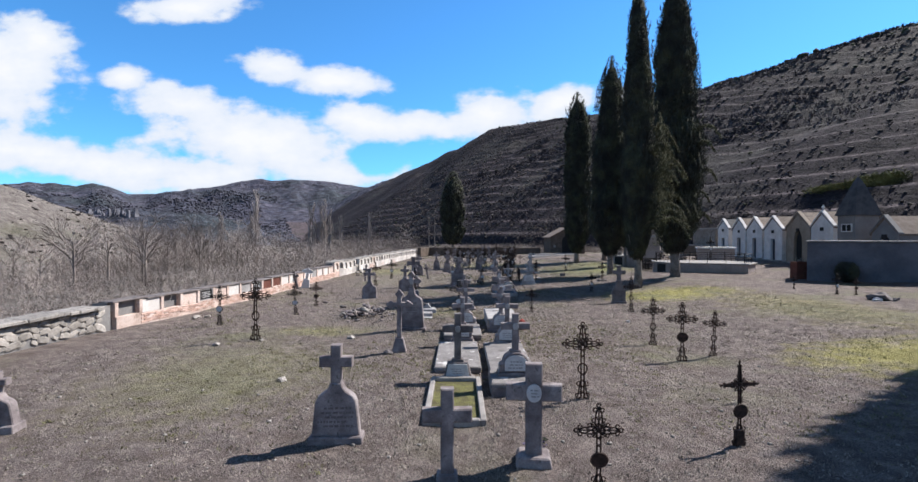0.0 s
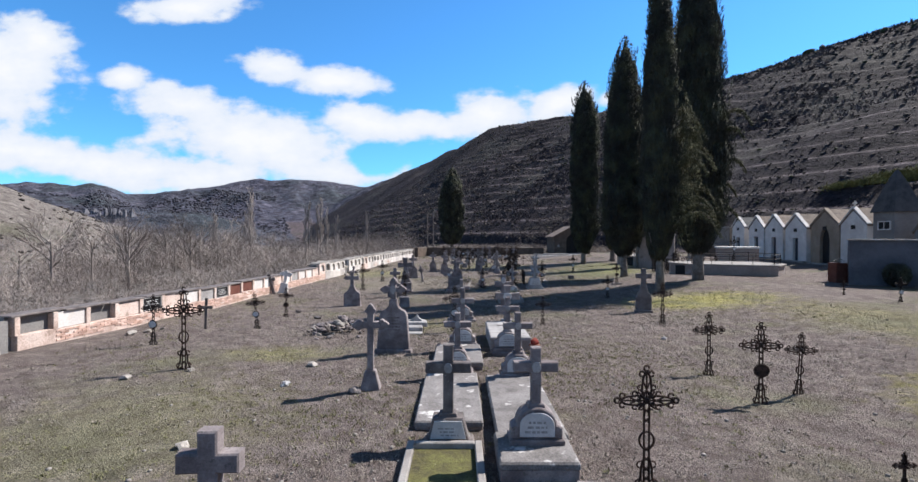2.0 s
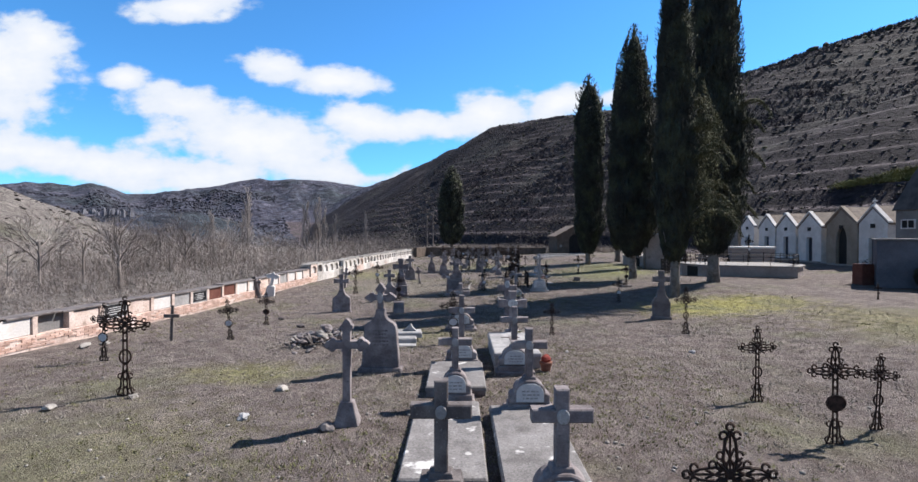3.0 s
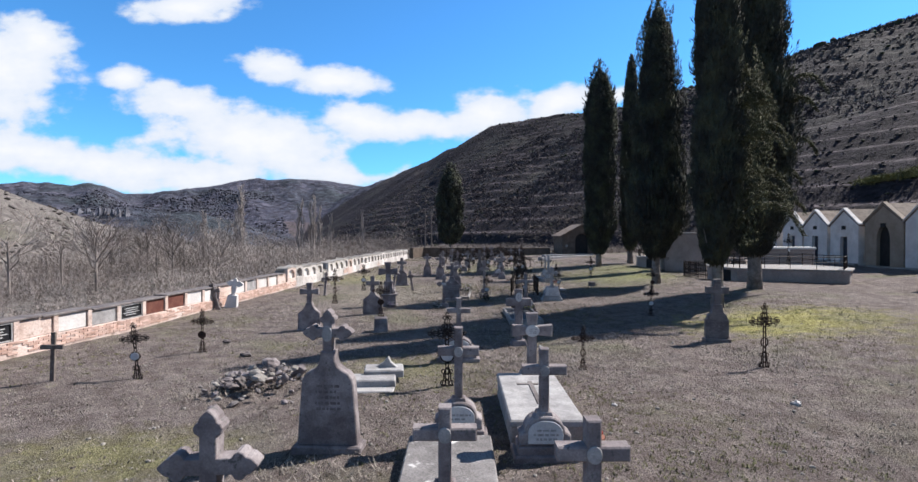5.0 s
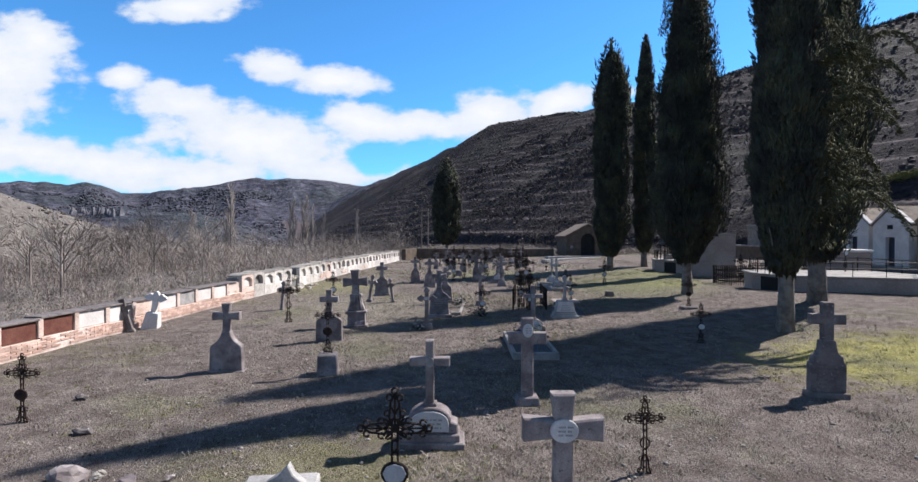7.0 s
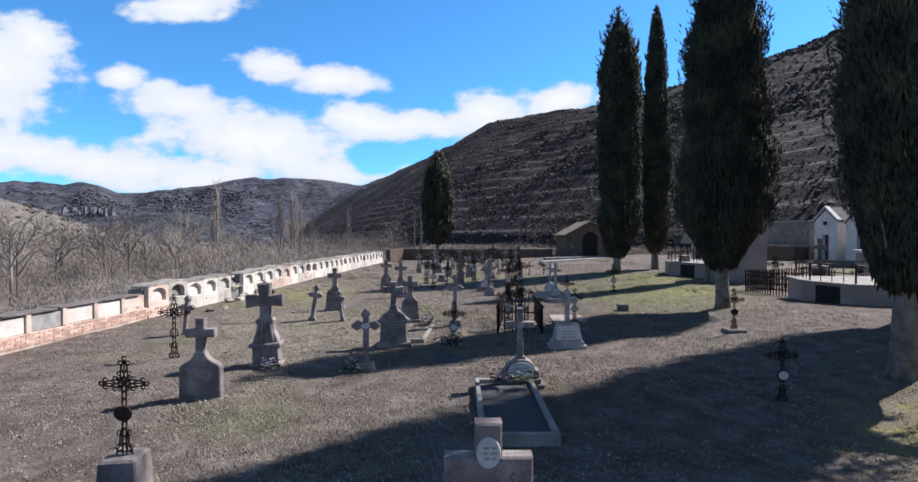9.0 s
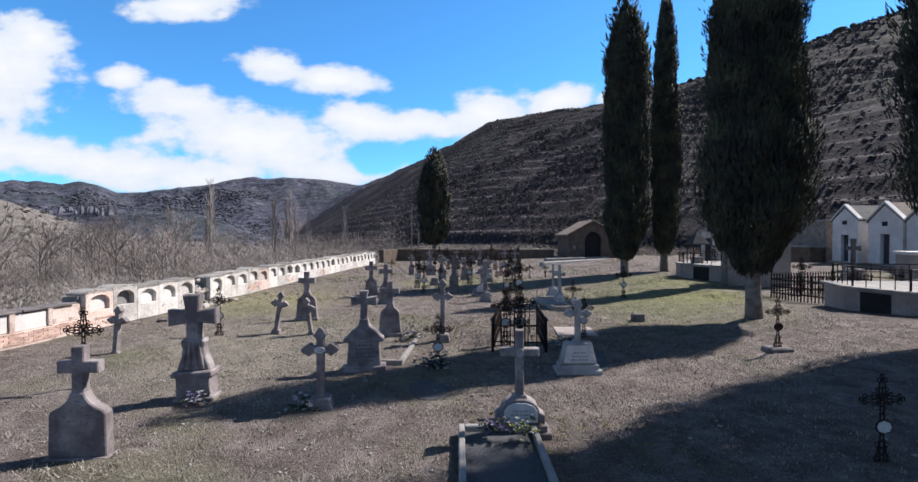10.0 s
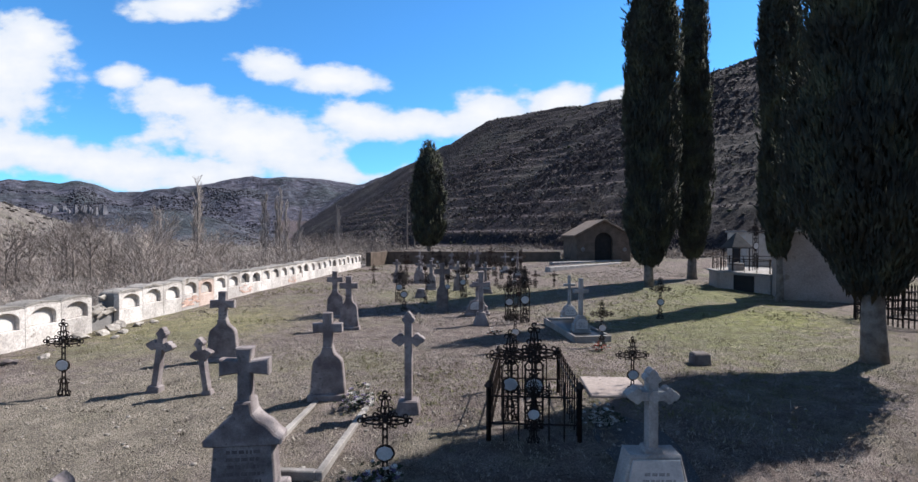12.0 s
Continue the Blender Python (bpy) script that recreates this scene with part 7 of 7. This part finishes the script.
def heath():
    """Low twiggy heath all over the terraces."""
    rng = np.random.default_rng(48)
    n = 40000
    b = np.radians(rng.uniform(-14, 50, n))
    r = 60 + 210 * rng.random(n) ** 0.7
    x, y = r * np.sin(b), r * np.cos(b)
    p = 0.906 * x + 0.423 * y
    ok = (p > 55) & (p < 205) & (fbm(x * 0.05, y * 0.05, 3, 52) > 0.03)
    x, y, r = x[ok], y[ok], r[ok]
    z = ground_height(x, y)
    k, per = len(x), 7
    m = k * per
    h = np.repeat((0.24 + 0.60 * rng.random(k) ** 2) * np.clip(r / 150, 0.5, 1.3), per)
    root = np.repeat(np.stack([x, y, z - 0.05], -1), per, 0) + np.stack([rng.normal(0, 0.3, m), rng.normal(0, 0.3, m), np.zeros(m)], -1) * h[:, None]
    a = rng.random(m) * 6.283
    d = np.stack([np.cos(a) * 1.3 * rng.random(m), np.sin(a) * 1.3 * rng.random(m), np.ones(m)], -1)
    side = np.stack([np.cos(a + 1.57), np.sin(a + 1.57), np.zeros(m)], -1) * (h * (0.14 + 0.2 * rng.random(m)))[:, None]
    v = np.stack([root - side, root + side, root + d * h[:, None]], 1).reshape(-1, 3)
    tagged(new("heath", raw_mesh("heath", v, np.arange(len(v)).reshape(-1, 3), [HEATH])), "low mauve-brown twiggy heath over the terraces", "scrub", kind="stuff")


heath()


GORSE = make_mat("olive_gorse", [(0.09, 0.092, 0.036), (0.19, 0.185, 0.068), (0.29, 0.275, 0.105)], 0.5, 6, rough=0.9, bump=0, island=0.6)


def hedge():
    """A long bank of olive-green gorse on the terrace behind the chapels."""
    rng = np.random.default_rng(62)
    k = 600
    q = 0.42 + 0.58 * rng.random(k)
    x, y = 44.0 + 9.0 * q + rng.normal(0, 0.55, k), 69.0 - 10.0 * q + rng.normal(0, 0.55, k)
    v = canes(rng, x, y, (0.5 + 0.8 * rng.random(k)) * (0.6 + 0.5 * q), 40, 0.05)
    tagged(new("gorse_bank", raw_mesh("gorse_bank", v, np.arange(len(v)).reshape(-1, 3), [GORSE])), "olive-green gorse bank on the terrace behind the chapels", "bush", kind="stuff")


def far_scrub():
    """Dark bushes dotted over the hills up the valley."""
    rng = np.random.default_rng(57)
    n = 16000
    b, r = np.radians(rng.uniform(-47, -5, n)), 240 + 620 * rng.random(n) ** 0.8
    x, y = r * np.sin(b), r * np.cos(b)
    ok = (fbm(x * 0.012, y * 0.012, 4, 58) > -0.10) & (0.906 * x + 0.423 * y < 60)
    x, y, r = x[ok], y[ok], r[ok]
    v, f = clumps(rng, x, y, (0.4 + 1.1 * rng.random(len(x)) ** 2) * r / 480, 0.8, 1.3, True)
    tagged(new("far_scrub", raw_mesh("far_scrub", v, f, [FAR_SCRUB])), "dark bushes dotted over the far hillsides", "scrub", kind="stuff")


far_scrub()


def crag():
    """A broken cliff on the far hillside."""
    rng = random.Random(52)
    thing = tagged(new("crag"), "broken cliff of upright rock ribs tinted haze-blue on the hillside", "cliff")
    thing.location = (-231.0, 320.0, 12.0)
    for k in range(26):
        px = -20 + 1.6 * k + rng.uniform(-0.5, 0.5)
        py = rng.uniform(-2.5, 2.5) - 0.18 * px
        h = 5.0 + 3.0 * math.sin(k * 0.3) ** 2 + rng.uniform(-1.6, 1.2)
        bm = bmesh.new()
        block(bm, rng.uniform(2.4, 3.8), 7.0, -5.0, h, rng.uniform(0.12, 0.3), 0.1)
        for v in bm.verts:
            v.co += noise.noise_vector(v.co * 0.35 + Vector((k * 3.1, 0, 0))) * 0.7
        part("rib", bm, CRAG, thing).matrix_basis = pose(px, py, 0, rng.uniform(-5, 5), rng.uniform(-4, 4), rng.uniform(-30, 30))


crag()


def bare_tree_master(seed, h, kind):
    """A leafless tree: a trunk and forking boughs down to twigs."""
    rng = random.Random(seed)
    poplar = kind == "poplar"
    thing = tagged(new("poplar_tree" if poplar else "bare_tree"), "tall narrow leafless poplar with pale upright twigs" if poplar else "leafless grey-brown tree with a spreading twiggy crown", "tree", "leafless valley trees")
    m = PALE_BARE if poplar else BARE
    bm = bmesh.new()
    tube(bm, [(0, 0, -0.5), (0.05, 0, h * 0.3), (0.1, 0.05, h * (0.95 if poplar else 0.55))], [h * 0.016, h * 0.012, h * 0.003 if poplar else h * 0.008], 6)
    part("trunk", bm, m, thing)
    bm = bmesh.new()

    def fork(p, d, length, r, level):
        mid = p + d * length * 0.5 + Vector((rng.gauss(0, 0.06), rng.gauss(0, 0.06), rng.gauss(0, 0.03))) * length
        q = p + d * length
        tube(bm, [p, mid, q], [r, r * 0.75, r * 0.5], 3)
        if level == 0:
            return
        for k in range(rng.choice((3, 4)) if not poplar else 3):
            spread = 0.22 if poplar else 0.62
            nd = (d + Vector((rng.gauss(0, spread), rng.gauss(0, spread), rng.gauss(0.12, spread * 0.5)))).normalized()
            fork(mid.lerp(q, rng.random()), nd, length * rng.uniform(0.5, 0.75), r * 0.55, level - 1)

    if poplar:
        for k in range(26):
            z = h * (0.12 + 0.8 * k / 26)
            a = rng.random() * 6.283
            fork(Vector((0.05, 0, z)), Vector((math.cos(a) * 0.22, math.sin(a) * 0.22, 1)).normalized(), h * 0.16 * (1.1 - 0.6 * k / 26), h * 0.0062, 2)
    else:
        for k in range(9):
            z = h * (0.22 + 0.33 * k / 9)
            a = k * 2.4 + rng.random()
            fork(Vector((0.08, 0.02, z)), Vector((math.cos(a) * 0.75, math.sin(a) * 0.75, 0.8)).normalized(), h * rng.uniform(0.22, 0.34), h * 0.007, 3)
    part("branchwork", bm, m, thing)
    return thing


def valley_trees():
    rng = random.Random(9)
    broad = [bare_tree_master(s, 10.0, "tree") for s in (1, 2, 3)]
    tall = [bare_tree_master(s, 15.0, "poplar") for s in (4, 5)]
    used = set()

    def put(master, x, y, scale):
        m = pose(x, y, hz(x, y), 0, 0, rng.uniform(0, 360)) @ Matrix.Scale(scale, 4)
        if master in used:
            return copy_thing(master, m @ Matrix.Diagonal((*[1 / v for v in master.scale], 1)))
        used.add(master)
        master.matrix_basis = m
        return master

    for x, y, s in ((-53, 127, 1.25), (-55, 131, 1.05), (-36, 120, 0.95), (-33.5, 121, 1.0), (-31.5, 119, 0.85), (-38, 124, 0.9), (-63, 128, 0.9), (-65, 133, 0.85), (-24, 130, 0.8), (-34.8, 123, 0.9), (-29.5, 121, 0.75), (-57, 133, 0.9)):
        put(rng.choice(tall), x, y, s)
    for x, y, s in ((-80, 117, 1.25), (-72, 112, 1.2), (-66, 110, 1.05), (-88, 112, 1.1), (-40, 62, 1.0), (-46, 58, 1.05), (-43, 66, 1.0), (-52, 72, 1.05), (-54, 84, 0.9), (-60, 92, 0.95), (-45, 96, 0.85), (-50, 104, 0.9), (-57, 66, 0.8), (-68, 74, 0.9), (-34, 78, 0.7), (-40, 110, 0.8), (-60, 100, 1.1), (-56, 96, 1.05), (-53, 101, 1.15), (-50, 97, 1.1), (-47, 103, 1.1), (-58, 106, 1.15), (-63, 104, 1.05), (-44, 99, 1.0), (-52, 92, 1.0), (-66, 98, 1.0), (-48, 90, 0.95), (-41, 93, 0.9)):
        put(rng.choice(broad), x, y, s)


valley_trees()


def canes(rng, x, y, h, per, girth):
    """Tangles of thin arching canes, h high, rooted at x, y."""
    k = len(x)
    m = k * per
    hh = np.repeat(h, per)
    ang, out = rng.random(m) * 6.283, np.sqrt(rng.random(m))
    root = np.repeat(np.stack([x, y, ground_height(x, y)], -1), per, 0)
    start = root + np.stack([np.cos(ang) * out * hh * 0.9, np.sin(ang) * out * hh * 0.9, hh * (1 - out ** 2) * rng.random(m) * 0.75], -1)
    d = np.stack([np.cos(ang) * 0.8 + rng.normal(0, 0.6, m), np.sin(ang) * 0.8 + rng.normal(0, 0.6, m), 0.7 + rng.normal(0, 0.45, m)], -1)
    d *= (hh * (0.25 + 0.3 * rng.random(m)) / np.linalg.norm(d, axis=1))[:, None]
    side = np.stack([np.cos(ang + 1.57), np.sin(ang + 1.57), rng.normal(0, 0.4, m)], -1) * (girth * (0.4 + rng.random(m)))[:, None]
    return np.stack([start - side, start + side, start + d], 1).reshape(-1, 3)


def thicket():
    """Leafless undergrowth along the river, too fine to count."""
    rng = np.random.default_rng(43)
    k = 6500
    y = 20 + 135 * rng.random(k) ** 0.75
    x = np.array([wall_x(q) for q in y]) - 12 - rng.random(k) ** 0.8 * (16 + 0.62 * y)
    z = ground_height(x, y)
    per = 66
    h = 0.6 + (1.5 + 5.5 * rng.random(k)) * np.clip((y - 20) / 80, 0.03, 1.0)
    dense = fbm(x * 0.05, y * 0.05, 3, 70) > 0.0
    x, y, z, h = x[dense], y[dense], z[dense], h[dense] * (0.75 + 1.3 * np.clip(fbm(x[dense] * 0.07, y[dense] * 0.07, 2, 71), -0.3, 0.4))
    k = len(x)
    n = k * per
    hh = np.repeat(h, per)
    root = np.repeat(np.stack([x, y, z], -1), per, 0)
    t = rng.random(n)
    ang, out = rng.random(n) * 6.283, hh * 0.32 * rng.random(n) ** 0.6
    start = root + np.stack([np.cos(ang) * out * (0.3 + t), np.sin(ang) * out * (0.3 + t), hh * 0.85 * t], -1)
    d = np.stack([np.cos(ang) * 0.75 + rng.normal(0, 0.45, n), np.sin(ang) * 0.75 + rng.normal(0, 0.45, n), 0.75 + rng.normal(0, 0.4, n)], -1)
    d /= np.linalg.norm(d, axis=1)[:, None]
    length = hh * (0.08 + 0.14 * rng.random(n))
    side = np.stack([np.cos(ang + 1.57), np.sin(ang + 1.57), np.zeros(n)], -1) * (0.010 + 0.018 * rng.random(n))[:, None]
    verts = np.stack([start - side, start + side, start + d * length[:, None]], 1).reshape(-1, 3)
    faces = np.arange(n * 3).reshape(-1, 3)
    tagged(new("thicket", raw_mesh("thicket", verts, faces, [BARE])), "grey-brown leafless thicket along the valley floor", "thicket", kind="stuff")
    q = rng.random(k) < 0.15
    v = canes(rng, x[q], y[q], 0.4 + 0.9 * rng.random(q.sum()), 26, 0.014)
    tagged(new("valley_bushes", raw_mesh("valley_bushes", v, np.arange(len(v)).reshape(-1, 3), [BARE])), "low grey dry bushes on the valley floor", "bush", kind="stuff")
    # brambles at the hill's foot
    k = 3800
    x, y = rng.uniform(-16, 30, k), 68.0 + 50 * rng.random(k) ** 1.3
    ok = fbm(x * 0.12, y * 0.12, 3, 77) > -0.12
    v = canes(rng, x[ok], y[ok], 0.35 + 1.0 * rng.random(ok.sum()) ** 1.6, 22, 0.030)
    tagged(new("brambles", raw_mesh("brambles", v, np.arange(len(v)).reshape(-1, 3), [BRAMBLE])), "pale leafless brambles behind the far wall", "bush", kind="stuff")
    # the stony slope across the river
    k = 3000
    x, y = rng.uniform(-240, -95, k), rng.uniform(60, 240, k)
    ok = fbm(x * 0.04, y * 0.04, 3, 75) > -0.02
    x, y = x[ok], y[ok]
    v, f = clumps(rng, x, y, 0.15 + 0.75 * rng.random(len(x)) ** 3, 0.6)
    tagged(new("slope_bushes", raw_mesh("slope_bushes", v, f, [SCRUB])), "scattered dark bushes on the opposite slope", "bush", kind="stuff")


thicket()
hedge()


def grass():
    rng = np.random.default_rng(44)
    k = 50000
    # nearer the middle of the yard it is closest to the eye
    x = np.concatenate([rng.uniform(-9, 13, k // 2), rng.normal(1.0, 3.6, k - k // 2)])
    y = np.concatenate([rng.uniform(3, 46, k // 2), rng.uniform(3.5, 36, k - k // 2)])
    ok = (x > np.array(wall_x(y)) + 0.2) & (x < 20)
    x, y = x[ok], y[ok]
    z = ground_height(x, y)
    k, per = len(x), 4
    thick = fbm(x * 0.6, y * 0.6, 3, 60)
    lush = fbm(x * 0.28, y * 0.28, 3, 61)
    n = k * per
    root = np.repeat(np.stack([x, y, z - 0.004], -1), per, 0) + np.stack([rng.normal(0, 0.035, n), rng.normal(0, 0.035, n), np.zeros(n)], -1)
    a, lean = rng.random(n) * 6.283, 0.3 + 1.6 * rng.random(n)
    length = np.repeat(np.clip(0.032 + 0.055 * thick, 0.014, 0.08), per) * (0.5 + rng.random(n))
    d = np.stack([np.cos(a) * lean, np.sin(a) * lean, np.ones(n)], -1)
    d /= np.linalg.norm(d, axis=1)[:, None]
    side = np.stack([np.cos(a + 1.57), np.sin(a + 1.57), np.zeros(n)], -1) * (0.0045 + 0.006 * rng.random(n))[:, None]
    verts = np.stack([root - side, root + side, root + d * length[:, None]], 1)
    green = np.repeat(lush + rng.normal(0, 0.06, k) > 0.07, per)
    for q, m, nm, label in ((~green, STRAW, "dry_grass", "short dry straw-coloured grass over the yard"), (green, GREEN_BLADE, "green_grass", "short dull green grass in patches")):
        v = verts[q].reshape(-1, 3)
        tagged(new(nm, raw_mesh(nm, v, np.arange(len(v)).reshape(-1, 3), [m])), label, "grass", kind="stuff")
    # the far end, where single blades no longer show
    k = 16000
    x, y = rng.uniform(-7, 16, k), rng.uniform(38, 66, k)
    ok = (x > np.array(wall_x(y)) + 0.3) & (fbm(x * 0.5, y * 0.5, 3, 63) > -0.05)
    v = canes(rng, x[ok], y[ok], 0.06 + 0.07 * rng.random(ok.sum()), 5, 0.02)
    g = np.repeat(fbm(x[ok] * 0.2, y[ok] * 0.2, 3, 64) > 0.0, 15)
    for q, m, nm, label in ((~g, STRAW, "dry_grass", "short dry grass at the far end of the yard"), (g, GREEN_BLADE, "green_grass", "short green grass at the far end of the yard")):
        tagged(new(nm, raw_mesh(nm, v[q], np.arange(q.sum()).reshape(-1, 3), [m])), label, "grass", kind="stuff")
    # tufts
    k = 24000
    x = np.concatenate([rng.uniform(-9, 12, k // 2), rng.normal(1.0, 3.4, k - k // 2)])
    y = np.concatenate([rng.uniform(3, 40, k // 2), rng.uniform(3.5, 33, k - k // 2)])
    ok = (x > np.array(wall_x(y)) + 0.25) & (rng.random(k) < np.clip(0.5 + 2.2 * fbm(x * 0.5, y * 0.5, 3, 67), 0.08, 1.0))
    x, y = x[ok], y[ok]
    k, per = len(x), 16
    n = k * per
    size = np.repeat(0.34 + 0.55 * rng.random(k) ** 2, per)
    root = np.repeat(np.stack([x, y, ground_height(x, y) - 0.004], -1), per, 0) + np.stack([rng.normal(0, 0.04, n), rng.normal(0, 0.04, n), np.zeros(n)], -1) * size[:, None]
    a, lean = rng.random(n) * 6.283, 0.5 + 2.2 * rng.random(n)
    d = np.stack([np.cos(a) * lean, np.sin(a) * lean, np.ones(n)], -1)
    d /= np.linalg.norm(d, axis=1)[:, None]
    side = np.stack([np.cos(a + 1.57), np.sin(a + 1.57), np.zeros(n)], -1) * ((0.005 + 0.008 * rng.random(n)) * size)[:, None]
    tuft = np.stack([root - side, root + side, root + d * ((0.04 + 0.05 * rng.random(n)) * size)[:, None]], 1)
    green = np.repeat(fbm(x * 0.28, y * 0.28, 3, 61) + rng.normal(0, 0.08, k) > 0.06, per)
    for q, m, nm, label in ((~green, STRAW, "dry_tufts", "bleached tufts of dry grass over the yard"), (green, GREEN_BLADE, "green_tufts", "dull green tufts of grass over the yard")):
        v = tuft[q].reshape(-1, 3)
        tagged(new(nm, raw_mesh(nm, v, np.arange(len(v)).reshape(-1, 3), [m])), label, "grass", kind="stuff")
    # long dead grass heaped in places
    spots = ((6.9, 18.9, 0.55, 0.75), (6.6, 18.2, 0.4, 0.4), (3.4, 26.7, 0.7, 0.4), (4.6, 26.4, 0.8, 0.35), (2.2, 21.5, 0.6, 0.6), (1.1, 18.3, 0.4, 0.5), (2.4, 19.0, 0.5, 0.6), (0.3, 17.7, 0.4, 0.4), (-0.4, 23.6, 1.0, 0.8), (-1.3, 22.6, 0.8, 0.6), (-1.8, 21.6, 0.3, 0.3), (-2.4, 24.0, 0.5, 0.3), (7.2, 34.6, 0.8, 0.8), (8.0, 28.6, 0.9, 0.6), (10.2, 32.4, 0.9, 0.8), (-1.4, 13.5, 0.5, 0.2), (6.2, 30.0, 0.9, 1.2), (1.6, 7.6, 0.4, 0.5), (-3.2, 16.6, 0.7, 0.45), (-4.0, 16.3, 0.4, 0.3), (-0.75, 7.0, 0.15, 1.0), (0.45, 6.8, 0.12, 0.9))
    vs = []
    for sx, sy, ax, ay in spots:
        m = int(900 * (0.3 + ax * ay))
        px, py = sx + ax * rng.normal(size=m), sy + ay * rng.normal(size=m)
        rt = np.stack([px, py, ground_height(px, py) - 0.004], -1)
        a = rng.random(m) * 6.283
        lean = 0.5 + 2.2 * rng.random(m)
        d = np.stack([np.cos(a) * lean, np.sin(a) * lean, np.ones(m)], -1)
        d /= np.linalg.norm(d, axis=1)[:, None]
        ln_ = 0.05 + 0.12 * rng.random(m)
        sd = np.stack([np.cos(a + 1.57), np.sin(a + 1.57), np.zeros(m)], -1) * (0.003 + 0.004 * rng.random(m))[:, None]
        vs.append(np.stack([rt - sd, rt + sd, rt + d * ln_[:, None]], 1).reshape(-1, 3))
    v = np.concatenate(vs)
    tagged(new("dead_grass", raw_mesh("dead_grass", v, np.arange(len(v)).reshape(-1, 3), [STRAW])), "heaps of long dead straw-coloured grass", "grass", kind="stuff")
    # dead leaves and crumbs of earth
    k = 90000
    x = np.concatenate([rng.uniform(-9, 13, k // 2), rng.normal(1.0, 3.6, k - k // 2)])
    y = np.concatenate([rng.uniform(3, 42, k // 2), rng.uniform(3.5, 34, k - k // 2)])
    ok = (x > np.array(wall_x(y)) + 0.2) & (rng.random(k) < np.clip(0.55 + 1.6 * fbm(x * 0.8, y * 0.8, 3, 66), 0.12, 1.0))
    x, y = x[ok], y[ok]
    k = len(x)
    mid = np.stack([x, y, ground_height(x, y) + 0.006 + 0.012 * rng.random(k)], -1)
    a, s = rng.random(k) * 6.283, 0.007 + 0.018 * rng.random(k) ** 2
    u = np.stack([np.cos(a), np.sin(a), rng.normal(0, 0.35, k)], -1) * s[:, None]
    w = np.stack([-np.sin(a), np.cos(a), rng.normal(0, 0.35, k)], -1) * (s * (0.35 + 0.4 * rng.random(k)))[:, None]
    v = np.stack([mid - u, mid - w, mid + u, mid + w], 1).reshape(-1, 3)
    tagged(new("leaf_litter", raw_mesh("leaf_litter", v, np.arange(len(v)).reshape(-1, 4), [LITTER])), "dead leaves and crumbs of earth over the yard", "leaf litter", kind="stuff")
    k = 4200
    x, y = rng.normal(1.0, 4.5, k), rng.uniform(3.5, 38, k)
    ok = (x > -8.3) & (x < 14)
    x, y = x[ok], y[ok]
    v, f = clumps(rng, x, y, 0.008 + 0.028 * rng.random(len(x)) ** 3, 0.6)
    tagged(new("pebbles", raw_mesh("pebbles", v, f, [RUBBLE])), "small pale stones scattered over the ground", "pebbles", kind="stuff")


grass()
